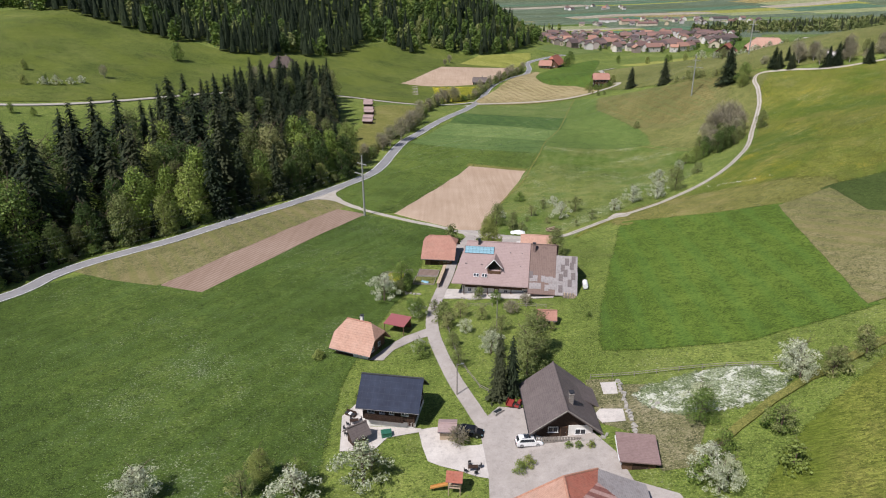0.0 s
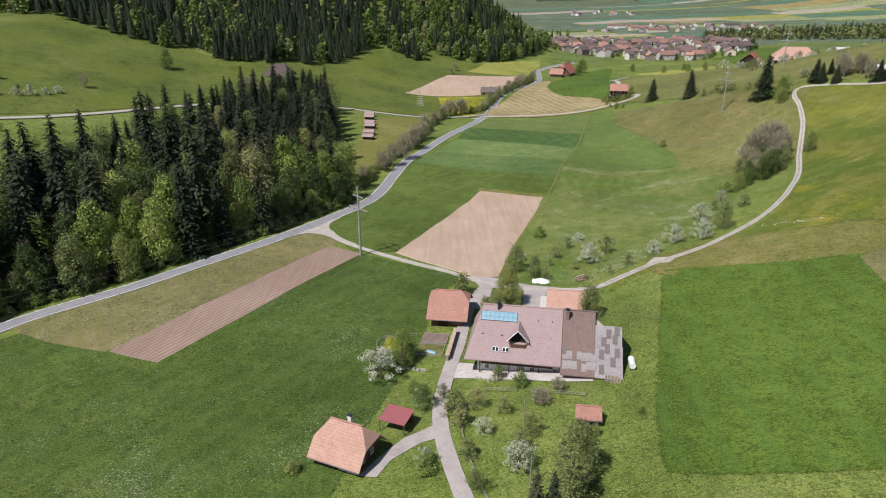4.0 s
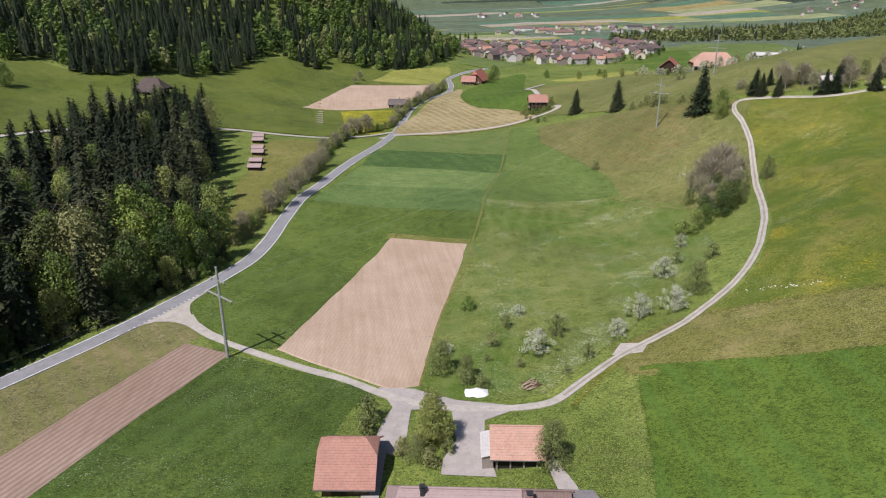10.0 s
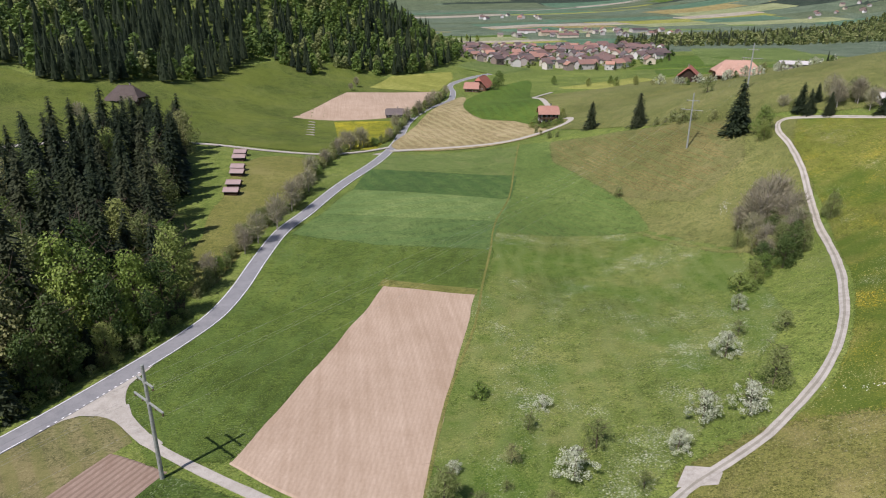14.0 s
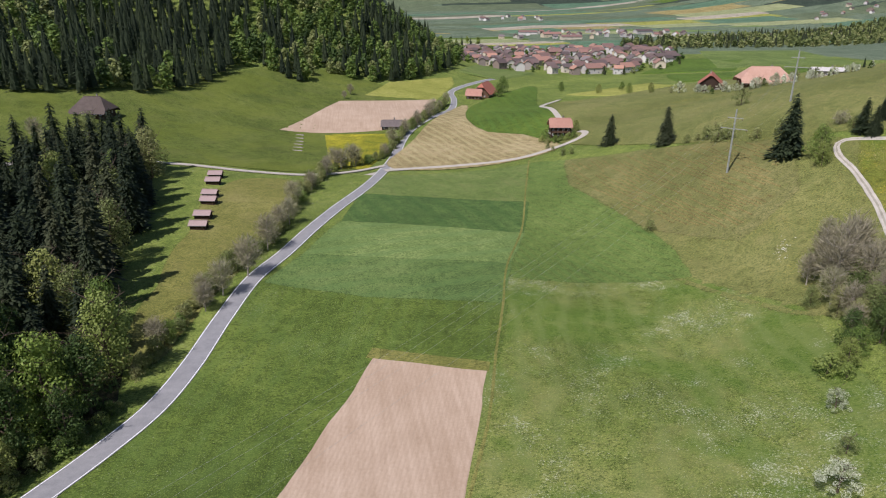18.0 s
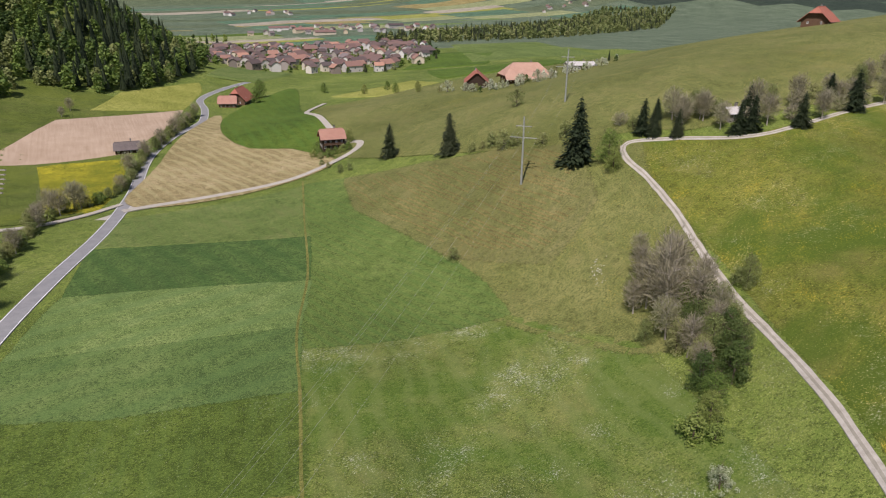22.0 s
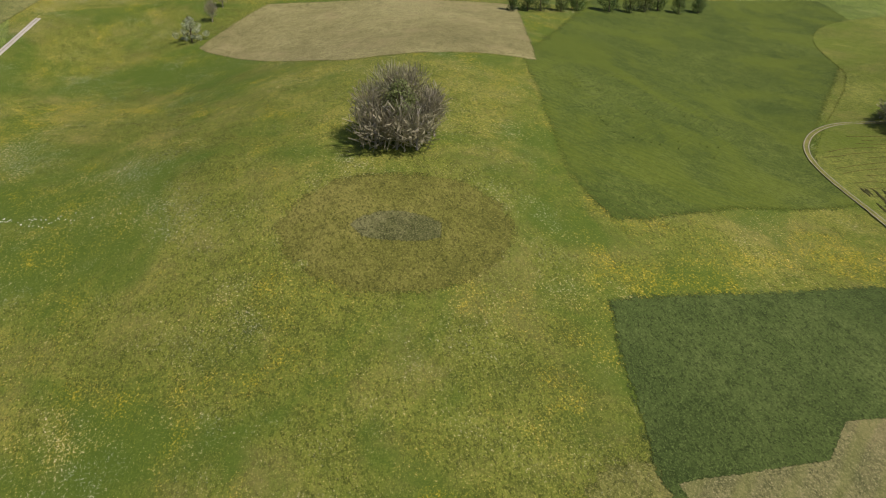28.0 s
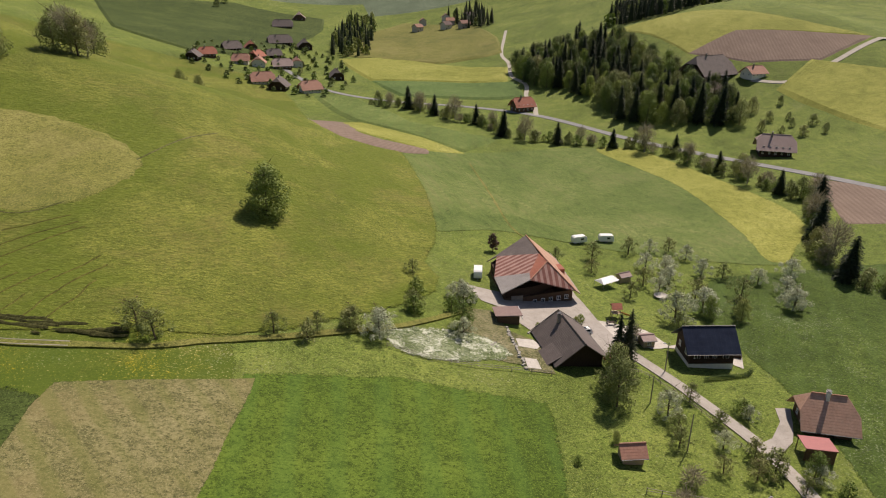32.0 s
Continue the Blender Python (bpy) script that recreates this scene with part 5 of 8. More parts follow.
# gabled dormer; its solid body is near-black for the shade inside
dm = part("dormer", slab([(-1.5, -6.2, 5.6), (1.5, -6.2, 5.6), (1.5, -6.2, 7.7), (0, -6.2, 9.4), (-1.5, -6.2, 7.7)], 0, 3.0, 0), M["dark"], farm, "small gabled dormer with white verges")
dm.matrix_basis = pose(-3.5, 0, 0)
for s in (-1, 1):
    part("dormer_roof", slab([(0, -7.3, 9.85), (s * 2.15, -7.3, 7.5), (s * 2.15, -5.0, 7.5), (0, -2.3, 9.85)], 0, 0, -0.16), M["tile_mauve"], dm)
    part("verge", tube((0, -7.33, 9.82), (s * 2.2, -7.33, 7.42), 0.09, None, 5), M["white_paint"], dm, "white verge board")
    part("dormer_post", box(s * 1.5 - 0.09, s * 1.5 + 0.09, -7.1, -6.9, 5.9, 7.9), M["wood_brown"], dm)
part("dormer_rail", box(-1.6, 1.6, -7.2, -7.08, 5.95, 6.75), M["wood_brown"], dm)
add_chimney(farm, -8.0, -0.6, 9.5, 12.3, 0.55, M["dark_metal"])
add_chimney(farm, 6.2, -1.5, 9.5, 12.3, 0.7, M["tile_shed"])
for i in range(7):
    add_window(farm, facing("f", -9.6 + i * 2.3, 3.4, 17, 14.4), 1.0, 1.1, M["white_paint"], 1, M["green_paint"])
for i in (0, 1, 3, 4, 6):
    add_window(farm, pose(-9.6 + i * 2.3, -7.36, 1.3), 0.95, 1.1)
add_door(farm, pose(-2.7, -7.36, 0.0), 1.1, 2.05)
add_door(farm, pose(8.5, -7.0, 0.0), 3.2, 3.0, M["wood_brown"])
add_door(farm, pose(13, -7.0, 0.0), 2.4, 2.6, M["wood_pale"])
add_balcony(farm, pose(-3.5, -7.2, 2.55), 14.5, 1.1)
for x in (-11, -5, 1, 5.2):
    part("post", box(x - 0.1, x + 0.1, -8.4, -8.2, -1.5, 4.9), M["wood_brown"], farm)

# barns and small buildings round the farmhouse
barn = house("barn", "small barn with an old orange tiled half-hipped roof", pose(-0.6, 179.3, 0.2, 0, 0, -8), 7.6, 11.5, 3.1, 4.0, M["wood_brown"], M["tile_orange"], 1.1, (0.25, 0.35), category="barn")
add_door(barn, facing("f", -1.0, 0.0, 7.6, 11.5), 2.6, 2.5)
for u in (1.8, 2.9):
    add_window(barn, facing("f", u, 1.5, 7.6, 11.5), 0.7, 0.7, M["wood_grey"], 0)
shed = house("open_shed", "open-fronted shed with an orange tiled roof", pose(27.2, 178.2, 2.0, 0, 0, -9), 7.2, 7.4, 3.0, 2.7, M["wood_brown"], M["tile_pink"], 0.9, (0, 0), category="shed")
# flat dark panel on the closed wall stands for the unlit inside
part("opening", box(-3.2, 3.2, -3.76, -3.70, 0.1, 2.6), M["dark"], shed, "dark panel for the shade in the open shed front")
for x in (-3.3, -1.1, 1.1, 3.3):
    part("post", box(x - 0.12, x + 0.12, -4.0, -3.78, -1.0, 2.9), M["wood_grey"], shed)
lean = thing("lean_to", pose(22.4, 178.5, 2.0, 0, 0, -9), "narrow lean-to with a whitish sheet roof", "shed")
part("wall", box(-0.9, 0.9, -3.2, 3.0, -1.0, 2.2), M["wood_grey"], lean)
part("roof_slope", slab([(-1.2, -3.5, 2.3), (1.0, -3.5, 2.9), (1.0, 3.3, 2.9), (-1.2, 3.3, 2.3)], 0, 0, -0.12), M["sheet_light"], lean)

# chalet with solar roof
chalet = house("chalet", "dark timber chalet with an all-over solar roof", pose(-9.3, 102.0, 0.6, 0, 0, -10), 9.6, 7.6, 4.6, 3.3, M["wood_dark"], M["solar"], 1.0, (0, 0), 0.9, ridge=M["dark_metal"])
for u, w in ((-3.2, 1.3), (-1.2, 0.9), (0.6, 0.9), (3.0, 1.3)):
    add_window(chalet, facing("f", u, 2.9, 9.6, 7.6), w, 1.2)
    add_window(chalet, facing("b", u, 2.9, 9.6, 7.6), w, 1.2)
for u in (-1.8, 1.8):
    add_window(chalet, facing("r", u, 2.9, 9.6, 7.6), 1.0, 1.2)
    add_window(chalet, facing("l", u, 2.9, 9.6, 7.6), 1.0, 1.2)
add_door(chalet, facing("f", 4.1, 0.0, 9.6, 7.6), 1.0, 2.05)
add_balcony(chalet, facing("f", -0.6, 1.55, 9.6, 7.6), 7.0, 1.0, M["wood_dark"])
add_balcony(chalet, facing("b", 0.0, 1.9, 9.6, 7.6), 8.0, 1.0, M["wood_dark"])

# brown-roofed dwelling with white ground floor
brown = house("dwelling_house", "house with a low brown gable roof and white ground floor", pose(20.3, 97.6, 3.0, 0, 0, 90), 12.6, 9.4, 2.6, 3.6, M["wood_dark"], M["tile_brown"], 1.4, (0, 0), 0.0, ridge=M["tile_brown"])
part("plinth", box(-6.4, -6.3, -4.7, -0.6, -1.5, 2.4), M["white"], brown, "white rendered wall")
part("verge", joined(tube((-7.72, -6.1, 1.75), (-7.72, 0, 6.25), 0.1, None, 5), tube((-7.72, 6.1, 1.75), (-7.72, 0, 6.25), 0.1, None, 5)), M["wood_grey"], brown)
add_window(brown, pose(-6.42, -2.6, 1.2, 0, 0, -90), 1.8, 1.1)
add_window(brown, pose(-6.32, 2.0, 1.6, 0, 0, -90), 1.7, 1.1)
add_door(brown, pose(-6.32, 0.2, 0.0, 0, 0, -90), 1.0)
for u in (-4.0, -1.4, 1.4, 4.0):
    add_window(brown, facing("b", u, 1.4, 12.6, 9.4), 1.1, 1.1)
    add_window(brown, facing("f", u, 1.4, 12.6, 9.4), 1.1, 1.1)
add_balcony(brown, pose(-6.3, 1.2, 0.1, 0, 0, -90), 7.6, 1.5, M["wood_grey"])
stairs = joined(*[box(-7.2 - 0.0, -6.4, -3.0 - i * 0.3, -2.7 - i * 0.3, -1.6, 0.0 - i * 0.18) for i in range(7)])
part("steps", stairs, M["concrete"], brown, "concrete outside steps")
add_chimney(brown, -4.0, -1.2, 4.6, 7.0, 0.7, M["wood_grey"])
part("annexe", slab([(1.0, -4.7, -1.5), (1.0, -7.6, -1.5), (1.0, -7.6, 0.9), (1.0, -4.7, 2.2)], 4.6, 0, 0), M["wood_brown"], brown, "boarded annexe on the gable side")
part("annexe_roof", slab([(0.4, -4.2, 3.0), (0.4, -8.2, 0.85), (6.2, -8.2, 0.85), (6.2, -4.2, 3.0)], 0, 0, -0.2), M["tile_brown"], brown)

# cottage, carport, sheds
cottage = house("cottage", "cottage with a steep hipped orange tile roof", pose(-18.4, 127.0, 0.0, 0, 0, -24), 8.0, 7.4, 2.7, 4.1, M["wood_brown"], M["tile_pink"], 1.1, (0.5, 0.5), 0.0, ridge=M["clay"])
part("plinth", box(0.4, 4.05, -3.75, -3.7, -1.0, 2.5), M["white"], cottage, "white plastered wall")
# shade of the open storage, put on as a dark panel
part("opening", box(-3.4, 0.2, -3.76, -3.70, 0.0, 2.3), M["dark"], cottage, "dark panel for the shade of the storage under the eaves")
add_chimney(cottage, 0.4, 0.6, 5.2, 7.5, 0.6, M["white"])
for u in (-1.6, 1.2):
    add_window(cottage, facing("r", u, 1.4, 8.0, 7.4), 0.9, 1.0)
add_window(cottage, pose(2.3, -3.76, 1.4), 0.9, 1.0)
add_door(cottage, facing("b", 0.5, 0.0, 8.0, 7.4))
carport = thing("carport", pose(-10.6, 134.6, 0.2, 0, 0, -22), "open carport with a red sheet metal roof", "carport")
part("roof", slab([(-2.6, -2.2, 2.5), (2.6, -2.2, 2.5), (2.6, 2.2, 3.0), (-2.6, 2.2, 3.0)], 0, 0, -0.14), M["red_metal"], carport)
part("back_wall", box(-2.4, 2.4, 1.9, 2.05, -1, 2.8), M["wood_brown"], carport)
for x in (-2.4, 2.4):
    for y in (-2.0, 1.9):
        part("post", box(x - 0.07, x + 0.07, y - 0.07, y + 0.07, -1.0, 2.5), M["wood_brown"], carport)
hut = house("garden_hut", "small hut with a red tiled roof and pale wall", pose(23.4, 132.3, 3.1, 0, 0, -7), 3.5, 2.7, 2.1, 1.2, M["wood_pale"], M["tile_orange"], 0.55, (0, 0), category="hut")
add_door(hut, facing("f", 0.7, 0, 3.5, 2.7), 0.8, 1.8)
add_window(hut, facing("f", -0.8, 1.2, 3.5, 2.7), 0.7, 0.7)
garage = thing("garage", pose(30.2, 83.6, 4.0, 0, 0, -8), "boarded shed with a shallow brown roof", "shed")
part("wall", box(-2.5, 2.5, -2.4, 2.6, -1.5, 2.4), M["wood_brown"], garage)
part("roof_slope", slab([(-3.1, -3.0, 2.35), (3.1, -3.0, 2.35), (3.1, 3.2, 3.1), (-3.1, 3.2, 3.1)], 0, 0, -0.22), M["tile_shed"], garage)
part("verge", box(-3.16, -3.06, -3.0, 3.2, 2.2, 2.5), M["white_paint"], garage, "white verge board")
add_door(garage, pose(0.2, -2.4, 0.0), 2.4, 2.1, M["wood_dark"])
for u in (-1.5, 1.5):
    add_window(garage, pose(-2.5, u, 1.3, 0, 0, -90), 0.8, 0.8)

# the big barn by the yard, its roof in five coverings
big = thing("great_barn", pose(16, 62, 2.0), "great old barn with patched brown, red and grey roof", "barn")


def at(x, y, z=None):
    """A place on the barn; without a height it lies on the eastern roof plane."""
    return (x - 16, y - 62, (12.5 - 0.43 * (x - 16) if z is None else z) - 2.0)


def sheet(*ring):
    return slab(ring, 0, 0, -0.25)


ridge_s, ridge_n, knee = at(15.5, 52, 12.5), at(16, 70.5, 12.5), at(21.8, 75)
fold, side, low, notch = at(16.3, 65), at(24.9, 56.2), at(28.3, 66), at(21, 71.8)
hip_w, eave_n, eave_s, corner = at(9.3, 73.8, 5.4), at(7.4, 72.6, 3.8), at(5.4, 49.5, 3.8), at(27.6, 56.4)
part("roof_slope", sheet(ridge_s, fold, side, corner), M["tile_brown"], big, "dark brown tiled slope")
part("roof_slope", sheet(fold, side, low, notch), M["tile_striped"], big, "red roof slope with pale bands")
part("roof_slope", sheet(notch, low, at(29.0, 75.2), knee), M["sheet_grey"], big, "grey fibre sheet slope")
part("roof_slope", sheet(fold, ridge_n, knee, notch), M["tile_red"], big, "plain red tiled strip")
part("roof_hip", sheet(ridge_n, knee, hip_w), M["tile_striped_hip"], big, "red banded half hip")
part("roof_slope", sheet(ridge_s, ridge_n, hip_w, eave_n, eave_s), M["tile_pink"], big, "orange tiled western slope")
part("wall", slab([at(7.2, 52.2, 0), at(26.6, 55.8, 0), at(27.8, 73.6, 0), at(21, 73.2, 0), at(9.2, 71.8, 0)], 0, 0, 4.6), M["wood_brown"], big)
part("wall", slab([at(14, 53.6, 4.6), at(26.4, 56, 4.6), at(27.6, 73.2, 4.6), at(20.6, 72.6, 4.6), at(14, 70.2, 4.6)], 0, 0, 2.2), M["wood_dark"], big, "dark boarded upper storey")
part("gable", slab([at(7.2, 52.3, 4.4), at(26.4, 56.0, 6.8), at(15.5, 52.6, 12.1)], 0, 0.3, 0), M["wood_dark"], big, "dark boarded gable")
part("ridge_cap", tube(ridge_s, ridge_n, 0.2), M["clay"], big)
for end in (knee, hip_w):
    part("hip_cap", tube(ridge_n, end, 0.16), M["clay"], big)
part("verge_board", tube(hip_w, eave_n, 0.12), M["wood_pale"], big)
part("gutter", tube(eave_s, eave_n, 0.1, None, 6), M["steel"], big)
part("dormer", slab([at(9.0, 62, 5.2), at(9.0, 65.4, 5.2), at(9.0, 65.4, 7.6), at(9.0, 62, 7.6)], 2.6, 0, 0), M["tile_red"], big, "small tiled dormer")
for i in range(5):
    x = 11.0 + i * 2.2
    win = add_window(big, pose(*at(x, 72.05 + 0.14 * (x - 9), 3.2), 0, 0, 180), 1.0, 1.1)
    add_window(big, pose(*at(x, 72.05 + 0.14 * (x - 9), 1.9 - 0.2), 0, 0, 180), 0.8, 0.6, M["wood_grey"], 0)
add_door(big, pose(*at(24.5, 73.55, 2.6), 0, 0, 180), 3.0, 2.6, M["wood_grey"])
pav = house("grill_hut", "little dark garden pavilion with a brown roof", pose(-15.2, 94.6, 0.4, 0, 0, 35), 2.6, 2.4, 1.9, 1.1, M["wood_dark"], M["tile_brown"], 0.6, (0, 0), category="hut")
add_door(pav, facing("f", 0, 0, 2.6, 2.4), 0.9, 1.7)
pink = house("bicycle_shed", "small pinkish wooden shed by the forecourt", pose(0.6, 94.8, 0.9, 0, 0, -3), 2.6, 3.0, 2.1, 0.5, M["wood_pale"], M["tile_mauve"], 0.35, (0, 0), category="shed")
add_window(pink, facing("b", 0, 1.2, 2.6, 3.0), 0.9, 0.8)

# the row of small field huts by the wood
hut0 = house("field_hut", "low open field hut with a pinkish roof beside the wood", pose(-44.6, 393, ground_at(-44.6, 393), 0, 0, -8), 5.4, 3.6, 2.0, 1.0, M["wood_dark"], M["tile_mauve"], 0.5, (0, 0), group="field huts beside the wood", category="hut")
add_door(hut0, facing("f", 0.9, 0, 5.4, 3.6), 2.0, 1.8)
for x, y, turn in ((-45.3, 403.6, -8), (-46.5, 420.5, -10), (-47.7, 429.6, -10), (-50, 448, -6), (-51, 458.8, -6)):
    copy_thing(hut0, pose(x, y, ground_at(x, y), 0, 0, turn))


def dwelling(name, label, x, y, turn, L, W, z_wall, rise, walls, roof, hips=(0.3, 0.3), over=1.6, rows=1, category="house", sink=0.0):
    h = house(name, label, pose(x, y, ground_at(x, y) - sink, 0, 0, turn), L, W, z_wall, rise, walls, roof, over, hips, 0.0, category=category)
    n = max(2, int(L / 2.6))
    for r in range(rows):
        for i in range(n):
            u = -L / 2 + (i + 0.5) * L / n
            add_window(h, facing("f", u, 1.4 + 2.5 * r, L, W), 0.95, 1.15)
            add_window(h, facing("b", u, 1.4 + 2.5 * r, L, W), 0.95, 1.15)
    for side in "lr":
        for u in (-W / 4, W / 4):
            add_window(h, facing(side, u, 1.6, L, W), 0.95, 1.15)
    add_door(h, facing("f", 0.0, 0, L, W))
    add_chimney(h, L * 0.15, 0.8, z_wall + rise * 0.6, z_wall + rise + 0.9)
    return h


dwelling("farmhouse", "old dark farmhouse with a hipped roof on the western meadow", -127, 541, -12, 16, 12, 3.8, 6.0, M["wood_dark"], M["tile_old"], (0.8, 0.8), 2.0, 1, "farmhouse")
dwelling("hay_barn", "dark open barn beside the road", 33.5, 585, -6, 12, 7, 2.8, 3.0, M["wood_dark"], M["tile_brown"], (0.2, 0.2), 0.8, 1, "barn")
hs = dwelling("country_house", "dark timber house with a red roof by the side road", 123.5, 520, -8, 11, 9, 6.0, 3.6, M["wood_dark"], M["tile_orange"], (0.2, 0.2), 1.0, 2, sink=-0.9)
for y in (-4.6, 4.6):
    add_balcony(hs, pose(0, y, 2.5, 0, 0, 0 if y < 0 else 180), 9.5, 1.0, M["wood_brown"])
dwelling("roadside_farm", "big red-roofed farm at the bend of the road", 124, 742, 62, 22, 14, 4.5, 7.5, M["wood_brown"], M["tile_red"], (0.35, 0.35), 1.8, 2, "farmhouse")
dwelling("barn", "red tiled barn wing of the roadside farm", 112, 726, -20, 12, 9, 4.0, 4.2, M["wood_brown"], M["tile_orange"], (0.2, 0.2), 1.2, 1, "barn")
dwelling("terrace_farm", "wide farm with a bright orange hipped roof", 268, 562, -16, 27, 18, 3.8, 7.5, M["wood_brown"], M["tile_pink"], (0.75, 0.75), 2.2, 1, "farmhouse")
dwelling("barn", "dark red gabled barn behind the orange farm", 243, 580, 60, 22, 14, 5.0, 6.0, M["wood_dark"], M["tile_red"], (0.1, 0.1), 1.2, 1, "barn")
dwelling("machine_shed", "low shed with a pale sheet roof", 298, 545, -22, 17, 10, 3.4, 1.6, M["wood_grey"], M["sheet_light"], (0, 0), 0.8, 1, "shed")
dwelling("hill_farm", "red-roofed farmhouse high on the hillside", 372, 440, 20, 17, 13, 3.6, 6.0, M["wood_brown"], M["tile_red"], (0.4, 0.4), 1.8, 1, "farmhouse")
dwelling("field_barn", "little pale field barn among bare trees", 204, 352, -12, 6, 4.5, 2.2, 1.4, M["wood_grey"], M["sheet_light"], (0, 0), 0.6, 1, "barn")
dwelling("pasture_hut", "small hut under trees on the pasture", 200, 37, 30, 8.5, 6.5, 2.6, 2.6, M["wood_dark"], M["tile_mauve"], (0, 0), 1.0, 1, "hut")
# farms beyond the stream to the south and west
dwelling("country_house", "red-roofed house beside the southern road", -62, -188, 12, 12, 9, 4.2, 4.2, M["wood_brown"], M["tile_red"], (0.3, 0.3), 1.4, 2)
dwelling("country_house", "dark timber house by the stream", -146, -58, -28, 14, 11, 4.2, 5.0, M["wood_dark"], M["tile_mauve"], (0.4, 0.4), 1.8, 2)
dwelling("west_farm", "large farm with a brown roof above the wood", -176, -168, 20, 29, 18, 5.4, 9.0, M["wood_dark"], M["tile_brown"], (0.4, 0.4), 2.0, 2, "farmhouse")
dwelling("barn", "lower brown-roofed barn above the wood", -166, -150, 20, 15, 10, 3.5, 5.0, M["wood_dark"], M["tile_mauve"], (0.3, 0.3), 1.4, 1, "barn")
dwelling("country_house", "low house with an orange roof on the western hill", -200, -156, 12, 12, 9, 3.0, 3.4, M["white"], M["tile_orange"], (0.2, 0.2), 1.2, 1)
# ---- trees ----
def quads_from(c, u, v):
    """Small leaf quads about centres c, spanned by u and v."""
    n = len(c)
    verts = np.stack([c - u - v, c + u - v * 0.6, c + u + v, c - u * 0.6 + v], 1).reshape(-1, 3)
    faces = np.arange(4 * n).reshape(n, 4)
    return verts, faces


def unit(a):
    return a / np.maximum(np.linalg.norm(a, axis=1, keepdims=True), 1e-6)


def leaf_cloud(g, blobs, n, size, fill=0.25):
    """Leaf clumps over the skins of several blobs; each blob is x, y, z, radius, flatness."""
    blobs = np.array(blobs)
    pick = g.choice(len(blobs), n, p=blobs[:, 3] ** 2 / np.sum(blobs[:, 3] ** 2))
    d = unit(g.normal(size=(n, 3)))
    r = blobs[pick, 3] * np.where(g.random(n) < fill, g.random(n) ** 0.5, g.uniform(0.82, 1.1, n))
    c = blobs[pick, :3] + d * r[:, None] * np.stack([np.ones(n), np.ones(n), blobs[pick, 4]], 1)
    w = unit(d + np.array([0, 0, 0.3]) + 0.5 * g.normal(size=(n, 3)))
    u = unit(np.cross(w, g.normal(size=(n, 3))))
    v = np.cross(w, u)
    s = size * g.uniform(0.55, 1.25, n)[:, None]
    return quads_from(c, u * s, v * s * g.uniform(0.6, 1.0, n)[:, None])


def limbs(g, h, w, count, start=0.25, thick=0.28, sub=3, twist=0.25):
    """A tapered trunk with forking limbs."""
    bits = [tube((0, 0, -0.5), (0.15, 0.1, h * 0.5), thick, thick * 0.62, 7), tube((0.15, 0.1, h * 0.5), (0.0, 0.2, h * 0.86), thick * 0.62, thick * 0.16, 6)]
    for i in range(count):
        a = 2.4 * i + g.uniform(-0.4, 0.4)
        z = h * (start + (0.85 - start) * i / max(1, count - 1))
        r = w * g.uniform(0.5, 0.85) * (1.0 - 0.35 * i / count)
        p = Vector((0.1, 0.1, z))
        q = Vector((math.cos(a) * r, math.sin(a) * r, z + r * g.uniform(0.35, 0.9)))
        bits.append(tube(p, q, thick * 0.36, thick * 0.10, 5))
        for k in range(sub):
            f = g.uniform(0.4, 0.9)
            b = p.lerp(q, f)
            e = b + Vector((g.normal() * w * twist, g.normal() * w * twist, abs(g.normal()) * w * twist))
            bits.append(tube(b, e, thick * 0.12, thick * 0.03, 4))
    return joined(*bits)


def crown_blobs(g, h, w, low, count, flat=0.85, core=0.52, small=1.0):
    out = [(0, 0, h * (low + 1) / 2, w * core, (1 - low) * h / w * 0.85)]
    for i in range(count):
        a, u = 2.4 * i + g.uniform(-0.5, 0.5), (i + 0.5) / count
        z = h * (low + (0.97 - low) * u)
        k = math.sin(math.pi * min(1, 0.18 + 0.85 * u)) ** 0.8
        r = w * g.uniform(0.30, 0.68 + 0.25 * (small < 1)) * k
        out.append((math.cos(a) * r, math.sin(a) * r, z - 0.08 * h, w * small * g.uniform(0.2, 0.36), flat))
    return out


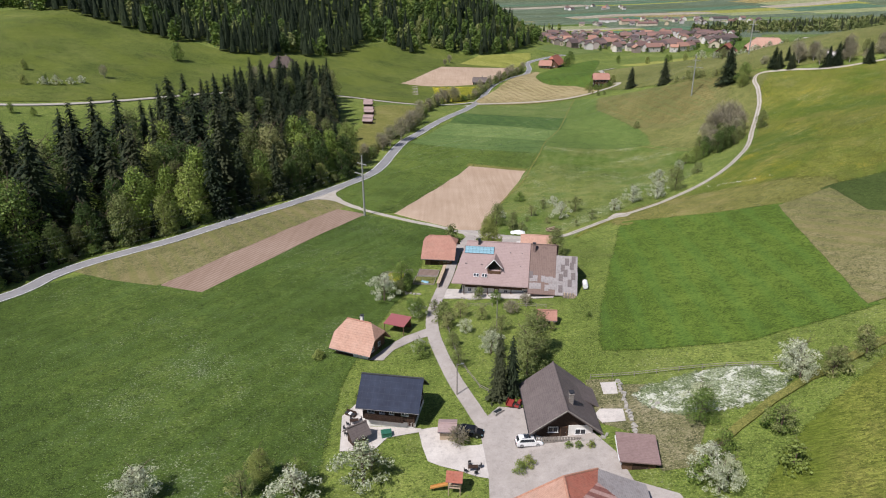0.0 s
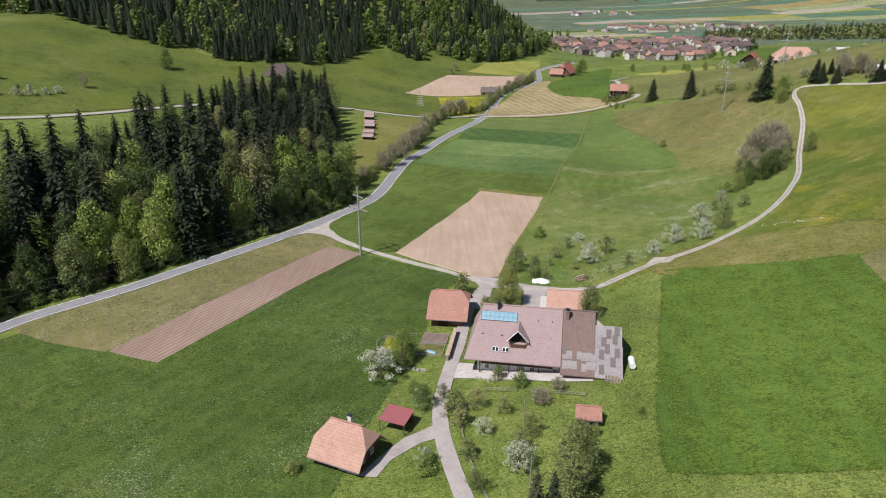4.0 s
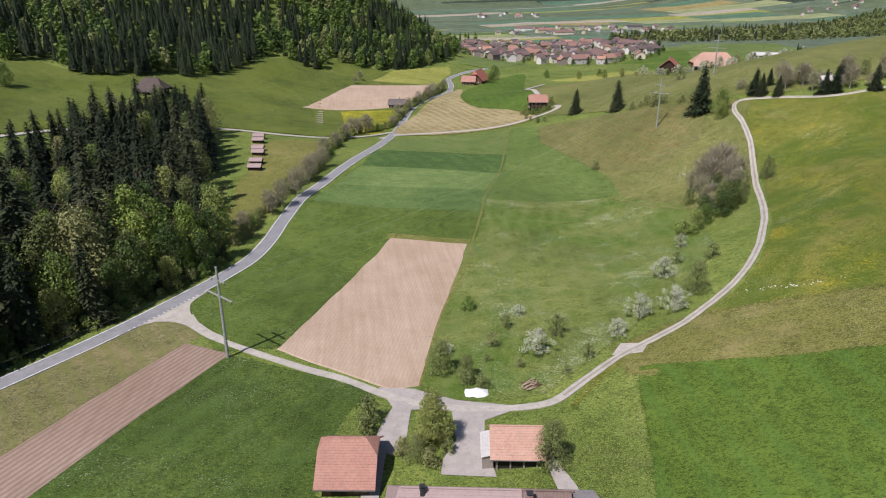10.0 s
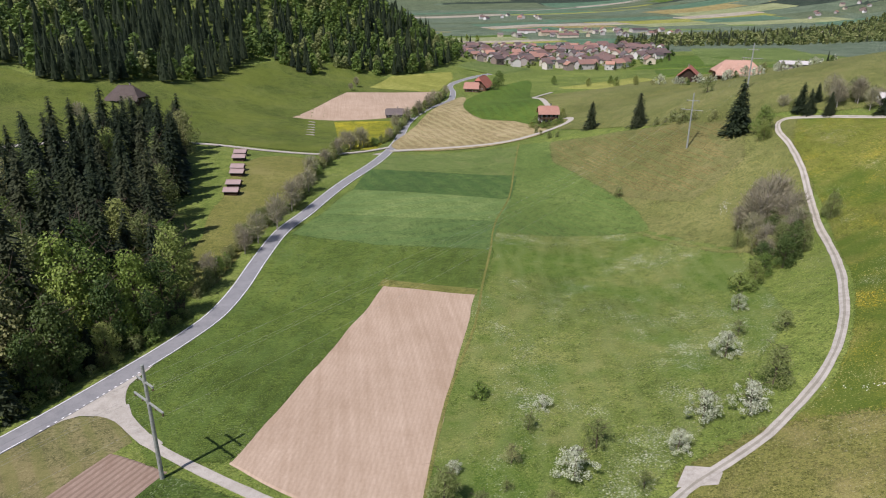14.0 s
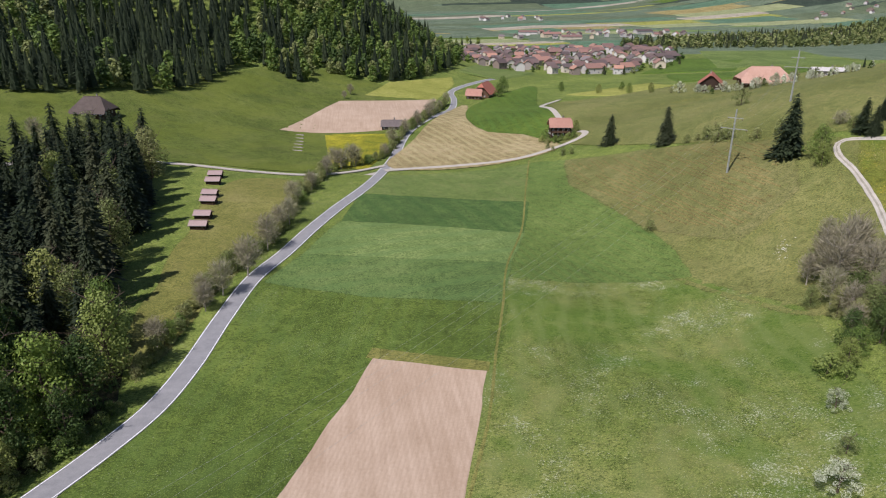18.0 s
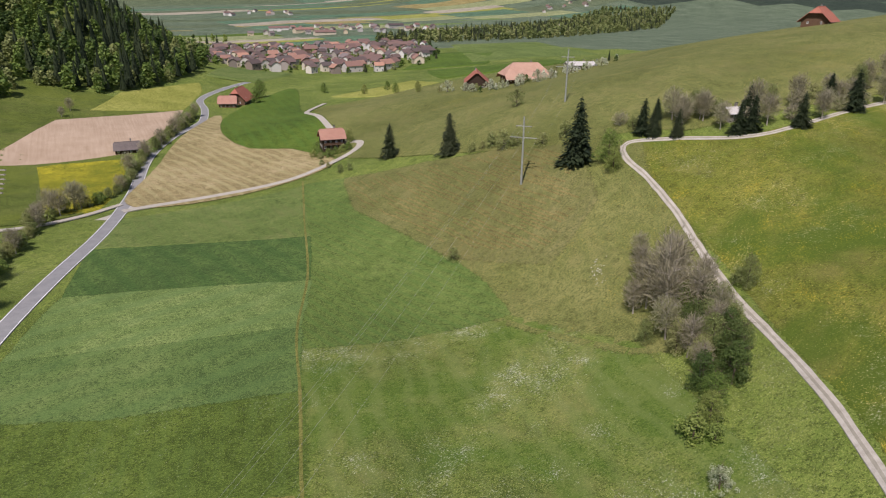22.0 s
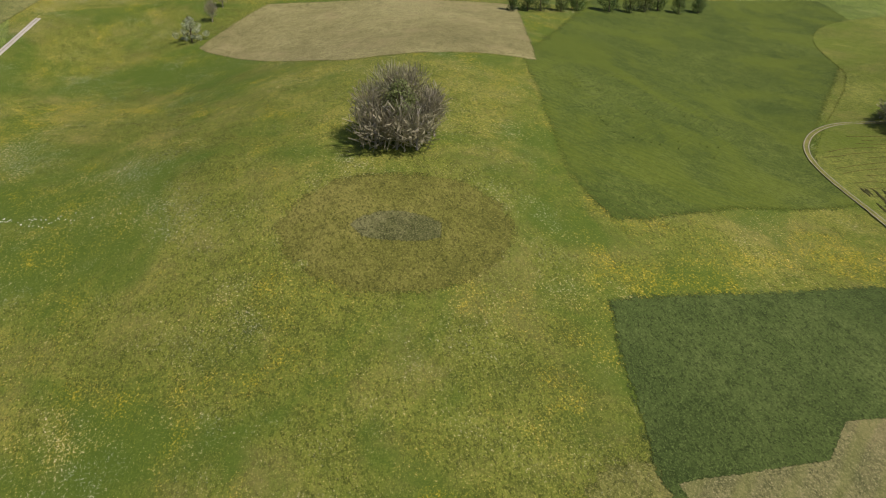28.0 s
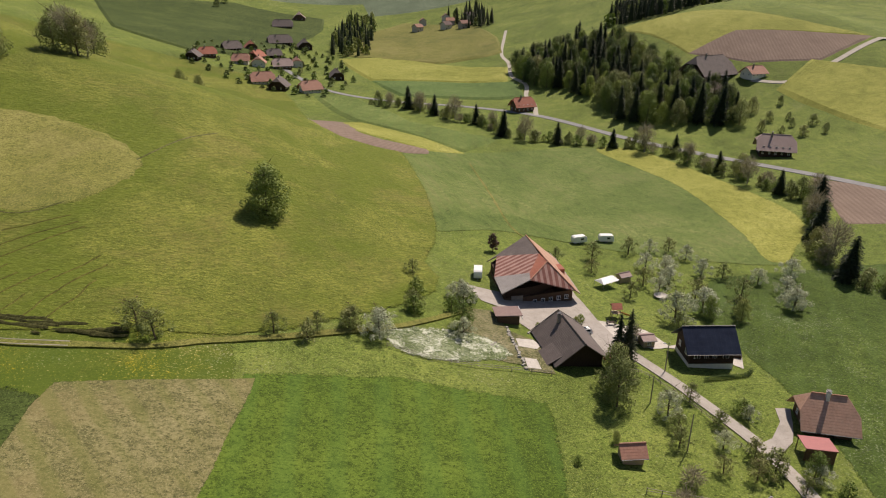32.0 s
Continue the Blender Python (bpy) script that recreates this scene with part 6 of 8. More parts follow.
def spruce_shape(g, h, w, whorls, per, droop=0.35, sprays=4, core=0.5):
    """Whorls of hanging boughs, each of several pointed sprays, round a dark inner cone that narrows to the top."""
    verts, faces = [], []
    ring = 7
    for k in range(ring):
        a = 2 * math.pi * k / ring
        r = w * core * g.uniform(0.8, 1.15)
        verts += [(math.cos(a) * r, math.sin(a) * r, h * 0.07), (math.cos(a) * 0.03 * w, math.sin(a) * 0.03 * w, h * 0.92)]
    faces += [(2 * k, 2 * k + 1, (2 * k + 3) % (2 * ring), (2 * k + 2) % (2 * ring)) for k in range(ring)]
    lobes = g.uniform(0, 6.28, 3)
    for i in range(whorls):
        t = min(max((i + g.uniform(-0.4, 0.4)) / (whorls - 1), 0.0), 1.0)
        z0 = h * (0.06 + 0.92 * t)
        reach = w * (1 - t) ** 0.6 * g.uniform(0.8, 1.12) + 0.05 * w
        n = max(4, int(per * (1 - 0.55 * t)))
        for k in range(n):
            a = 2 * math.pi * (k + g.uniform(-0.4, 0.4)) / n + i * 1.3
            r = reach * g.uniform(0.62, 1.12) * (1 + 0.14 * math.sin(2 * a + lobes[0] + 5 * t) + 0.1 * math.sin(3 * a + lobes[1]))
            d, side = np.array([math.cos(a), math.sin(a), 0.0]), np.array([-math.sin(a), math.cos(a), 0.0])
            drop = droop * r * g.uniform(0.5, 1.5)
            top = np.array([0, 0, z0 + g.uniform(-0.015, 0.015) * h])
            for q in range(sprays):
                f = (q + 0.9) / sprays
                c = top + d * r * (0.12 + 0.72 * f) - np.array([0, 0, drop * f * f]) + side * g.uniform(-0.16, 0.16) * r * (0.4 + f)
                out = unit((d + side * g.uniform(-0.75, 0.75) - np.array([0, 0, g.uniform(0.1, 0.7)]))[None])[0]
                ln = (0.13 * r + 0.016 * h) * g.uniform(0.75, 1.35)
                cross = unit((np.cross(out, np.array([0, 0, 1.0])) + np.array([0, 0, g.uniform(-0.3, 0.3)]))[None])[0] * ln * g.uniform(0.32, 0.5)
                m = len(verts)
                verts += [c - out * ln * 0.55, c + cross - np.array([0, 0, 0.12 * ln]), c + out * ln, c - cross - np.array([0, 0, 0.12 * ln])]
                faces += [(m, m + 1, m + 2, m + 3)]
    return np.array([tuple(v) for v in verts]), np.array(faces)


def twig_cloud(g, h, w, low, n, length=1.1):
    d = unit(g.normal(size=(n, 3)))
    r = g.uniform(0.35, 1.05, n)
    c = np.stack([d[:, 0] * w * r, d[:, 1] * w * r, h * (low + (1 - low) * 0.5) + d[:, 2] * h * (1 - low) * 0.5 * r], 1)
    u = unit(d + np.array([0, 0, 0.6]) + 0.5 * g.normal(size=(n, 3))) * length * g.uniform(0.4, 1.0, n)[:, None]
    v = unit(np.cross(u, g.normal(size=(n, 3)))) * 0.055
    return quads_from(c, u, v)


# every kind: height as built, maker of trunk and crown, materials, names and words
def make_tree(kind, seed):
    g = np.random.default_rng(seed)
    if kind == "spruce":
        trunk = tube((0, 0, -0.6), (0, 0, 19.5), 0.34, 0.03, 6)
        return trunk, spruce_shape(g, 20, 4.4, 36, 13, 0.4, 5), M["bark"], M["needle"], 20
    if kind == "spruce_wide":
        trunk = tube((0, 0, -0.6), (0, 0, 15.5), 0.4, 0.03, 6)
        return trunk, spruce_shape(g, 16, 5.2, 34, 16, 0.45, 6), M["bark"], M["needle"], 16
    if kind in ("decid", "beech", "olive", "dark"):
        mat = {"decid": "leaf", "beech": "leaf_bright", "olive": "leaf_olive", "dark": "leaf_dark"}[kind]
        w = {"decid": 6.0, "beech": 5.2, "olive": 5.8, "dark": 5.4}[kind]
        n = 4200
        return limbs(g, 12, w, 9), leaf_cloud(g, crown_blobs(g, 12, w, 0.14, 20, 0.85, 0.5, 1.0), n, 0.145), M["bark"], M[mat], 12
    if kind == "full":
        return limbs(g, 12, 5.0, 9, 0.12), leaf_cloud(g, crown_blobs(g, 12, 5.4, 0.02, 26, 0.95, 0.5, 1.0), 8000, 0.15, 0.2), M["bark"], M["leaf"], 12
    if kind == "blossom":
        return limbs(g, 6, 3.4, 9, 0.2, 0.2), leaf_cloud(g, crown_blobs(g, 6, 3.9, 0.2, 26, 0.8, 0.3, 0.68), 2400, 0.10, 0.5), M["bark"], M["blossom"], 6
    if kind == "fruit":
        return limbs(g, 6, 3.0, 10, 0.2, 0.2, 4), leaf_cloud(g, crown_blobs(g, 6, 3.8, 0.2, 24, 0.8, 0.3, 0.66), 1700, 0.10, 0.5), M["bark"], M["leaf_olive"], 6
    if kind == "bare":
        return limbs(g, 12, 4.0, 14, 0.18, 0.26, 6, 0.3), twig_cloud(g, 12, 3.8, 0.2, 900), M["bark_pale"], M["twig"], 12
    if kind == "bush":
        return limbs(g, 4, 2.0, 7, 0.05, 0.12, 3), leaf_cloud(g, crown_blobs(g, 4, 2.7, 0.0, 12), 850, 0.135), M["bark"], M["leaf"], 4
    if kind == "bush_olive":
        return limbs(g, 4, 2.0, 8, 0.05, 0.12, 4), leaf_cloud(g, crown_blobs(g, 4, 2.7, 0.0, 12), 750, 0.135), M["bark"], M["leaf_olive"], 4
    if kind == "bush_bare":
        return limbs(g, 4, 2.2, 10, 0.05, 0.12, 6, 0.3), twig_cloud(g, 4, 2.2, 0.05, 420, 0.6), M["bark_pale"], M["twig"], 4
    return limbs(g, 6, 2.6, 8, 0.25, 0.18), leaf_cloud(g, crown_blobs(g, 6, 2.5, 0.25, 11), 800, 0.2), M["bark"], M["purple"], 6


WORDS = {
    "spruce": ("spruce", "tall dark green spruce with drooping boughs", "tree"),
    "spruce_wide": ("spruce", "broad dark spruce standing free", "tree"),
    "decid": ("leafy_tree", "leafy green tree in fresh spring leaf", "tree"),
    "beech": ("beech_tree", "bright yellow-green beech in new leaf", "tree"),
    "olive": ("budding_tree", "olive-brown tree just coming into leaf", "tree"),
    "dark": ("broadleaf_tree", "dense dark green broadleaf tree", "tree"),
    "full": ("leafy_tree", "dense round green tree in full leaf", "tree"),
    "blossom": ("fruit_tree", "fruit tree covered in white blossom", "tree"),
    "fruit": ("fruit_tree", "fruit tree with thin young leaves", "tree"),
    "bare": ("bare_tree", "grey-brown tree still bare of leaves", "tree"),
    "bush": ("bush", "rounded green bush in the grass", "bush"),
    "bush_olive": ("bush", "loose olive-brown bush in young leaf", "bush"),
    "bush_bare": ("bush", "bare twiggy grey-brown bush", "bush"),
    "purple": ("ornamental_tree", "small purple-leaved ornamental tree", "tree"),
}
STOCK = {}
tree_rng = random.Random(11)


def plant(kind, x, y, h, group="", sink=0.0, wide=1.0):
    """Plant a tree of that height; every kind has three builds that its trees share."""
    which = (kind, tree_rng.randrange(3))
    m = pose(x, y, ground_at(x, y) - sink, tree_rng.uniform(-3, 3), tree_rng.uniform(-3, 3), tree_rng.uniform(0, 360))
    if which not in STOCK:
        trunk, crown, bark, leaf, tall = make_tree(kind, 100 * (1 + list(WORDS).index(kind)) + which[1])
        name, label, category = WORDS[kind]
        STOCK[which] = (mesh("trunk", trunk[0], trunk[1], bark), mesh("crown", crown[0], crown[1], leaf), tall)
    trunk, crown, tall = STOCK[which]
    name, label, category = WORDS[kind]
    s = h / tall
    root = thing(name, m @ Matrix.Diagonal((s * wide, s * wide, s, 1)), label, category, group)
    part("trunk", trunk, None, root)
    part("crown", crown, None, root)
    return root


def plant_all(kind, places, group="", spread_h=0.2):
    for x, y, h in places:
        plant(kind, x, y, h * tree_rng.uniform(1 - spread_h, 1 + spread_h), group)


# round the farms
plant_all("blossom", [(-48, 82, 7), (-13, 84, 7.5), (-15, 151, 7), (10, 121, 5), (61, 98, 6.5), (39, 74, 6)], "blossoming fruit trees round the farms")
plant_all("decid", [(-30, 86, 6.5), (-23, 83, 7), (-11, 157, 7), (-6, 140, 6), (42, 90, 7.5), (31.5, 178, 5), (24, 128, 3)], "leafy trees round the farms")
plant("full", 13.6, 184.2, 11.5, "", 0, 0.85)
plant_all("dark", [(-9.5, 157.5, 5.5), (-11, 154, 4.5)], "dark shrubs of the kitchen garden")
plant_all("olive", [(16.5, 111.5, 9.5), (18, 209, 7), (32, 174, 9.5), (10.5, 180, 5.5), (20, 116.5, 6)], "young-leaved trees round the farms")
plant_all("bush_olive", [(1, 134, 5), (2, 125, 3.5), (0, 138, 4.5), (2.5, 193, 5.5), (23, 202.5, 4.5), (8.3, 182, 4.5), (12.5, 178.2, 4), (16, 181, 3.5), (2, 189, 4), (67, 96, 5.5), (75, 102, 5), (9, 149, 3.5)], "olive bushes round the farms")
plant_all("bush", [(-5, 122, 3.5), (52, 85, 4.5), (43, 82, 4), (38, 77, 4.5), (50, 76, 4.5), (13, 146, 3), (33, 133, 2), (-8, 145, 4), (22, 88, 1.6), (24, 87.6, 1.5), (20.5, 88.3, 1.4), (-27, 123, 2.5), (12, 84, 2.2), (13.5, 85, 2)], "bushes round the farms")
plant_all("bush_bare", [(16, 139, 4), (2.5, 92, 4), (20, 143, 3)], "bare bushes round the farms")
for x, y, h in ((10.2, 104, 14), (12.6, 104.6, 13.2)):
    plant("spruce", x, y, h, "pair of spruces by the yard", 0, 0.8)
# the orchard below the track: place, crown width
for kind, places in (("blossom", [(96.4, 259.4, 5.2), (82, 239.7, 7.2), (67.1, 220.6, 7.2), (59, 213.7, 5.2), (40.3, 211.8, 7.4), (41, 233.9, 3.9), (20.9, 217, 3.4), (75.2, 219.3, 7.6)]),
                     ("fruit", [(36.5, 227.3, 4.6), (89.3, 247.4, 4.6), (46.5, 218.6, 6.7), (31.2, 218.1, 4.8), (49.8, 206.3, 4), (43.5, 201.5, 2.6), (28.8, 211.2, 2.5), (34.9, 206.8, 3)]),
                     ("bush_olive", [(97.8, 244.5, 6.2), (25.8, 200.8, 4.8), (77, 222.5, 5)]), ("bush", [(29.7, 240.9, 6), (19.8, 208.6, 4.2)]), ("olive", [(83.3, 225.6, 10.5), (23, 205.1, 7)])):
    for x, y, wide in places:
        plant(kind, x, y, wide * {"bush": 0.72, "bush_olive": 0.72, "olive": 0.85}.get(kind, 0.88), "orchard trees below the track")
# the copse beside the track
plant_all("bare", [(131, 305, 16), (136.5, 309, 13.5), (126, 301, 14), (137, 301, 10.5), (132, 297, 12), (141, 313, 10), (128, 308, 13), (122, 296, 10), (120, 288, 9), (126, 287, 10), (131, 291, 9), (117, 282, 8), (135, 318, 10), (125, 309, 9), (140, 324, 8)], "bare trees of the copse", 0.1)
plant_all("olive", [(120, 291, 9), (126, 290, 10), (134, 292, 8), (123, 285, 9), (131, 287, 7.5), (127, 281, 6.5), (119, 284, 7.5), (119, 299, 7), (129, 314, 7)], "leafy trees of the copse", 0.12)
plant_all("dark", [(117.8, 275.5, 9.5), (122, 279.5, 10), (127, 285, 9.5), (114, 279, 8.5), (124, 291, 10), (133, 295, 8.5)], "leafy trees of the copse", 0.12)
plant_all("decid", [(107.4, 271.2, 7.6), (111.5, 274, 7), (130, 300, 8)], "leafy trees of the copse", 0.12)
plant_all("bush", [(102.6, 270.5, 5.4), (104.5, 267.5, 4)], "green bushes below the copse", 0.1)
plant("olive", 143.8, 294.4, 8.6, "", 0, 0.9)
plant_all("bush_olive", [(145, 297, 4), (110.5, 370.2, 5.4), (155, 420, 5), (159, 409, 5), (163, 399, 5), (170, 395, 5), (150, 427, 4)], "bushes on the slope")
plant_all("spruce_wide", [(133, 470, 16), (146, 438, 17), (161, 377, 21), (182, 370, 12), (183, 365, 10), (186, 358, 9), (200, 342, 12), (197, 344, 10), (211, 333, 11), (232, 330, 12)], "free-standing spruces", 0.06)
plant_all("decid", [(165, 366, 12), (163, 361, 8), (132, 528, 6), (135, 735, 12)], "", 0.05)
plant_all("bare", [(191, 361, 11), (197, 358, 9), (196, 350, 10), (206, 341, 11), (219, 332, 10), (250, 329, 10), (259, 326, 10), (272, 320, 9), (291, 316, 9), (243, 328, 9), (235, 333, 8), (225, 335, 9)], "bare trees along the hill track")
plant_all("bush_bare", [(205, 346, 5), (213, 338, 5), (228, 333, 5), (238, 331, 5), (265, 324, 5), (280, 320, 5), (300, 313, 5)], "bare bushes along the hill track")
plant_all("bush_olive", [(118, 510, 4), (113, 507, 4), (126, 511, 4), (130, 514, 3.5), (134, 522, 4)], "garden bushes of the country house")
plant_all("bush", [(114, 511, 4.5), (117, 506.5, 4), (121, 508, 4.5), (124, 507, 3.5), (128, 509, 4)], "garden bushes of the country house")
plant_all("decid", [(198, 757, 9), (216, 710, 8), (237, 712, 8), (229, 678, 8), (231, 642, 8), (144, 761, 14), (134, 523, 7)], "round trees along the upper field", 0.12)
plant_all("blossom", [(224, 584, 7), (230, 572, 7), (228, 560, 6), (236, 552, 7), (240, 545, 6), (248, 538, 7), (256, 532, 7), (264, 530, 6), (275, 527, 7), (286, 524, 7), (296, 522, 6)], "fruit trees before the orange farm")
plant_all("fruit", [(222, 592, 6), (233, 563, 6), (243, 550, 7), (252, 541, 6), (270, 534, 7), (281, 531, 6), (188, 453, 8)], "fruit trees before the orange farm")
plant_all("bush_olive", [(155, 420, 5), (156, 414, 6), (153, 424, 4), (158, 411, 6), (111, 490, 3), (112, 476, 3.5), (116, 475, 3.5), (110, 496, 3)], "bushes on the slope")
# thicket behind the hill track
for i, q in enumerate(curve([(182, 372), (192, 360), (203, 350), (216, 342), (236, 336), (258, 331), (282, 324), (300, 319)], 3.6)):
    kind = ("bush_bare", "olive", "bare", "bush_olive", "bare", "bush_bare", "spruce_wide")[(i * 3) % 7]
    plant(kind, q.x + tree_rng.uniform(-2, 5), q.y + tree_rng.uniform(2, 9), {"olive": 8, "bare": 10, "spruce_wide": 10}.get(kind, 5) * tree_rng.uniform(0.75, 1.2), "thicket behind the hill track")
plant_all("olive", [(-173, -115, 8), (-178, -88, 6), (-192, -117, 7), (-160, -88, 7), (-186, -73, 6)], "trees on the bank above the stream")
plant_all("bush_olive", [(-173, -100, 5), (-189, -86, 5), (-174, -74, 5), (-168, -82, 4), (-183, -97, 5)], "bushes on the bank above the stream")
plant_all("decid", [(-195, 500, 14), (-239, 382, 6), (-232, 392, 6), (-219, 335, 6), (-209, 337, 5), (-252, 407, 7), (-150, 445, 5), (-144, 450, 5)], "single trees on the western meadow", 0.1)
plant_all("blossom", [(-231, 388, 5.5), (-226, 393, 6), (-221, 399, 5), (-218, 405, 5.5)], "row of small trees on the western meadow", 0.1)
plant_all("bare", [(-213, 424, 9), (-129, 483, 9), (-137, 492, 10), (8, 694, 9), (3, 677, 6)], "single trees on the western meadow", 0.1)
plant_all("bush", [(117, 524, 4.5), (112, 514, 4), (130, 526, 4.5)], "garden bushes of the country house")
# trees of the stream along the road
STREAM = curve([(-37, 300), (-34.3, 314), (-32.2, 328), (-29.8, 340), (-26.7, 352), (-21.8, 366), (-16.5, 382), (-13.8, 400), (-11, 425), (-5, 459), (3.4, 484), (16, 494), (30, 520), (40, 560), (56, 600), (70, 640), (84, 690)], 2.3)
for i, p in enumerate(STREAM):
    kind = ("bush_olive", "olive", "bush_olive", "bush", "olive", "bush_olive", "decid", "bush", "bush_olive", "bare", "bush_olive")[(i * 4) % 11]
    x, y = p.x - 1.2 + tree_rng.uniform(-2.2, 0.8), p.y + tree_rng.uniform(-1.2, 1.2)
    plant(kind, x, y, {"bare": 9, "bush": 3.6, "olive": 6, "decid": 5.5}.get(kind, 4.2) * tree_rng.uniform(0.7, 1.3), "trees of the roadside stream")
plant_all("bare", [(-27.5, 340, 11), (-22.5, 352, 12), (-30.5, 331, 9), (-19, 372, 12), (-14, 396, 10)], "tall bare trees of the roadside stream", 0.1)
plant_all("bare", [(0, 486, 10), (3, 483, 11), (8, 490, 12), (-3, 480, 9)], "bare trees by the road fork")
# eastern hill and pasture
for x, y, h, k in ((192, 206, 10, "bare"), (190, 200, 11, "olive"), (189, 195, 9, "bare"), (194, 201, 12, "bare"), (187, 202, 8, "bush_bare"), (191, 193, 9, "bare"), (186, 198, 7, "bush_bare"), (196, 197, 11, "bare"), (188, 206, 8, "bush_bare")):
    plant(k, x, y, 1.2 * h, "thicket in the hill meadow")
plant("blossom", 314, 247, 9)
plant_all("bare", [(330, 240, 8), (344, 236, 7)], "bare trees on the crest")
plant_all("dark", [(321, 124, 12), (327, 109, 13), (335, 88, 13), (337, 71, 12), (342, 50, 13), (341, 32, 12), (330, 98, 11), (338, 60, 11), (343, 20, 11), (324, 116, 10), (345, 41, 12)], "dark trees along the hilltop")
for x, y, h, k in ((207, 47, 10, "bare"), (203, 49, 7, "bush_bare"), (211, 44, 8, "bush_bare"), (192, 36, 16, "dark"), (189, 29, 15, "dark"), (195, 31, 17, "dark"), (202, 27, 19, "decid"), (209, 29, 18, "dark"), (214, 41, 7, "bush"), (196, 25, 14, "bare"), (212, 35, 12, "bare"), (195, 43, 6, "bush_bare")):
    plant(k, x, y, h, "trees round the pasture hut")
plant_all("olive", [(181, -26, 22), (172, -29, 14), (169, -31, 12), (157, -48, 13), (151, -52, 15), (210, -225, 32.5), (200, -245, 30.0), (150, -235, 12.5), (137, -225, 12.5), (218, -232, 26.2), (213, -215, 22.5)], "trees on the crest of the pasture", 0.05)
plant_all("bare", [(154, -55, 17), (149, -56, 14)], "trees on the crest of the pasture", 0.05)
plant("full", 84, 48, 14, "", 0, 1.25)
plant_all("fruit", [(100, 107, 7), (103, 105, 6)], "bare tree at the field path")
plant_all("fruit", [(81, 101, 4.5), (73, 98.5, 4.2), (66, 95.5, 5), (52, 84, 5), (49, 64, 5)], "fruit trees along the field path")
plant_all("blossom", [(61, 96, 6), (39, 78, 5.5), (43, 94, 5), (41, 76, 4)], "fruit trees along the field path")
plant("purple", 21, 39, 6)
plant_all("olive", [(19, 118, 9)], "")
plant_all("blossom", [(5, 131, 4), (-5, 124, 4), (-6, 141, 4)], "fruit trees along the lane")
plant_all("fruit", [(9, 137, 4), (4, 139, 5), (-2, 143, 4), (3, 117, 4), (11, 126, 4.5), (13, 130, 4)], "fruit trees along the lane")
plant_all("blossom", [(-23, 50, 5.5), (-26, 56, 6), (-40, 44, 5.5), (-18, 67, 5), (-24, 62, 6), (-50, 65, 5.5), (-62, 63, 6), (-49, 81, 5.5), (-23, 80, 7), (-32, 36, 5.5), (-53, 73, 5), (-29, 52, 6), (-37, 57, 5)], "blossoming trees of the southern orchard")
plant_all("fruit", [(-24, 37, 5.5), (-10, 41, 6), (3, 44, 6), (-16, 62, 5), (-26, 72, 5.5), (-42, 60, 5), (-39, 73, 5.5), (-12, 87, 5), (-32, 82, 5), (-38, 37, 5), (-8, 70, 5), (-5, 52, 4)], "young trees of the southern orchard")
# the stream trees to the south and west
SOUTH = curve([(30, -221), (4, -206), (-9, -180), (-26, -154), (-35, -125), (-54, -110), (-77, -100), (-100, -80), (-104, -58), (-111, -30), (-116, 0), (-100, 28), (-80, 55), (-82, 74), (-110, 84)], 2.9)
for i, p in enumerate(SOUTH):
    kind = ("bush_olive", "olive", "bush", "bare", "bush_olive", "bush_bare", "decid", "bush", "spruce_wide", "bush_olive")[i % 10]
    plant(kind, p.x + tree_rng.uniform(-3, 3), p.y + tree_rng.uniform(-3, 3), {"olive": 9, "bare": 12, "spruce_wide": 13}.get(kind, 5.5) * tree_rng.uniform(0.75, 1.25), "trees of the southern stream")


def scatter(ring, gap, seed, tries=9000):
    """Places in a ring, none nearer to another than the gap."""
    rnd = np.random.default_rng(seed)
    r = np.array(ring)
    lo, hi = r.min(0), r.max(0)
    p = lo + rnd.random((tries, 2)) * (hi - lo)
    p = p[inside(p[:, 0], p[:, 1], ring)]
    kept, cells = [], {}
    for x, y in p:
        key = (int(x // gap), int(y // gap))
        near = [q for i in (-1, 0, 1) for j in (-1, 0, 1) for q in cells.get((key[0] + i, key[1] + j), ())]
        if all((x - a) ** 2 + (y - b) ** 2 > gap * gap for a, b in near):
            cells.setdefault(key, []).append((x, y))
            kept.append((x, y))
    return kept


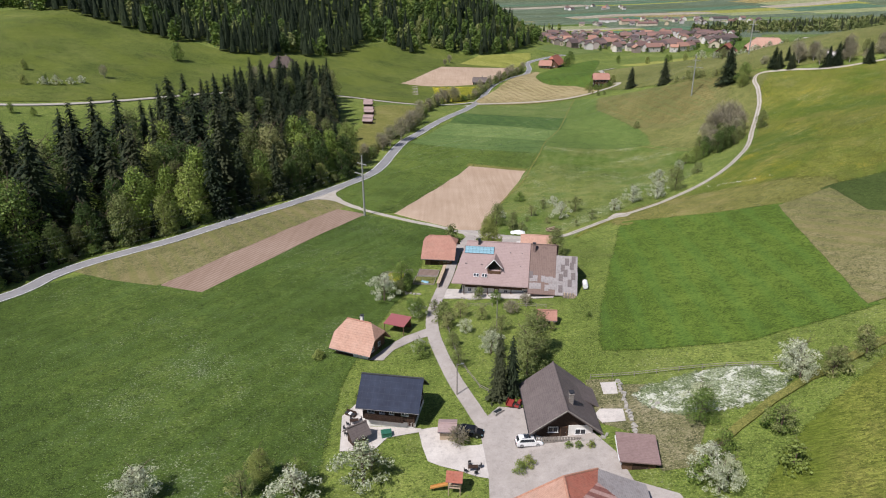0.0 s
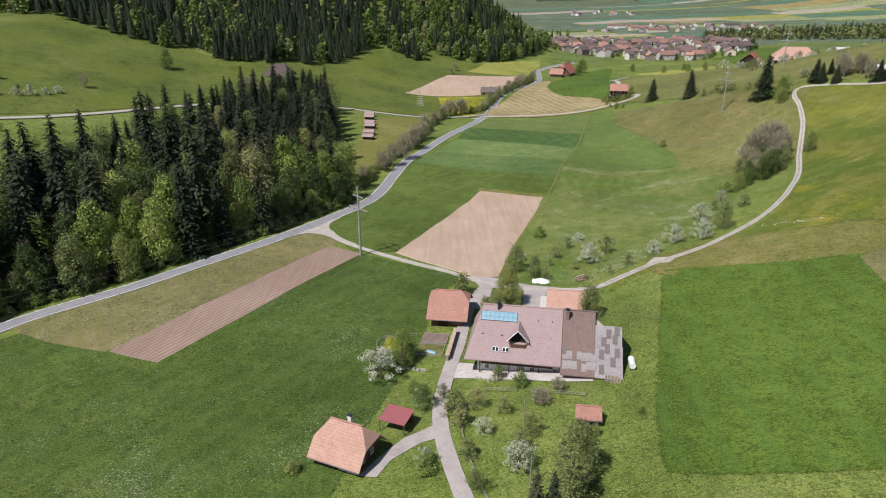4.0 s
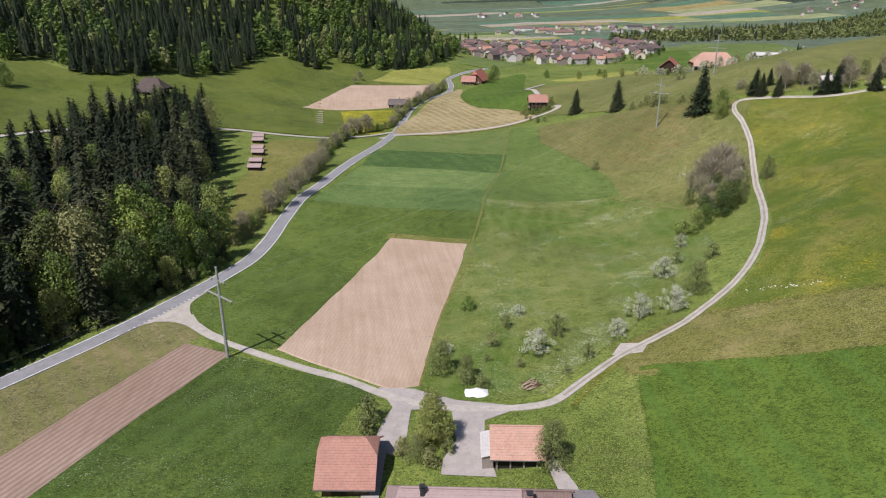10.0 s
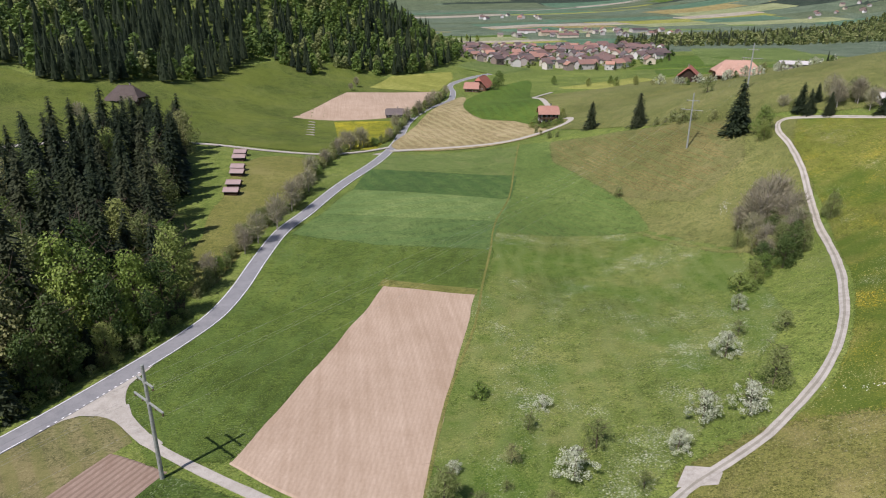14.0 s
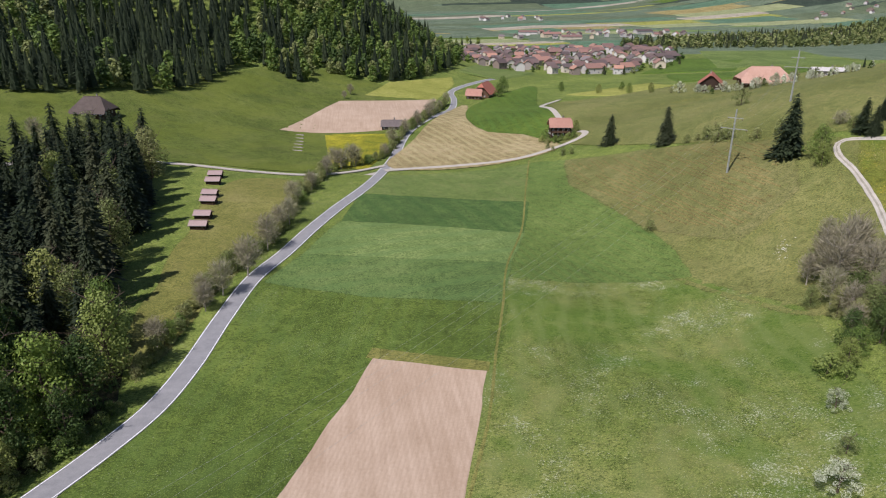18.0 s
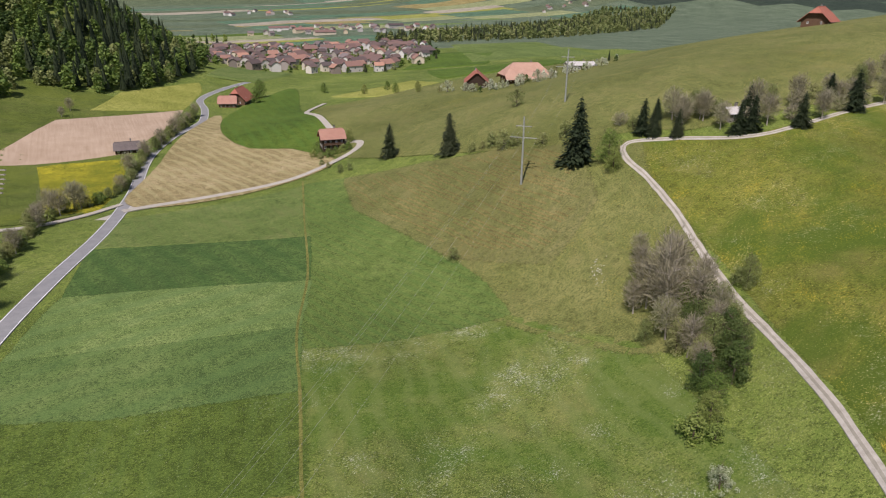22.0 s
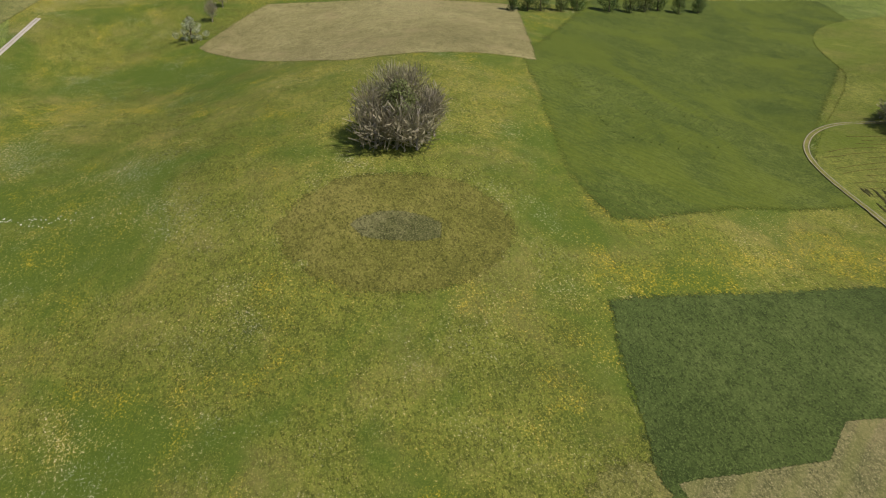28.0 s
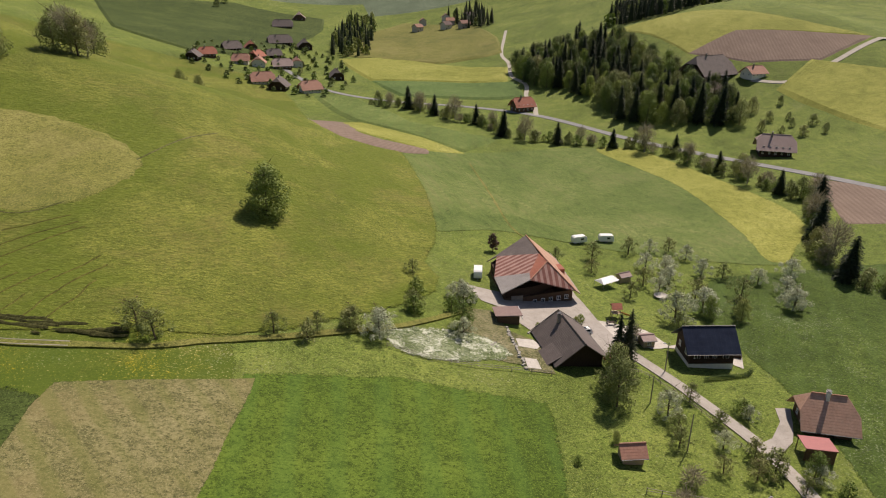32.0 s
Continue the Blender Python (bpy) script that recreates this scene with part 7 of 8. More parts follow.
WOOD = [(-150, 140), (-125.5, 161), (-119, 177.5), (-109, 191), (-101.5, 197), (-92.5, 205), (-82.5, 216.5), (-74.5, 227.5), (-68, 236), (-61.5, 245), (-55.8, 253.4), (-49, 265.3), (-43, 276.8), (-38.5, 289), (-42, 303), (-53, 322), (-60, 345), (-65, 372), (-64, 395), (-68, 425), (-76, 455), (-84, 474), (-108, 462), (-124, 420), (-134, 370), (-146, 310), (-156, 250), (-172, 200), (-178, 160)]
ROADLINE = np.array([tuple(q) for q in curve(MAIN_ROAD, 4.0)])
spots = scatter(WOOD, 7.2, 3, 14000)
for i, (x, y) in enumerate(spots[:400]):
    k = tree_rng.random()
    front = y < 215 + 0.62 * (x + 150) + 70 and y < 300
    if front:
        kind = "spruce" if k < 0.35 else "beech" if k < 0.53 else "dark" if k < 0.83 else "decid" if k < 0.93 else "olive"
    elif y < 330:
        kind = "spruce" if k < 0.58 else "beech" if k < 0.70 else "dark" if k < 0.82 else "decid" if k < 0.92 else "olive"
    else:
        kind = "spruce" if k < 0.86 else "decid" if k < 0.95 else "olive"
    # the margin along the road is low
    off = float(np.min(np.hypot(ROADLINE[:, 0] - x, ROADLINE[:, 1] - y)))
    if off < 8 and kind == "spruce":
        kind = "dark"
    tall = (38 if y < 290 else 29) if kind == "spruce" else 25 if front else 22
    plant(kind, x, y, tall * tree_rng.uniform(0.65, 1.12) * min(1.0, max(0.62, off / 12)), "trees of the roadside wood", 0, 1.0 if kind == "spruce" else 0.85)
# lower trees and bushes along the foot of the wood
for i, p in enumerate(curve(WOOD[1:13], 4.2)):
    plant(("dark", "beech", "spruce", "dark", "dark", "spruce", "decid")[i % 7], p.x - 2.6 + tree_rng.uniform(-1, 1), p.y + 1.6 + tree_rng.uniform(-1, 1), tree_rng.uniform(8, 13), "lower trees at the edge of the wood")
for i, (a, b) in enumerate(zip(WOOD[1:13], WOOD[2:14])):
    for k in range(5):
        u = (k + tree_rng.random()) / 5
        plant(("dark", "bush", "dark", "bush_olive")[(i + k) % 4], a[0] + (b[0] - a[0]) * u + 0.5, a[1] + (b[1] - a[1]) * u - 0.3, tree_rng.uniform(2.0, 4.2), "bushes at the foot of the wood", 0, 1.2)
WEST_WOOD = [(-103, -141), (-130, -120), (-158, -102), (-166, -125), (-160, -150), (-158, -200), (-160, -270), (-130, -320), (-92, -312), (-89, -244), (-112, -185)]
for x, y in scatter(WEST_WOOD, 6.8, 7)[:230]:
    k = tree_rng.random()
    kind = "spruce" if k < 0.36 else "dark" if k < 0.58 else "decid" if k < 0.78 else "olive" if k < 0.92 else "beech"
    plant(kind, x, y, (22 if kind == "spruce" else 17) * tree_rng.uniform(0.75, 1.15), "trees of the western wood")


def far_wood(name, label, ring, gap, seed, tall, share=0.6, light="leaf", tries=20000, leaves=70, girth=1.0, dark=None):
    """A distant wood: many small trees, joined, dark conifers and light broadleaves apart."""
    g = np.random.default_rng(seed)
    con, dec = [], []
    for _ in range(4):
        v, f = spruce_shape(g, 20, 4.9, 14, 9, 0.35, 2, 0.5)
        con.append((v / 20.0, f))
        dec.append(leaf_cloud(g, crown_blobs(g, 1.0, 0.36, 0.06, 16), leaves, 0.058 * (200.0 / leaves) ** 0.5))
    pts = np.array(scatter(ring, gap, seed, tries))
    z = land(pts[:, 0], pts[:, 1])
    patch = np.array([noise.noise(Vector((x * 0.012, y * 0.012, 5.0))) for x, y in pts])
    if dark:
        # a stretch where conifers stand close
        patch = patch - 0.55 * ((pts[:, 0] > dark[0]) & (pts[:, 0] < dark[1])) + 0.28 * (pts[:, 0] >= dark[1])
    sort = np.where(patch + g.normal(size=len(pts)) * 0.3 < share - 0.5, 0, g.choice((1, 1, 2, 3), len(pts)))
    classes = (("conifers", con, "needle", 1.0), ("light broadleaves", dec, light, 0.74), ("green broadleaves", dec, "leaf_dark", 0.7), ("budding trees", dec, "leaf_olive", 0.66))
    for k, (which, stock, mat, base) in enumerate(classes):
        mat = M[mat]
        verts, faces, n = [], [], 0
        chosen = sort == k
        for (x, y), h0 in zip(pts[chosen], z[chosen]):
            v, f = stock[g.integers(4)]
            s = tall * base * g.uniform(0.7, 1.15)
            a = g.uniform(0, 6.28)
            c, q = math.cos(a) * s * girth, math.sin(a) * s * girth
            verts.append(np.column_stack([v[:, 0] * c - v[:, 1] * q + x, v[:, 0] * q + v[:, 1] * c + y, v[:, 2] * s + h0]))
            faces.append(f + n)
            n += len(v)
        if verts:
            ob = new(name, mesh(name, np.concatenate(verts), np.concatenate(faces), mat))
            tagged(ob, label % which, "forest", kind="stuff")


far_wood("hill_forest", "dense hillside forest of %s", [(-330, 560), (-214, 552), (-196, 569), (-174, 549), (-148, 564), (-111, 600), (-85, 668), (-80, 694), (-57, 722), (-31, 690), (-22, 748), (1, 744), (38, 752), (80, 796), (118, 870), (138, 950), (110, 1060), (-60, 1100), (-330, 1100), (-520, 900), (-520, 640)], 7.6, 21, 24, 0.56, "leaf", leaves=300, girth=1.12, dark=(-178, -84))
far_wood("far_forest", "distant riverside forest of %s", [(470, 1210), (800, 1240), (1250, 1420), (1700, 1800), (1500, 1900), (1050, 1620), (700, 1500), (480, 1330)], 12, 23, 19, 0.14, "leaf_olive", girth=1.3)
far_wood("south_forest", "distant stand of %s on the southern hill", [(-150, -560), (-120, -560), (-110, -640), (-150, -660)], 9, 25, 20, 0.6)
far_wood("south_copse", "copse of %s on the southern slope", [(45, -450), (10, -455), (-25, -700), (5, -720), (38, -560)], 9, 27, 18, 0.45, leaves=150)
far_wood("ridge_forest", "far forest of %s on the ridge", [(250, -900), (700, -700), (1100, -500), (1200, -1000), (300, -1200)], 26, 29, 24, 0.7)

far_wood("west_hill_forest", "dark hillside forest of %s above the wood", [(-203, -378), (-215, -290), (-290, -325), (-330, -420), (-240, -440)], 7, 33, 22, 0.8)
far_wood("plain_hill_forest", "distant forest of %s on the far hills", [(1700, 2300), (2400, 2100), (3200, 2500), (3300, 3300), (2300, 3600), (1600, 3000)], 40, 35, 30, 0.8, leaves=50, girth=1.5)
far_wood("plain_grove", "distant grove of %s on the plain", [(150, 1420), (230, 1400), (260, 1460), (170, 1480)], 20, 37, 18, 0.6)

# ---- village and far farms ----
HOMES = []
far_window = mesh("window", *joined(box(-0.6, 0.6, -0.08, 0.0, -0.7, 0.7)), M["pane"])
for L, W, hw, rise in ((11, 8.5, 6.8, 3.2), (13, 10, 7.2, 4), (10, 8, 7, 3), (19, 12, 7, 4.4), (42, 17, 7, 3.5)):
    planes, _ = roof_planes(L, W, hw, rise, 0.7, (0.25, 0.25), 0.3)
    wall = slab([(-L / 2, -W / 2, -3), (-L / 2, W / 2, -3), (-L / 2, W / 2, hw), (-L / 2, W * 0.13, hw + rise * 0.72), (-L / 2, -W * 0.13, hw + rise * 0.72), (-L / 2, -W / 2, hw)], L, 0, 0)
    wins = [(x, s * W / 2, z, 0 if s < 0 else 180) for s in (-1, 1) for z in (1.7, 4.2) for x in (-L * 0.3, 0, L * 0.3)]
    HOMES.append((mesh("wall", *wall, M["wall_far"]), [mesh("roof_slope", *s, M["tile_far"]) for _, s in planes], wins))


def home(x, y, turn, which, group):
    walls, roofs, wins = HOMES[which]
    h = thing("village_house", pose(x, y, ground_at(x, y), 0, 0, turn), "village house with a tiled half-hipped roof", "house", group)
    part("wall", walls, None, h)
    for r in roofs:
        part("roof_slope", r, None, h)
    for x, y, z, spin in wins[::2]:
        o = part("window", far_window, None, h)
        o.matrix_basis = pose(x, y, z, 0, 0, spin)


vr = random.Random(4)
for ring, gap, seed, most, group in (
        ([(132, 940), (215, 905), (300, 880), (380, 940), (430, 1020), (500, 1180), (440, 1240), (210, 1300), (150, 1050)], 21, 41, 150, "houses of the village"),
        ([(300, 1560), (520, 1480), (760, 1560), (720, 1680), (420, 1720)], 34, 43, 32, "houses of the further village"),
        ([(1300, 1900), (1700, 2050), (1650, 2200), (1250, 2050)], 45, 47, 12, "far farmsteads"),
        ([(420, 2300), (620, 2250), (640, 2450), (440, 2480)], 45, 49, 11, "far farmsteads"),
        ([(-60, -600), (-110, -560), (-140, -620), (-80, -660)], 22, 51, 7, "farms on the southern hill")):
    for x, y in scatter(ring, gap, seed, 6000)[:most]:
        home(x, y, vr.choice((0, 15, 80, 95, 40)) + vr.uniform(-12, 12), vr.choices(range(5), (5, 4, 5, 3, 0.7))[0], group)
LOOKS = [("brown timber village house with a dark roof", "wood_dark", "tile_brown"), ("village house with an orange tiled roof", "white", "tile_orange"), ("village house with a mauve tiled roof", "wood_brown", "tile_mauve"), ("old village house with a red tiled roof", "wood_brown", "tile_red")]
for i, (x, y, turn, L, W, k) in enumerate(((95, -514, 10, 22, 14, 0), (70, -498, 95, 20, 13, 0), (135, -428, 20, 14, 11, 0), (120, -454, 100, 13, 10, 3), (150, -378, 15, 12, 9, 3), (158, -358, 80, 11, 9, 0), (123, -371, 0, 12, 9, 1), (109, -370, 90, 13, 10, 1), (90, -368, 10, 14, 10, 2), (78, -384, 95, 11, 9, 1), (103, -302, 10, 15, 11, 1), (91, -284, 80, 14, 12, 0), (69, -277, 20, 13, 10, 1), (47, -333, 95, 14, 10, 0), (94, -646, 0, 22, 14, 0), (74, -712, 90, 22, 14, 2), (112, -400, 60, 11, 9, 3), (98, -420, 10, 11, 9, 0), (-110, -1160, 10, 26, 15, 3), (-136, -933, 80, 22, 14, 0))):
    label, wall, tiles = LOOKS[k]
    h = dwelling("village_house", label, x, y, turn, L, W, 3.6, W * 0.45, M[wall], M[tiles], (0.4, 0.4), 1.5, 1)
plant_all("dark", [(175, -713, 14), (168, -745, 14)], "pair of round trees on the southern hill", 0.05)
far_wood("village_trees", "garden trees of %s between the village houses", [(140, 930), (230, 905), (320, 870), (420, 960), (520, 1190), (430, 1260), (200, 1310), (150, 1050)], 17, 53, 11, 0.05, girth=1.5)
far_wood("south_village_trees", "garden trees of %s in the southern village", [(60, -250), (30, -320), (40, -430), (85, -520), (165, -450), (165, -350), (120, -290), (90, -265)], 12, 55, 6.5, -2.0, leaves=110, girth=1.9)
far_wood("terrace_orchard", "orchard of %s round the orange farm", [(225, 545), (250, 530), (300, 520), (330, 540), (310, 575), (285, 545), (250, 548), (230, 575)], 9, 57, 7, 0.02, "blossom")

# fields of the far plain, many with distance haze mixed into their colour
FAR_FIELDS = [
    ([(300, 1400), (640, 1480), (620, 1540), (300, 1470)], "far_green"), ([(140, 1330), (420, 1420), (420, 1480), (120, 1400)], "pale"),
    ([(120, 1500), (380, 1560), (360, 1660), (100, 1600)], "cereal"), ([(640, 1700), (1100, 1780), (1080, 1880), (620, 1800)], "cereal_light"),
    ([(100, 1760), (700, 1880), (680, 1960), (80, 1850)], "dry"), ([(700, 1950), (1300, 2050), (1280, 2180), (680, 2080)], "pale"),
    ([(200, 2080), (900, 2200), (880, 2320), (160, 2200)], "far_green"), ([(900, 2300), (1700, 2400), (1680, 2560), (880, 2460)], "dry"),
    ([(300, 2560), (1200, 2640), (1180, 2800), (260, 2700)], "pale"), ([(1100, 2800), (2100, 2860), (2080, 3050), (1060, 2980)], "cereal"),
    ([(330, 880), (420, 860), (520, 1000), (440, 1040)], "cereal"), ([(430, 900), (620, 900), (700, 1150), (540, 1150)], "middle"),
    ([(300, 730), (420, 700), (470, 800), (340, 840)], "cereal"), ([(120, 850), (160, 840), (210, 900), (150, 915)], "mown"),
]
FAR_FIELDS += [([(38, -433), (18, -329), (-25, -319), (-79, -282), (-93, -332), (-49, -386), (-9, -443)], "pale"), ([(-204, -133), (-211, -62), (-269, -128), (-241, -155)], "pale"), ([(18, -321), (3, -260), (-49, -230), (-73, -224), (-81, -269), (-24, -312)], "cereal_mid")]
# first ring: cloud shade on the southern hill, laid down as a dark field
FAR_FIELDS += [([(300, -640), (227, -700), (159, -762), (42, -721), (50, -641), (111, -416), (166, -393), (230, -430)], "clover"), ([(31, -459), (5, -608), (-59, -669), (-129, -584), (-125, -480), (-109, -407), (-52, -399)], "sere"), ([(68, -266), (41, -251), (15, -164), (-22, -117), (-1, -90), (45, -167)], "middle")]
fr = random.Random(8)
y = 1340.0
while y < 3900:
    deep = fr.uniform(40, 90) * y / 1500
    x = 60 + fr.uniform(0, 150)
    while x < 0.75 * y:
        wide = fr.uniform(120, 420) * y / 1800
        if fr.random() < 0.8:
            lean = fr.uniform(-0.1, 0.25)
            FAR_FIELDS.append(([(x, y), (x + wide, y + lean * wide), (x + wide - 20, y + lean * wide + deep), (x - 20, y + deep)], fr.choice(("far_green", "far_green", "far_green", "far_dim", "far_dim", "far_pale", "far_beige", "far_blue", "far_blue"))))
        x += wide + fr.uniform(5, 30)
    y += deep + fr.uniform(6, 40)
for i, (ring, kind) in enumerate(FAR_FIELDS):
    drape("far_field", ring, M[kind], 0.9 + 0.02 * i, "far strip of farmland, from a set with haze and cloud shade in its colours", "field", 30, 3.0)


def hedge(points, wide, tall, label):
    """A clipped hedge along a line."""
    g = np.random.default_rng(77)
    line = curve(points, 0.5)
    x0, y0 = line[0].x, line[0].y
    base = ground_at(x0, y0)
    h = thing("hedge", pose(x0, y0, base), label, "hedge")
    blobs = [(q.x - x0, q.y - y0, ground_at(q.x, q.y) - base + tall * 0.5, wide * 0.5 * g.uniform(0.9, 1.15), tall / wide) for q in line]
    part("foliage", leaf_cloud(g, blobs, 90 * len(line), 0.07, 0.3), M["leaf_dark"], h)
    part("stems", joined(*[tube((b[0], b[1], b[2] - tall * 0.5 - 0.2), (b[0], b[1], b[2]), 0.03, None, 5) for b in blobs[::2]]), M["bark"], h)


hedge([(-4.5, 110.5), (-8, 110.2), (-12, 110.0), (-15, 109.6), (-17, 108)], 1.0, 1.1, "low clipped green hedge behind the chalet")
# ---- poles and lines ----
def power_pole(x, y, turn, tall, label):
    z = ground_at(x, y)
    p = thing("power_pole", pose(x, y, z, 0, 0, turn), label, "power pole", "poles of the power line")
    part("pole", tube((0, 0, -1.5), (0, 0, tall), 0.40, 0.26, 10), M["pole_grey"], p)
    for h, half in ((tall - 3.2, 2.6), (tall - 7.0, 4.6)):
        arm = part("crossarm", joined(box(-half, half, -0.14, 0.14, h, h + 0.26), box(-0.5, 0.5, -0.26, 0.26, h - 0.08, h + 0.02)), M["pole_grey"], p)
        for u in (-half + 0.2, half - 0.2) if half < 4 else (-half + 0.2, -half * 0.45, half * 0.45, half - 0.2):
            part("insulator", joined(tube((u, 0, h - 0.55), (u, 0, h), 0.07, None, 6), tube((u, 0, h - 0.5), (u, 0, h - 0.42), 0.14, None, 8), tube((u, 0, h - 0.3), (u, 0, h - 0.22), 0.14, None, 8)), M["insulator"], arm)
    return p


M["pole_grey"] = plain("grey_green_pole", (0.27, 0.28, 0.25), 0.8, 0, 0.3)
M["insulator"] = plain("brown_insulator", (0.10, 0.06, 0.045), 0.25)
POLES = [(-28, 222.5, 22.0), (145, 385.5, 23.0), (192, 424, 21.0)]
for x, y, tall in POLES:
    power_pole(x, y, -47, tall, "tall grey power pole with two crossarms")
POLES = [(-205, 55, 22.0)] + POLES
wire = thing("power_line", pose(0, 0, 0), "thin sagging wires of the power line", "wire", kind="structure")
for (x0, y0, h0), (x1, y1, h1) in zip(POLES, POLES[1:]):
    z0, z1 = ground_at(x0, y0) + h0, ground_at(x1, y1) + h1
    for drop, half in ((3.2, 2.4), (3.2, -2.4), (7.0, 4.4), (7.0, -4.4)):
        ox, oy = half * math.cos(radians(-47)), half * math.sin(radians(-47))
        bits = []
        last = None
        for i in range(13):
            t = i / 12
            p = Vector((x0 + (x1 - x0) * t + ox, y0 + (y1 - y0) * t + oy, z0 - drop - 0.5 + (z1 - z0) * t - 4.5 * 4 * t * (1 - t)))
            if last:
                bits.append(tube(last, p, 0.014, None, 4))
            last = p
        part("wire", joined(*bits), M["pole_grey"], wire)


def lane_pole(x, y, tall, label, lamp=False):
    p = thing("lane_pole", pose(x, y, ground_at(x, y)), label, "pole")
    part("pole", tube((0, 0, -0.8), (0, 0, tall), 0.13, 0.09, 7), M["wood_grey"], p)
    part("pole_cap", tube((0, 0, tall), (0, 0, tall + 0.12), 0.12, 0.02, 7), M["dark_metal"], p)
    if lamp:
        part("lamp_arm", tube((0, 0, tall - 0.3), (0.9, 0, tall), 0.04, None, 5), M["steel"], p)
        part("lamp_head", box(0.7, 1.3, -0.13, 0.13, tall - 0.05, tall + 0.1, 0.03), M["steel"], p)


lane_pole(2.5, 106.5, 7.0, "weathered lane pole with a small lamp", True)
lane_pole(12, 131, 7.5, "weathered wooden pole in the orchard")
lane_pole(11.5, 117, 6.0, "thin wooden pole beside the lane")

# ---- fences ----


def fence(points, label, gap=2.2, tall=1.1, rails=2, material=None, group=""):
    material = material or M["wood_grey"]
    line = curve(points, gap)
    x, y = line[0]
    f = thing("fence", pose(x, y, ground_at(x, y)), label, "fence", group)
    off = Vector((x, y, ground_at(x, y)))
    tops = []
    post = shared(("post", material.name, tall), lambda: mesh("post", *box(-0.06, 0.06, -0.06, 0.06, -0.4, tall, 0.012), material))
    for p in line:
        c = Vector((p.x, p.y, ground_at(p.x, p.y))) - off
        o = part("post", post, None, f)
        o.matrix_basis = Matrix.Translation(c)
        tops.append(c)
    for r in range(rails):
        h = tall * (0.88 - 0.42 * r)
        for a, b in zip(tops, tops[1:]):
            part("rail", tube(a + Vector((0, 0, h)), b + Vector((0, 0, h)), 0.045, None, 4), material, f)
    return f


fence([(15, 143), (20, 141.5), (24.5, 140)], "pale wooden rail fence below the farmhouse", 2.4)
fence([(6, 144.5), (12, 143.5)], "pale wooden rail fence below the farmhouse", 2.4)
fence([(28, 107.3), (36, 106.2), (44, 105.5), (52, 104), (60, 101)], "grey paddock fence behind the house", 3.0, 1.0)
fence([(1, 134.5), (1.8, 127), (3.6, 118), (6, 111), (8.5, 106.5), (16, 107)], "low wooden fence along the lane", 2.6, 0.9)
fence([(-16.5, 158), (-16.8, 167), (-8.5, 168.8)], "slender grey fence round the kitchen garden", 1.6, 1.1)

# ---- vehicles ----
def wheel(root, x, y, r=0.34):
    s = -1 if y < 0 else 1
    w = part("wheel", tube((x, y - s * 0.2, r), (x, y, r), r, None, 16), M["black"], root, "black tyre")
    part("rim", joined(tube((x, y - s * 0.02, r), (x, y + s * 0.012, r), r * 0.62, r * 0.5, 10)), M["steel"], w, "alloy rim")


def car(name, label, m, paint, L=4.5, roofrack=False):
    c = thing(name, m, label, "car")
    h = L / 2
    low = [(-h, 0.35), (-h + 0.02, 0.75), (-h + 0.2, 0.98), (h - 1.25, 1.0), (h - 0.2, 0.80), (h, 0.62), (h, 0.35), (h - 0.4, 0.26), (-h + 0.4, 0.26)]
    part("body", joined(slab([(x, -0.9, z) for x, z in low], 0, 1.8, 0), slab([(x * 0.985, -0.93, z) for x, z in low[:2] + low[5:]], 0, 1.86, 0)), paint, c)
    top = [(-h + 0.12, 0.95), (-h + 0.55, 1.5), (0.25, 1.6), (0.75, 1.5), (h - 1.1, 0.98)]
    verts = [(x, s * (0.86 - 0.2 * (z - 0.95) / 0.65), z) for s in (-1, 1) for x, z in top]
    n = len(top)
    faces = [tuple(range(n)), tuple(range(2 * n - 1, n - 1, -1))] + [(i, i + n, (i + 1) % n + n, (i + 1) % n) for i in range(n)]
    part("cabin", (verts, faces), paint, c)
    for s in (-1, 1):
        y = s * 0.80
        part("side_window", slab([(-h + 0.5, y + s * 0.045, 1.02), (h - 1.35, y + s * 0.045, 1.02), (0.6, y - s * 0.085, 1.45), (-h + 0.75, y - s * 0.085, 1.45)], 0, s * 0.02, 0), M["pane"], c)
        for x in (-h + 0.85, h - 0.9):
            wheel(c, x, s * 0.93)
        part("headlight", box(h - 0.12, h + 0.01, s * 0.72 - 0.14, s * 0.72 + 0.14, 0.6, 0.74, 0.02), M["skylight"], c)
        part("tail_light", box(-h - 0.01, -h + 0.08, s * 0.72 - 0.14, s * 0.72 + 0.14, 0.68, 0.9, 0.02), M["red_paint"], c)
        part("mirror", box(0.75, 0.95, s * 1.0 - 0.1, s * 1.0 + 0.1, 1.0, 1.14, 0.03), paint, c)
    part("windscreen", slab([(h - 1.12, -0.74, 1.02), (h - 1.12, 0.74, 1.02), (0.80, 0.62, 1.48), (0.80, -0.62, 1.48)], 0.03, 0, 0.03), M["pane"], c)
    part("rear_window", slab([(-h + 0.16, -0.7, 1.05), (-h + 0.16, 0.7, 1.05), (-h + 0.5, 0.62, 1.45), (-h + 0.5, -0.62, 1.45)], -0.03, 0, 0.03), M["pane"], c)
    part("bumper", joined(box(h - 0.06, h + 0.06, -0.82, 0.82, 0.3, 0.5, 0.03), box(-h - 0.06, -h + 0.06, -0.82, 0.82, 0.3, 0.5, 0.03)), M["black"], c)
    if roofrack:
        part("roof_window", box(-0.9, 0.2, -0.5, 0.5, 1.585, 1.62), M["pane"], c)
        for s in (-1, 1):
            part("roof_rail", tube((-1.3, s * 0.58, 1.63), (0.4, s * 0.58, 1.66), 0.025, None, 5), M["dark_metal"], c)
    return c


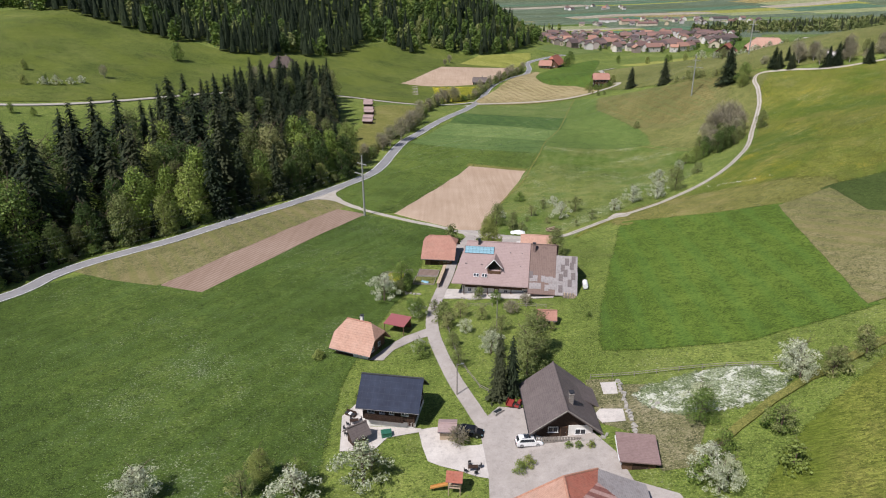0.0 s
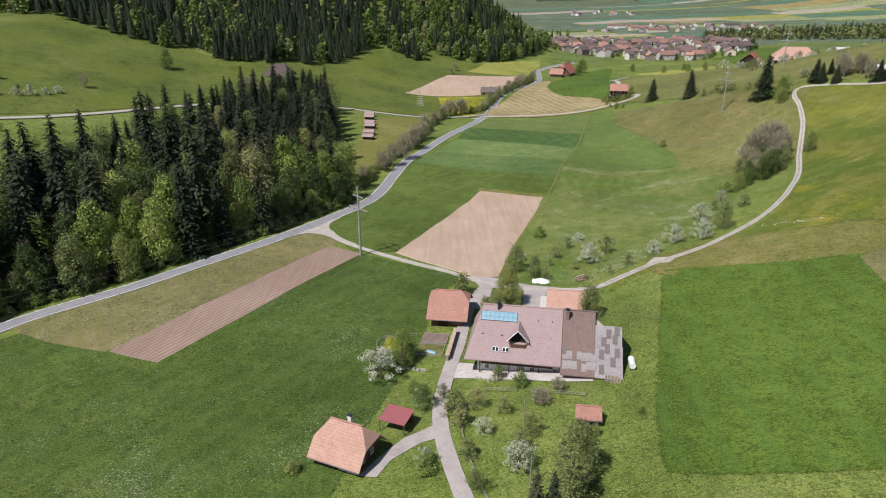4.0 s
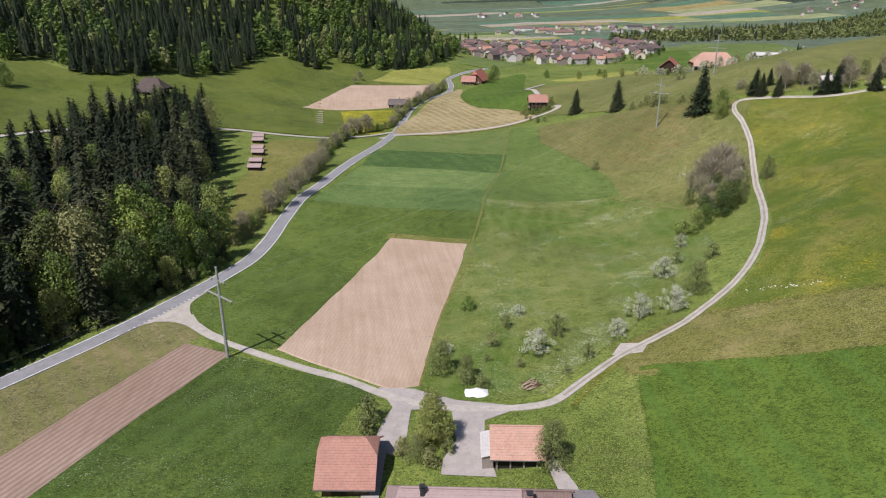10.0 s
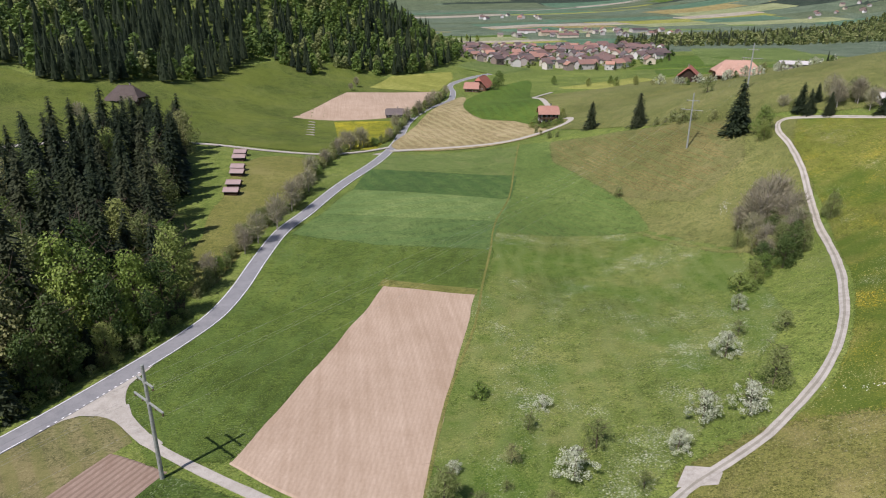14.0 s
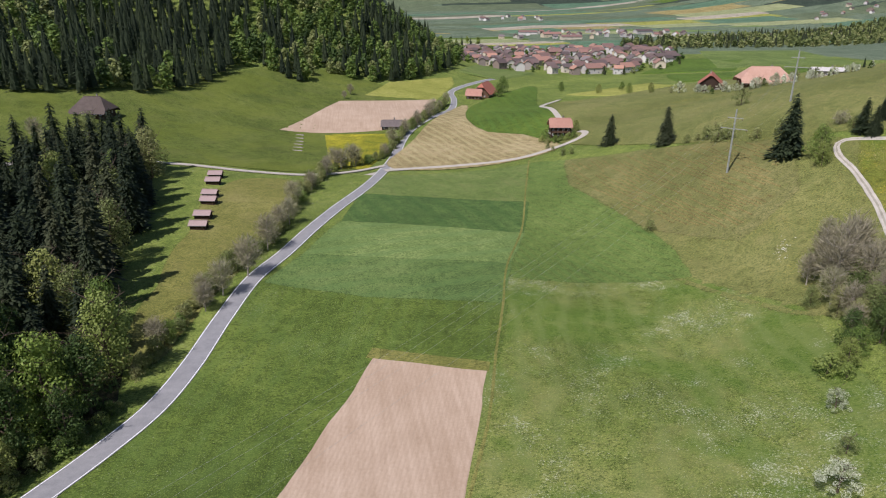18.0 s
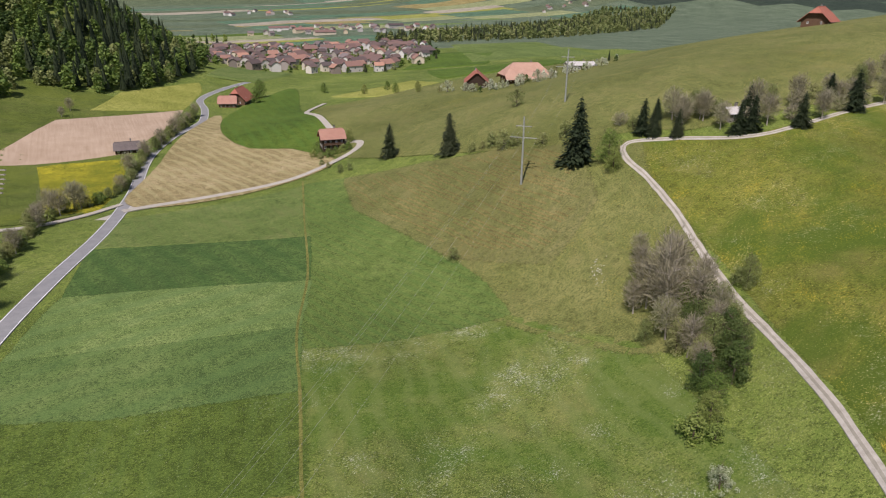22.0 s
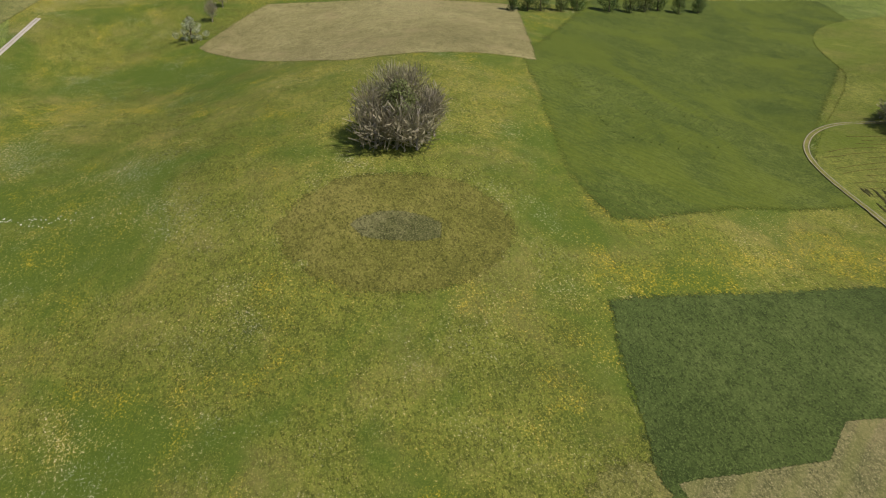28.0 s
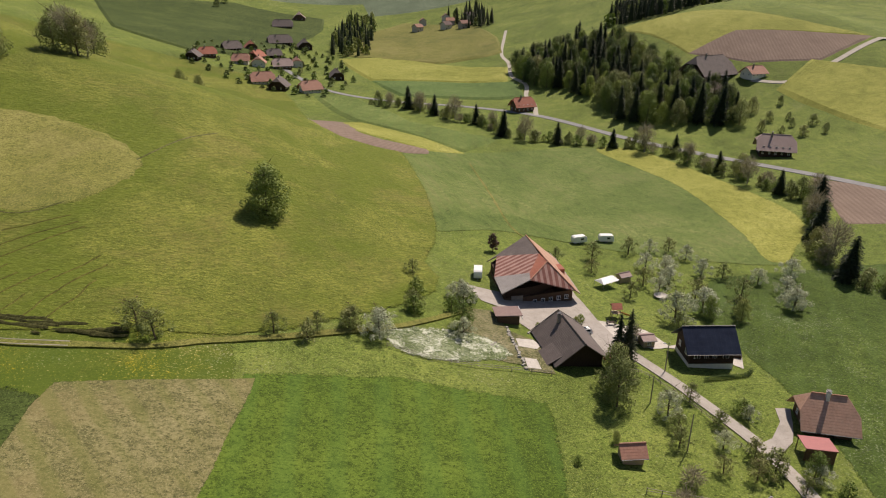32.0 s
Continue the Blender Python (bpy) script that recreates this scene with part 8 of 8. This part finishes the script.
car("car", "white estate car parked in the farmyard", pose(14.2, 90.2, ground_at(14.2, 90.2) + 0.17, 0, 0, 4), M["white_paint"], 4.5, True)
car("car", "black car parked on the forecourt", pose(4.6, 94.2, ground_at(4.6, 94.2) + 0.17, 0, 0, -14), M["car_black"], 4.4)


def caravan(x, y, turn, label):
    c = thing("caravan", pose(x, y, ground_at(x, y) + 0.1, 0, 0, turn), label, "caravan", "caravans in the orchard")
    side = [(-2.4, 0.55), (-2.5, 1.4), (-2.2, 2.4), (-1.6, 2.6), (1.8, 2.6), (2.3, 2.3), (2.5, 1.3), (2.3, 0.55)]
    part("body", slab([(x, -1.1, z) for x, z in side], 0, 2.2, 0), M["white_paint"], c)
    for s in (-1, 1):
        part("window", box(-1.2, -0.1, s * 1.11 - 0.02, s * 1.11 + 0.02, 1.4, 2.0), M["pane"], c)
        wheel(c, 0.2, s * 1.12, 0.33)
    part("door", box(0.9, 1.5, -1.13, -1.09, 0.6, 2.3), M["wood_grey"], c)
    part("drawbar", tube((2.3, 0, 0.5), (3.5, 0, 0.45), 0.06, None, 5), M["steel"], c)


caravan(-12, 26, 8, "white caravan parked under the orchard trees")
caravan(-22, 25, -12, "white caravan parked beside another")
caravan(31, 60, 75, "white caravan beside the great barn")
tent = thing("party_tent", pose(-5, 62, ground_at(-5, 62), 0, 0, 20), "white garden tent with sagging roof", "tent")
part("canopy", ([(-3, -1.8, 2.0), (3, -1.8, 2.0), (3, 1.8, 2.0), (-3, 1.8, 2.0), (-2.2, 0, 2.9), (2.2, 0, 2.8)], [(0, 1, 5, 4), (1, 2, 5), (2, 3, 4, 5), (3, 0, 4)]), M["blue_film"], tent)
for x in (-2.9, 0, 2.9):
    for y in (-1.7, 1.7):
        part("pole", tube((x, y, 0), (x, y, 2.0), 0.035, None, 5), M["steel"], tent)
gh = house("garden_shed", "tiny wooden garden shed among the fruit trees", pose(-12, 58, ground_at(-12, 58), 0, 0, 12), 3.2, 2.4, 2.0, 0.6, M["wood_pale"], M["tile_mauve"], 0.3, (0, 0), category="shed")
add_door(gh, facing("f", 0, 0, 3.2, 2.4), 0.8, 1.8)
fl = thing("trampoline", pose(-17, 70, ground_at(-17, 70)), "round pale trampoline on the grass", "trampoline")
part("mat", tube((0, 0, 0.7), (0, 0, 0.76), 1.9, None, 20), M["flags"], fl)
for k in range(6):
    a = k * math.pi / 3
    part("leg", tube((1.8 * math.cos(a), 1.8 * math.sin(a), 0), (1.8 * math.cos(a), 1.8 * math.sin(a), 0.75), 0.04, None, 5), M["steel"], fl)

# ---- play tower with slide ----
tower = thing("play_tower", pose(1.6, 81.0, ground_at(1.6, 81.0), 0, 0, -8), "wooden play tower with a red roof and slide", "play tower")
for x in (-0.9, 0.9):
    for y in (-0.9, 0.9):
        part("post", box(x - 0.06, x + 0.06, y - 0.06, y + 0.06, -0.3, 3.0), M["wood_pale"], tower)
for i in range(8):
    part("plank", box(-0.95, 0.95, -0.95 + i * 0.24, -0.75 + i * 0.24, 1.35, 1.42), M["wood_pale"], tower)
for s in (-1, 1):
    part("roof_slope", slab([(-1.3, 0, 3.9), (1.3, 0, 3.9), (1.3, s * 1.35, 2.8), (-1.3, s * 1.35, 2.8)], 0, 0, -0.06), M["tile_red"], tower)
    part("rail", box(-0.9, 0.9, s * 0.93 - 0.03, s * 0.93 + 0.03, 1.9, 2.02), M["wood_pale"], tower)
part("slide", joined(slab([(-0.9, -0.28, 1.4), (-0.9, 0.28, 1.4), (-3.9, 0.28, 0.25), (-3.9, -0.28, 0.25)], 0, 0, -0.06), slab([(-0.9, 0.28, 1.62), (-3.9, 0.28, 0.45), (-3.9, 0.28, 0.2), (-0.9, 0.28, 1.35)], 0, 0.05, 0), slab([(-0.9, -0.33, 1.62), (-3.9, -0.33, 0.45), (-3.9, -0.33, 0.2), (-0.9, -0.33, 1.35)], 0, 0.05, 0)), M["wood_orange"], tower, "orange slide")
part("ladder", joined(tube((0.95, -0.3, 0), (0.95, -0.3, 1.4), 0.04, None, 5), tube((0.95, 0.3, 0), (0.95, 0.3, 1.4), 0.04, None, 5), *[tube((0.95, -0.3, 0.3 + k * 0.3), (0.95, 0.3, 0.3 + k * 0.3), 0.03, None, 5) for k in range(4)]), M["wood_pale"], tower)


# ---- terrace furniture ----
def table(x, y, turn, material, group):
    t = thing("garden_table", pose(x, y, ground_at(x, y) + 0.15, 0, 0, turn), "slatted garden table on the terrace", "table", group)
    part("tabletop", joined(*[box(-0.8, 0.8, -0.45 + i * 0.18, -0.29 + i * 0.18, 0.71, 0.75) for i in range(5)]), material, t)
    for a in (-0.7, 0.7):
        for b in (-0.35, 0.35):
            part("leg", box(a - 0.03, a + 0.03, b - 0.03, b + 0.03, 0, 0.71), material, t)


def chair(x, y, turn, material, group):
    c = thing("garden_chair", pose(x, y, ground_at(x, y) + 0.15, 0, 0, turn), "plain garden chair on the terrace", "chair", group)
    part("seat", box(-0.24, 0.24, -0.24, 0.24, 0.42, 0.47), material, c)
    part("backrest", box(-0.24, 0.24, 0.2, 0.25, 0.55, 0.95), material, c)
    for a in (-0.21, 0.21):
        for b in (-0.21, 0.21):
            part("leg", box(a - 0.02, a + 0.02, b - 0.02, b + 0.02, 0, 0.42 if b < 0 else 0.9), material, c)


for x, y, turn, mat in ((-16.4, 99.6, 10, "wood_dark"), (-16.8, 97.2, 40, "wood_grey"), (4.6, 85.2, 0, "wood_dark")):
    table(x, y, turn, M[mat], "tables of the terraces")
    for k in range(4):
        a = radians(turn + 90 * k + 20)
        chair(x + 1.25 * math.cos(a), y + 1.1 * math.sin(a), turn + 90 * k - 70, M["dark_metal"], "chairs of the terraces")
sofa = thing("lounge_sofa", pose(-17.4, 102.2, ground_at(-17.4, 102.2) + 0.15, 0, 0, -30), "striped outdoor lounge sofa", "sofa")
part("base", box(-1.1, 1.1, -0.4, 0.4, 0, 0.35), M["wood_dark"], sofa)
for k in range(3):
    part("cushion", box(-1.05 + k * 0.7, -0.4 + k * 0.7, -0.38, 0.3, 0.35, 0.52, 0.04), M["blue_film" if k % 2 else "dark_metal"], sofa)
part("backrest", box(-1.1, 1.1, 0.3, 0.45, 0.3, 0.85, 0.03), M["wood_dark"], sofa)
bin_ = thing("green_container", pose(-10.2, 95.6, ground_at(-10.2, 95.6) + 0.1, 0, 0, 12), "dark green covered garden container", "container")
part("tub", box(-0.9, 0.9, -0.6, 0.6, 0, 0.9, 0.05), M["green_paint"], bin_)
part("lid", box(-0.95, 0.95, -0.65, 0.65, 0.9, 1.02, 0.08), M["green_paint"], bin_)

# ---- kitchen garden ----
for x, y, w, d, mat, label in ((-13.3, 165.2, 4.8, 6.4, "yellow", "raised garden bed of yellow flowers"), (-4.1, 167.3, 5.8, 4.4, "soil_dark", "dug kitchen garden bed"), (-5.0, 162.2, 5.8, 4.8, "bank", "kitchen garden bed with seedlings")):
    b = thing("garden_bed", pose(x, y, ground_at(x, y), 0, 0, -8), label, "garden bed", "beds of the kitchen garden")
    part("soil", box(-w / 2 + 0.1, w / 2 - 0.1, -d / 2 + 0.1, d / 2 - 0.1, -0.4, 0.3, 0.05), M[mat], b)
    for x0, x1, y0, y1 in ((-w / 2, w / 2, -d / 2, -d / 2 + 0.12), (-w / 2, w / 2, d / 2 - 0.12, d / 2), (-w / 2, -w / 2 + 0.12, -d / 2 + 0.12, d / 2 - 0.12), (w / 2 - 0.12, w / 2, -d / 2 + 0.12, d / 2 - 0.12)):
        part("board", box(x0, x1, y0, y1, -0.4, 0.42), M["wood_grey"], b)
fleece = thing("garden_fleece", pose(-4.8, 160.8, ground_at(-4.8, 160.8) + 0.3, 0, 0, -30), "pale green fleece tunnel over a bed", "fleece")
part("cover", ([(x, y * 0.45 * (1 if k else 1), 0.38 * math.cos(y * 1.3)) for k in range(2) for x in ((-1.1, 1.1)[k],) for y in (-1.1, -0.55, 0, 0.55, 1.1)], [(i, i + 1, i + 6, i + 5) for i in range(4)]), M["skylight"], fleece)
screen = thing("plank_wall", pose(-0.4, 163.2, ground_at(-0.4, 163.2), 0, 0, -9), "weathered plank wall beside the lane", "wall")
for k in range(9):
    part("plank", box(-0.22, 0.22, -6.3 + k * 1.4, -4.93 + k * 1.4, -0.5, 1.5), M["wood_grey"], screen)
part("coping", box(-0.45, 0.45, -6.3, 6.3, 1.5, 1.6), M["wood_pale"], screen)
tk = random.Random(8)
stones = shared("stone", lambda: mesh("stone", *box(-0.5, 0.5, -0.4, 0.4, -0.4, 0.45, 0.14), M["stone"]))


def stone_row(points, label, gap=0.9, size=1.0):
    line = curve(points, gap)
    x, y = line[0]
    r = thing("stone_wall", pose(x, y, ground_at(x, y)), label, "wall")
    for p in line:
        o = part("stone", stones, None, r)
        o.matrix_basis = pose(p.x - x + tk.uniform(-0.2, 0.2), p.y - y + tk.uniform(-0.2, 0.2), ground_at(p.x, p.y) - ground_at(x, y), tk.uniform(-14, 14), tk.uniform(-14, 14), tk.uniform(0, 180)) @ Matrix.Diagonal((size * tk.uniform(0.7, 1.3), size * tk.uniform(0.7, 1.2), size * tk.uniform(0.7, 1.2), 1))


stone_row([(32.8, 105), (32.4, 99), (32.0, 93), (31.6, 88.5)], "dry row of pale stones in the garden")
stone_row([(-11, 155.5), (-8.5, 154.2), (-6, 153.6)], "low edging of pale stones", 0.8, 0.8)
stone_row([(23, 89.5), (25.5, 89.3), (27, 90.2)], "rockery stones below the house", 0.7, 0.8)
stone_row([(36.5, 97.5), (37.5, 96.5), (36.3, 95.8)], "ring of stones round a fire pit", 0.6, 0.7)
stone_row([(4.5, 149.6), (7, 148.9), (9.5, 148.4)], "pale stones edging the flower border", 0.8, 0.7)

# ---- stacks and covers ----
tarp = thing("white_tarpaulin", pose(24.3, 198.6, ground_at(24.3, 198.6) + 0.12, 0, 0, -8), "white tarpaulin over a low stack", "tarpaulin")
g3 = np.random.default_rng(2)
n = 9
tv = [((-2.5 + 5.0 * i / (n - 1)) * (1.0 - 0.22 * abs(j / (n - 1) - 0.6)) + g3.uniform(-0.2, 0.2), (-1.7 + 3.4 * j / (n - 1)) * (1.0 - 0.5 * abs(i / (n - 1) - 0.55)) + g3.uniform(-0.18, 0.18),
       0.8 * (math.sin(math.pi * i / (n - 1)) * math.sin(math.pi * j / (n - 1))) ** 0.8 + 0.16 * g3.random()) for i in range(n) for j in range(n)]
part("sheet", (tv, [(i * n + j, (i + 1) * n + j, (i + 1) * n + j + 1, i * n + j + 1) for i in range(n - 1) for j in range(n - 1)]), M["blue_film"], tarp)
pile = thing("wood_pile", pose(35.2, 198.2, ground_at(35.2, 198.2) + 0.1, 0, 0, 28), "loose pile of boards and logs", "wood pile")
for k in range(22):
    a = tk.uniform(-18, 18)
    o = part("board", tube((-1.6, 0, 0), (1.6, 0, 0), 0.13, 0.11, 6), M["wood_pale" if k % 3 else "wood_brown"], pile)
    o.matrix_basis = pose(tk.uniform(-0.6, 0.6), tk.uniform(-1.4, 1.4), 0.12 + 0.2 * (k // 6) + tk.uniform(0, 0.06), 0, tk.uniform(-5, 5), a)
logs = thing("log_stack", pose(30.8, 144.6, ground_at(30.8, 144.6), 0, 0, -14), "stack of firewood and boards by the barn", "wood pile")
for k in range(26):
    o = part("log", tube((0, -0.8, 0), (0, 0.8, 0), 0.15, 0.13, 7), M["wood_pale" if k % 2 else "wood_grey"], logs)
    o.matrix_basis = pose(-1.4 + (k % 9) * 0.33 + 0.15 * ((k // 9) % 2), tk.uniform(-0.1, 0.1), 0.15 + 0.28 * (k // 9), 0, 0, tk.uniform(-6, 6))
tank = thing("slurry_tank", pose(35.6, 149.2, ground_at(35.6, 149.2) + 0.2, 0, 0, 82), "white cylindrical tank beside the barn", "tank")
part("barrel", tube((-1.5, 0, 0.8), (1.5, 0, 0.8), 0.65, None, 16), M["white_paint"], tank)
for x in (-1, 1):
    part("saddle", box(x - 0.12, x + 0.12, -0.55, 0.55, -0.3, 0.4), M["steel"], tank)
trac = thing("garden_tractor", pose(13.6, 101.0, ground_at(13.6, 101.0) + 0.17, 0, 0, 60), "small red garden tractor under the trees", "tractor")
part("bonnet", box(0.1, 1.1, -0.32, 0.32, 0.35, 0.85, 0.08), M["red_paint"], trac)
part("seat", box(-0.7, -0.25, -0.28, 0.28, 0.6, 0.75, 0.04), M["black"], trac)
part("mudguard", box(-0.95, -0.1, -0.55, 0.55, 0.3, 0.6, 0.06), M["red_paint"], trac)
for x, r in ((-0.55, 0.4), (0.8, 0.26)):
    for s in (-1, 1):
        wheel(trac, x, s * 0.62, r)
trailer = thing("red_trailer", pose(12.2, 101.6, ground_at(12.2, 101.6) + 0.17, 0, 0, 70), "low red trailer beside the yard", "trailer")
part("bed", box(-1.1, 1.1, -0.6, 0.6, 0.45, 0.55), M["red_paint"], trailer)
for s in (-1, 1):
    part("side_board", box(-1.1, 1.1, s * 0.6 - 0.03, s * 0.6 + 0.03, 0.55, 0.9), M["red_paint"], trailer)
    wheel(trailer, 0, s * 0.75, 0.3)
tub = thing("stone_trough", pose(9.8, 99.6, ground_at(9.8, 99.6) + 0.1, 0, 0, 40), "pale stone trough at the yard corner", "trough")
part("basin", joined(box(-1.0, 1.0, -0.5, -0.38, 0, 0.6), box(-1.0, 1.0, 0.38, 0.5, 0, 0.6), box(-1.0, -0.88, -0.38, 0.38, 0, 0.6), box(0.88, 1.0, -0.38, 0.38, 0, 0.6), box(-0.88, 0.88, -0.38, 0.38, 0, 0.12)), M["stone"], tub)
part("water", box(-0.88, 0.88, -0.38, 0.38, 0.12, 0.48), M["pane"], tub)

# garden strips marked out on the western meadow
for k in range(6):
    x, y = -22 - k * 0.4, 528 + k * 9
    b = thing("cold_frame", pose(x, y, ground_at(x, y) + 0.15, 0, 0, -14), "long pale fleece-covered bed in the meadow", "garden bed", "fleece beds in the meadow")
    part("cover", box(-3.4, 3.4, -0.8, 0.8, 0, 0.45, 0.25), M["wood_grey"], b)
    part("edging", box(-3.5, 3.5, -0.9, 0.9, -0.2, 0.06), M["wood_grey"], b)

# dark broken steps that run beside the pasture path, wider apart up the slope
gt = np.random.default_rng(12)
scar_verts, scar_faces = [], []
foot = curve([(178, 91.5), (164, 97), (152, 101.5), (137, 106), (123, 108.6), (112, 108.6), (104, 107.6)], 0.7)
for k in range(6):
    run = []
    for i, p in enumerate(foot):
        d = (foot[min(i + 1, len(foot) - 1)] - foot[max(i - 1, 0)]).normalized()
        up = Vector((-d.y, d.x))
        share = 1.0 - 0.55 * i / len(foot)
        off = (1.6 + 1.45 * k) * share + 0.55 * noise.noise(Vector((p.x * 0.35, p.y * 0.35, k * 3.1))) + 0.5 * noise.noise(Vector((p.x * 0.1, p.y * 0.1, k * 1.3)))
        on = noise.noise(Vector((p.x * 0.16, p.y * 0.16, 4.0 + k * 2.7))) > -0.16 + 0.05 * k
        if on:
            run.append((p + up * off, up, gt.uniform(0.28, 0.55)))
        if (not on or i == len(foot) - 1) and run:
            n = len(scar_verts)
            for j, (q, up, w) in enumerate(run):
                w *= min(1.0, (1 + min(j, len(run) - 1 - j)) / 3.0)
                z = ground_at(q.x, q.y) + 0.38
                scar_verts += [(q.x + up.x * w * t, q.y + up.y * w * t, z + w * h) for t, h in ((1.5, -0.2), (0.5, 0.75), (-0.1, 0.7), (-0.9, -0.3))]
            for j in range(len(run) - 1):
                q = n + 4 * j
                scar_faces += [(q + e, q + e + 1, q + e + 5, q + e + 4) for e in range(3)]
            run = []
tagged(new("earth_scars", mesh("earth_scars", scar_verts, scar_faces, M["turf_edge"], True)), "dark broken earth steps beside the pasture path", "terrace", kind="stuff")

# narrow steps that follow the contour of a slope
def contour_steps(name, ring, rise, wide, tall, material, label, seed, keep=-0.1, step=1.6):
    r = np.array(ring)
    ax, ay = np.arange(r[:, 0].min(), r[:, 0].max(), step), np.arange(r[:, 1].min(), r[:, 1].max(), step)
    X, Y = np.meshgrid(ax, ay, indexing="ij")
    sway = np.array([noise.noise(Vector((x * 0.05, y * 0.05, seed))) + 0.5 * noise.noise(Vector((x * 0.16, y * 0.16, seed + 4))) for x, y in zip(X.ravel(), Y.ravel())]).reshape(X.shape)
    Z = land(X, Y).reshape(X.shape) / rise + 0.55 * sway
    verts, faces = [], []
    for i in range(len(ax) - 1):
        for j in range(len(ay) - 1):
            for tri in (((i, j), (i + 1, j), (i + 1, j + 1)), ((i, j), (i + 1, j + 1), (i, j + 1))):
                zs = [Z[q] for q in tri]
                for level in range(math.ceil(min(zs)), math.floor(max(zs)) + 1):
                    cut = []
                    for k in range(3):
                        za, zb = zs[k], zs[(k + 1) % 3]
                        if (za - level) * (zb - level) < 0:
                            u, p, q = (level - za) / (zb - za), tri[k], tri[(k + 1) % 3]
                            cut.append((X[p] + (X[q] - X[p]) * u, Y[p] + (Y[q] - Y[p]) * u))
                    if len(cut) == 2:
                        verts.append(cut)
                        faces.append(level)
    seg = np.array(verts).reshape(-1, 2)
    gate = np.array([noise.noise(Vector((x * 0.06, y * 0.06, seed + 9 + 0.8 * faces[k // 2]))) for k, (x, y) in enumerate(seg)])
    on = (inside(seg[:, 0], seg[:, 1], ring) & (gate > keep)).reshape(-1, 2).all(1)
    seg = seg.reshape(-1, 2, 2)[on].reshape(-1, 2)
    e = 0.8
    d = np.column_stack([land(seg[:, 0] + e, seg[:, 1]) - land(seg[:, 0] - e, seg[:, 1]), land(seg[:, 0], seg[:, 1] + e) - land(seg[:, 0], seg[:, 1] - e)])
    d /= np.maximum(np.linalg.norm(d, axis=1, keepdims=True), 1e-6)
    rows = [np.column_stack([seg + d * wide * f, land(*(seg + d * wide * f).T) + h]) for f, h in ((1.0, 0.1), (0.2, 0.2 + tall), (-0.3, 0.2 + 0.9 * tall), (-1.0, 0.05))]
    v = np.stack(rows, 1).reshape(-1, 3)
    n = np.arange(len(seg) // 2) * 8
    f = np.concatenate([np.column_stack([n + k, n + k + 1, n + k + 5, n + k + 4]) for k in range(3)])
    tagged(new(name, mesh(name, v, f, M[material], True)), label, "terrace", kind="stuff")


contour_steps("bank_terraces", [(109, 460), (134, 440), (158, 404), (164, 388), (150, 360), (130, 350), (114, 376), (110, 400), (104, 430)], 0.65, 0.34, 0.28, "step_tan", "tan cattle steps along the dry bank", 2.0)
contour_steps("saddle_terraces", [(196, 148), (190, 122), (206, 102), (226, 96), (244, 108), (240, 134), (220, 148)], 0.6, 0.45, 0.17, "saddle", "faint grassy steps across the hill saddle", 5.0, 0.0)
contour_steps("dome_terraces", [(168, 93), (140, 102), (116, 104), (112, 84), (118, 70), (124, 60), (139, 64), (159, 60), (178, 50), (192, 30), (204, 40), (208, 66), (196, 84)], 0.55, 0.32, 0.30, "step_brown", "brownish grassy steps along the pasture slope", 7.0, -0.12)

# white flower clumps scattered beside the hill track
gw = np.random.default_rng(31)
spots_v, spots_f = [], []
for i in range(260):
    cx, cy, dx, dy, n = ((98.5, 214.5, 4.0, -2.2, 0), (195, 272, 2.5, 6.0, 1), (212, 195, 1.0, 4.0, 2), (132, 330, 1.5, 2.0, 3))[i % 4]
    t = gw.normal()
    x, y = cx + dx * t + 0.8 * gw.normal(), cy + dy * t + 0.8 * gw.normal()
    r, z = gw.uniform(0.05, 0.17), ground_at(x, y) + 0.1
    n = len(spots_v)
    spots_v += [(x + r * math.cos(k * 1.26), y + r * math.sin(k * 1.26), z) for k in range(5)] + [(x, y, z + r * 0.8)]
    spots_f += [(n + k, n + (k + 1) % 5, n + 5) for k in range(5)]
tagged(new("flower_clumps", mesh("flower_clumps", spots_v, spots_f, M["white"])), "scattered white flower clumps beside the hill track", "flowers", kind="stuff")
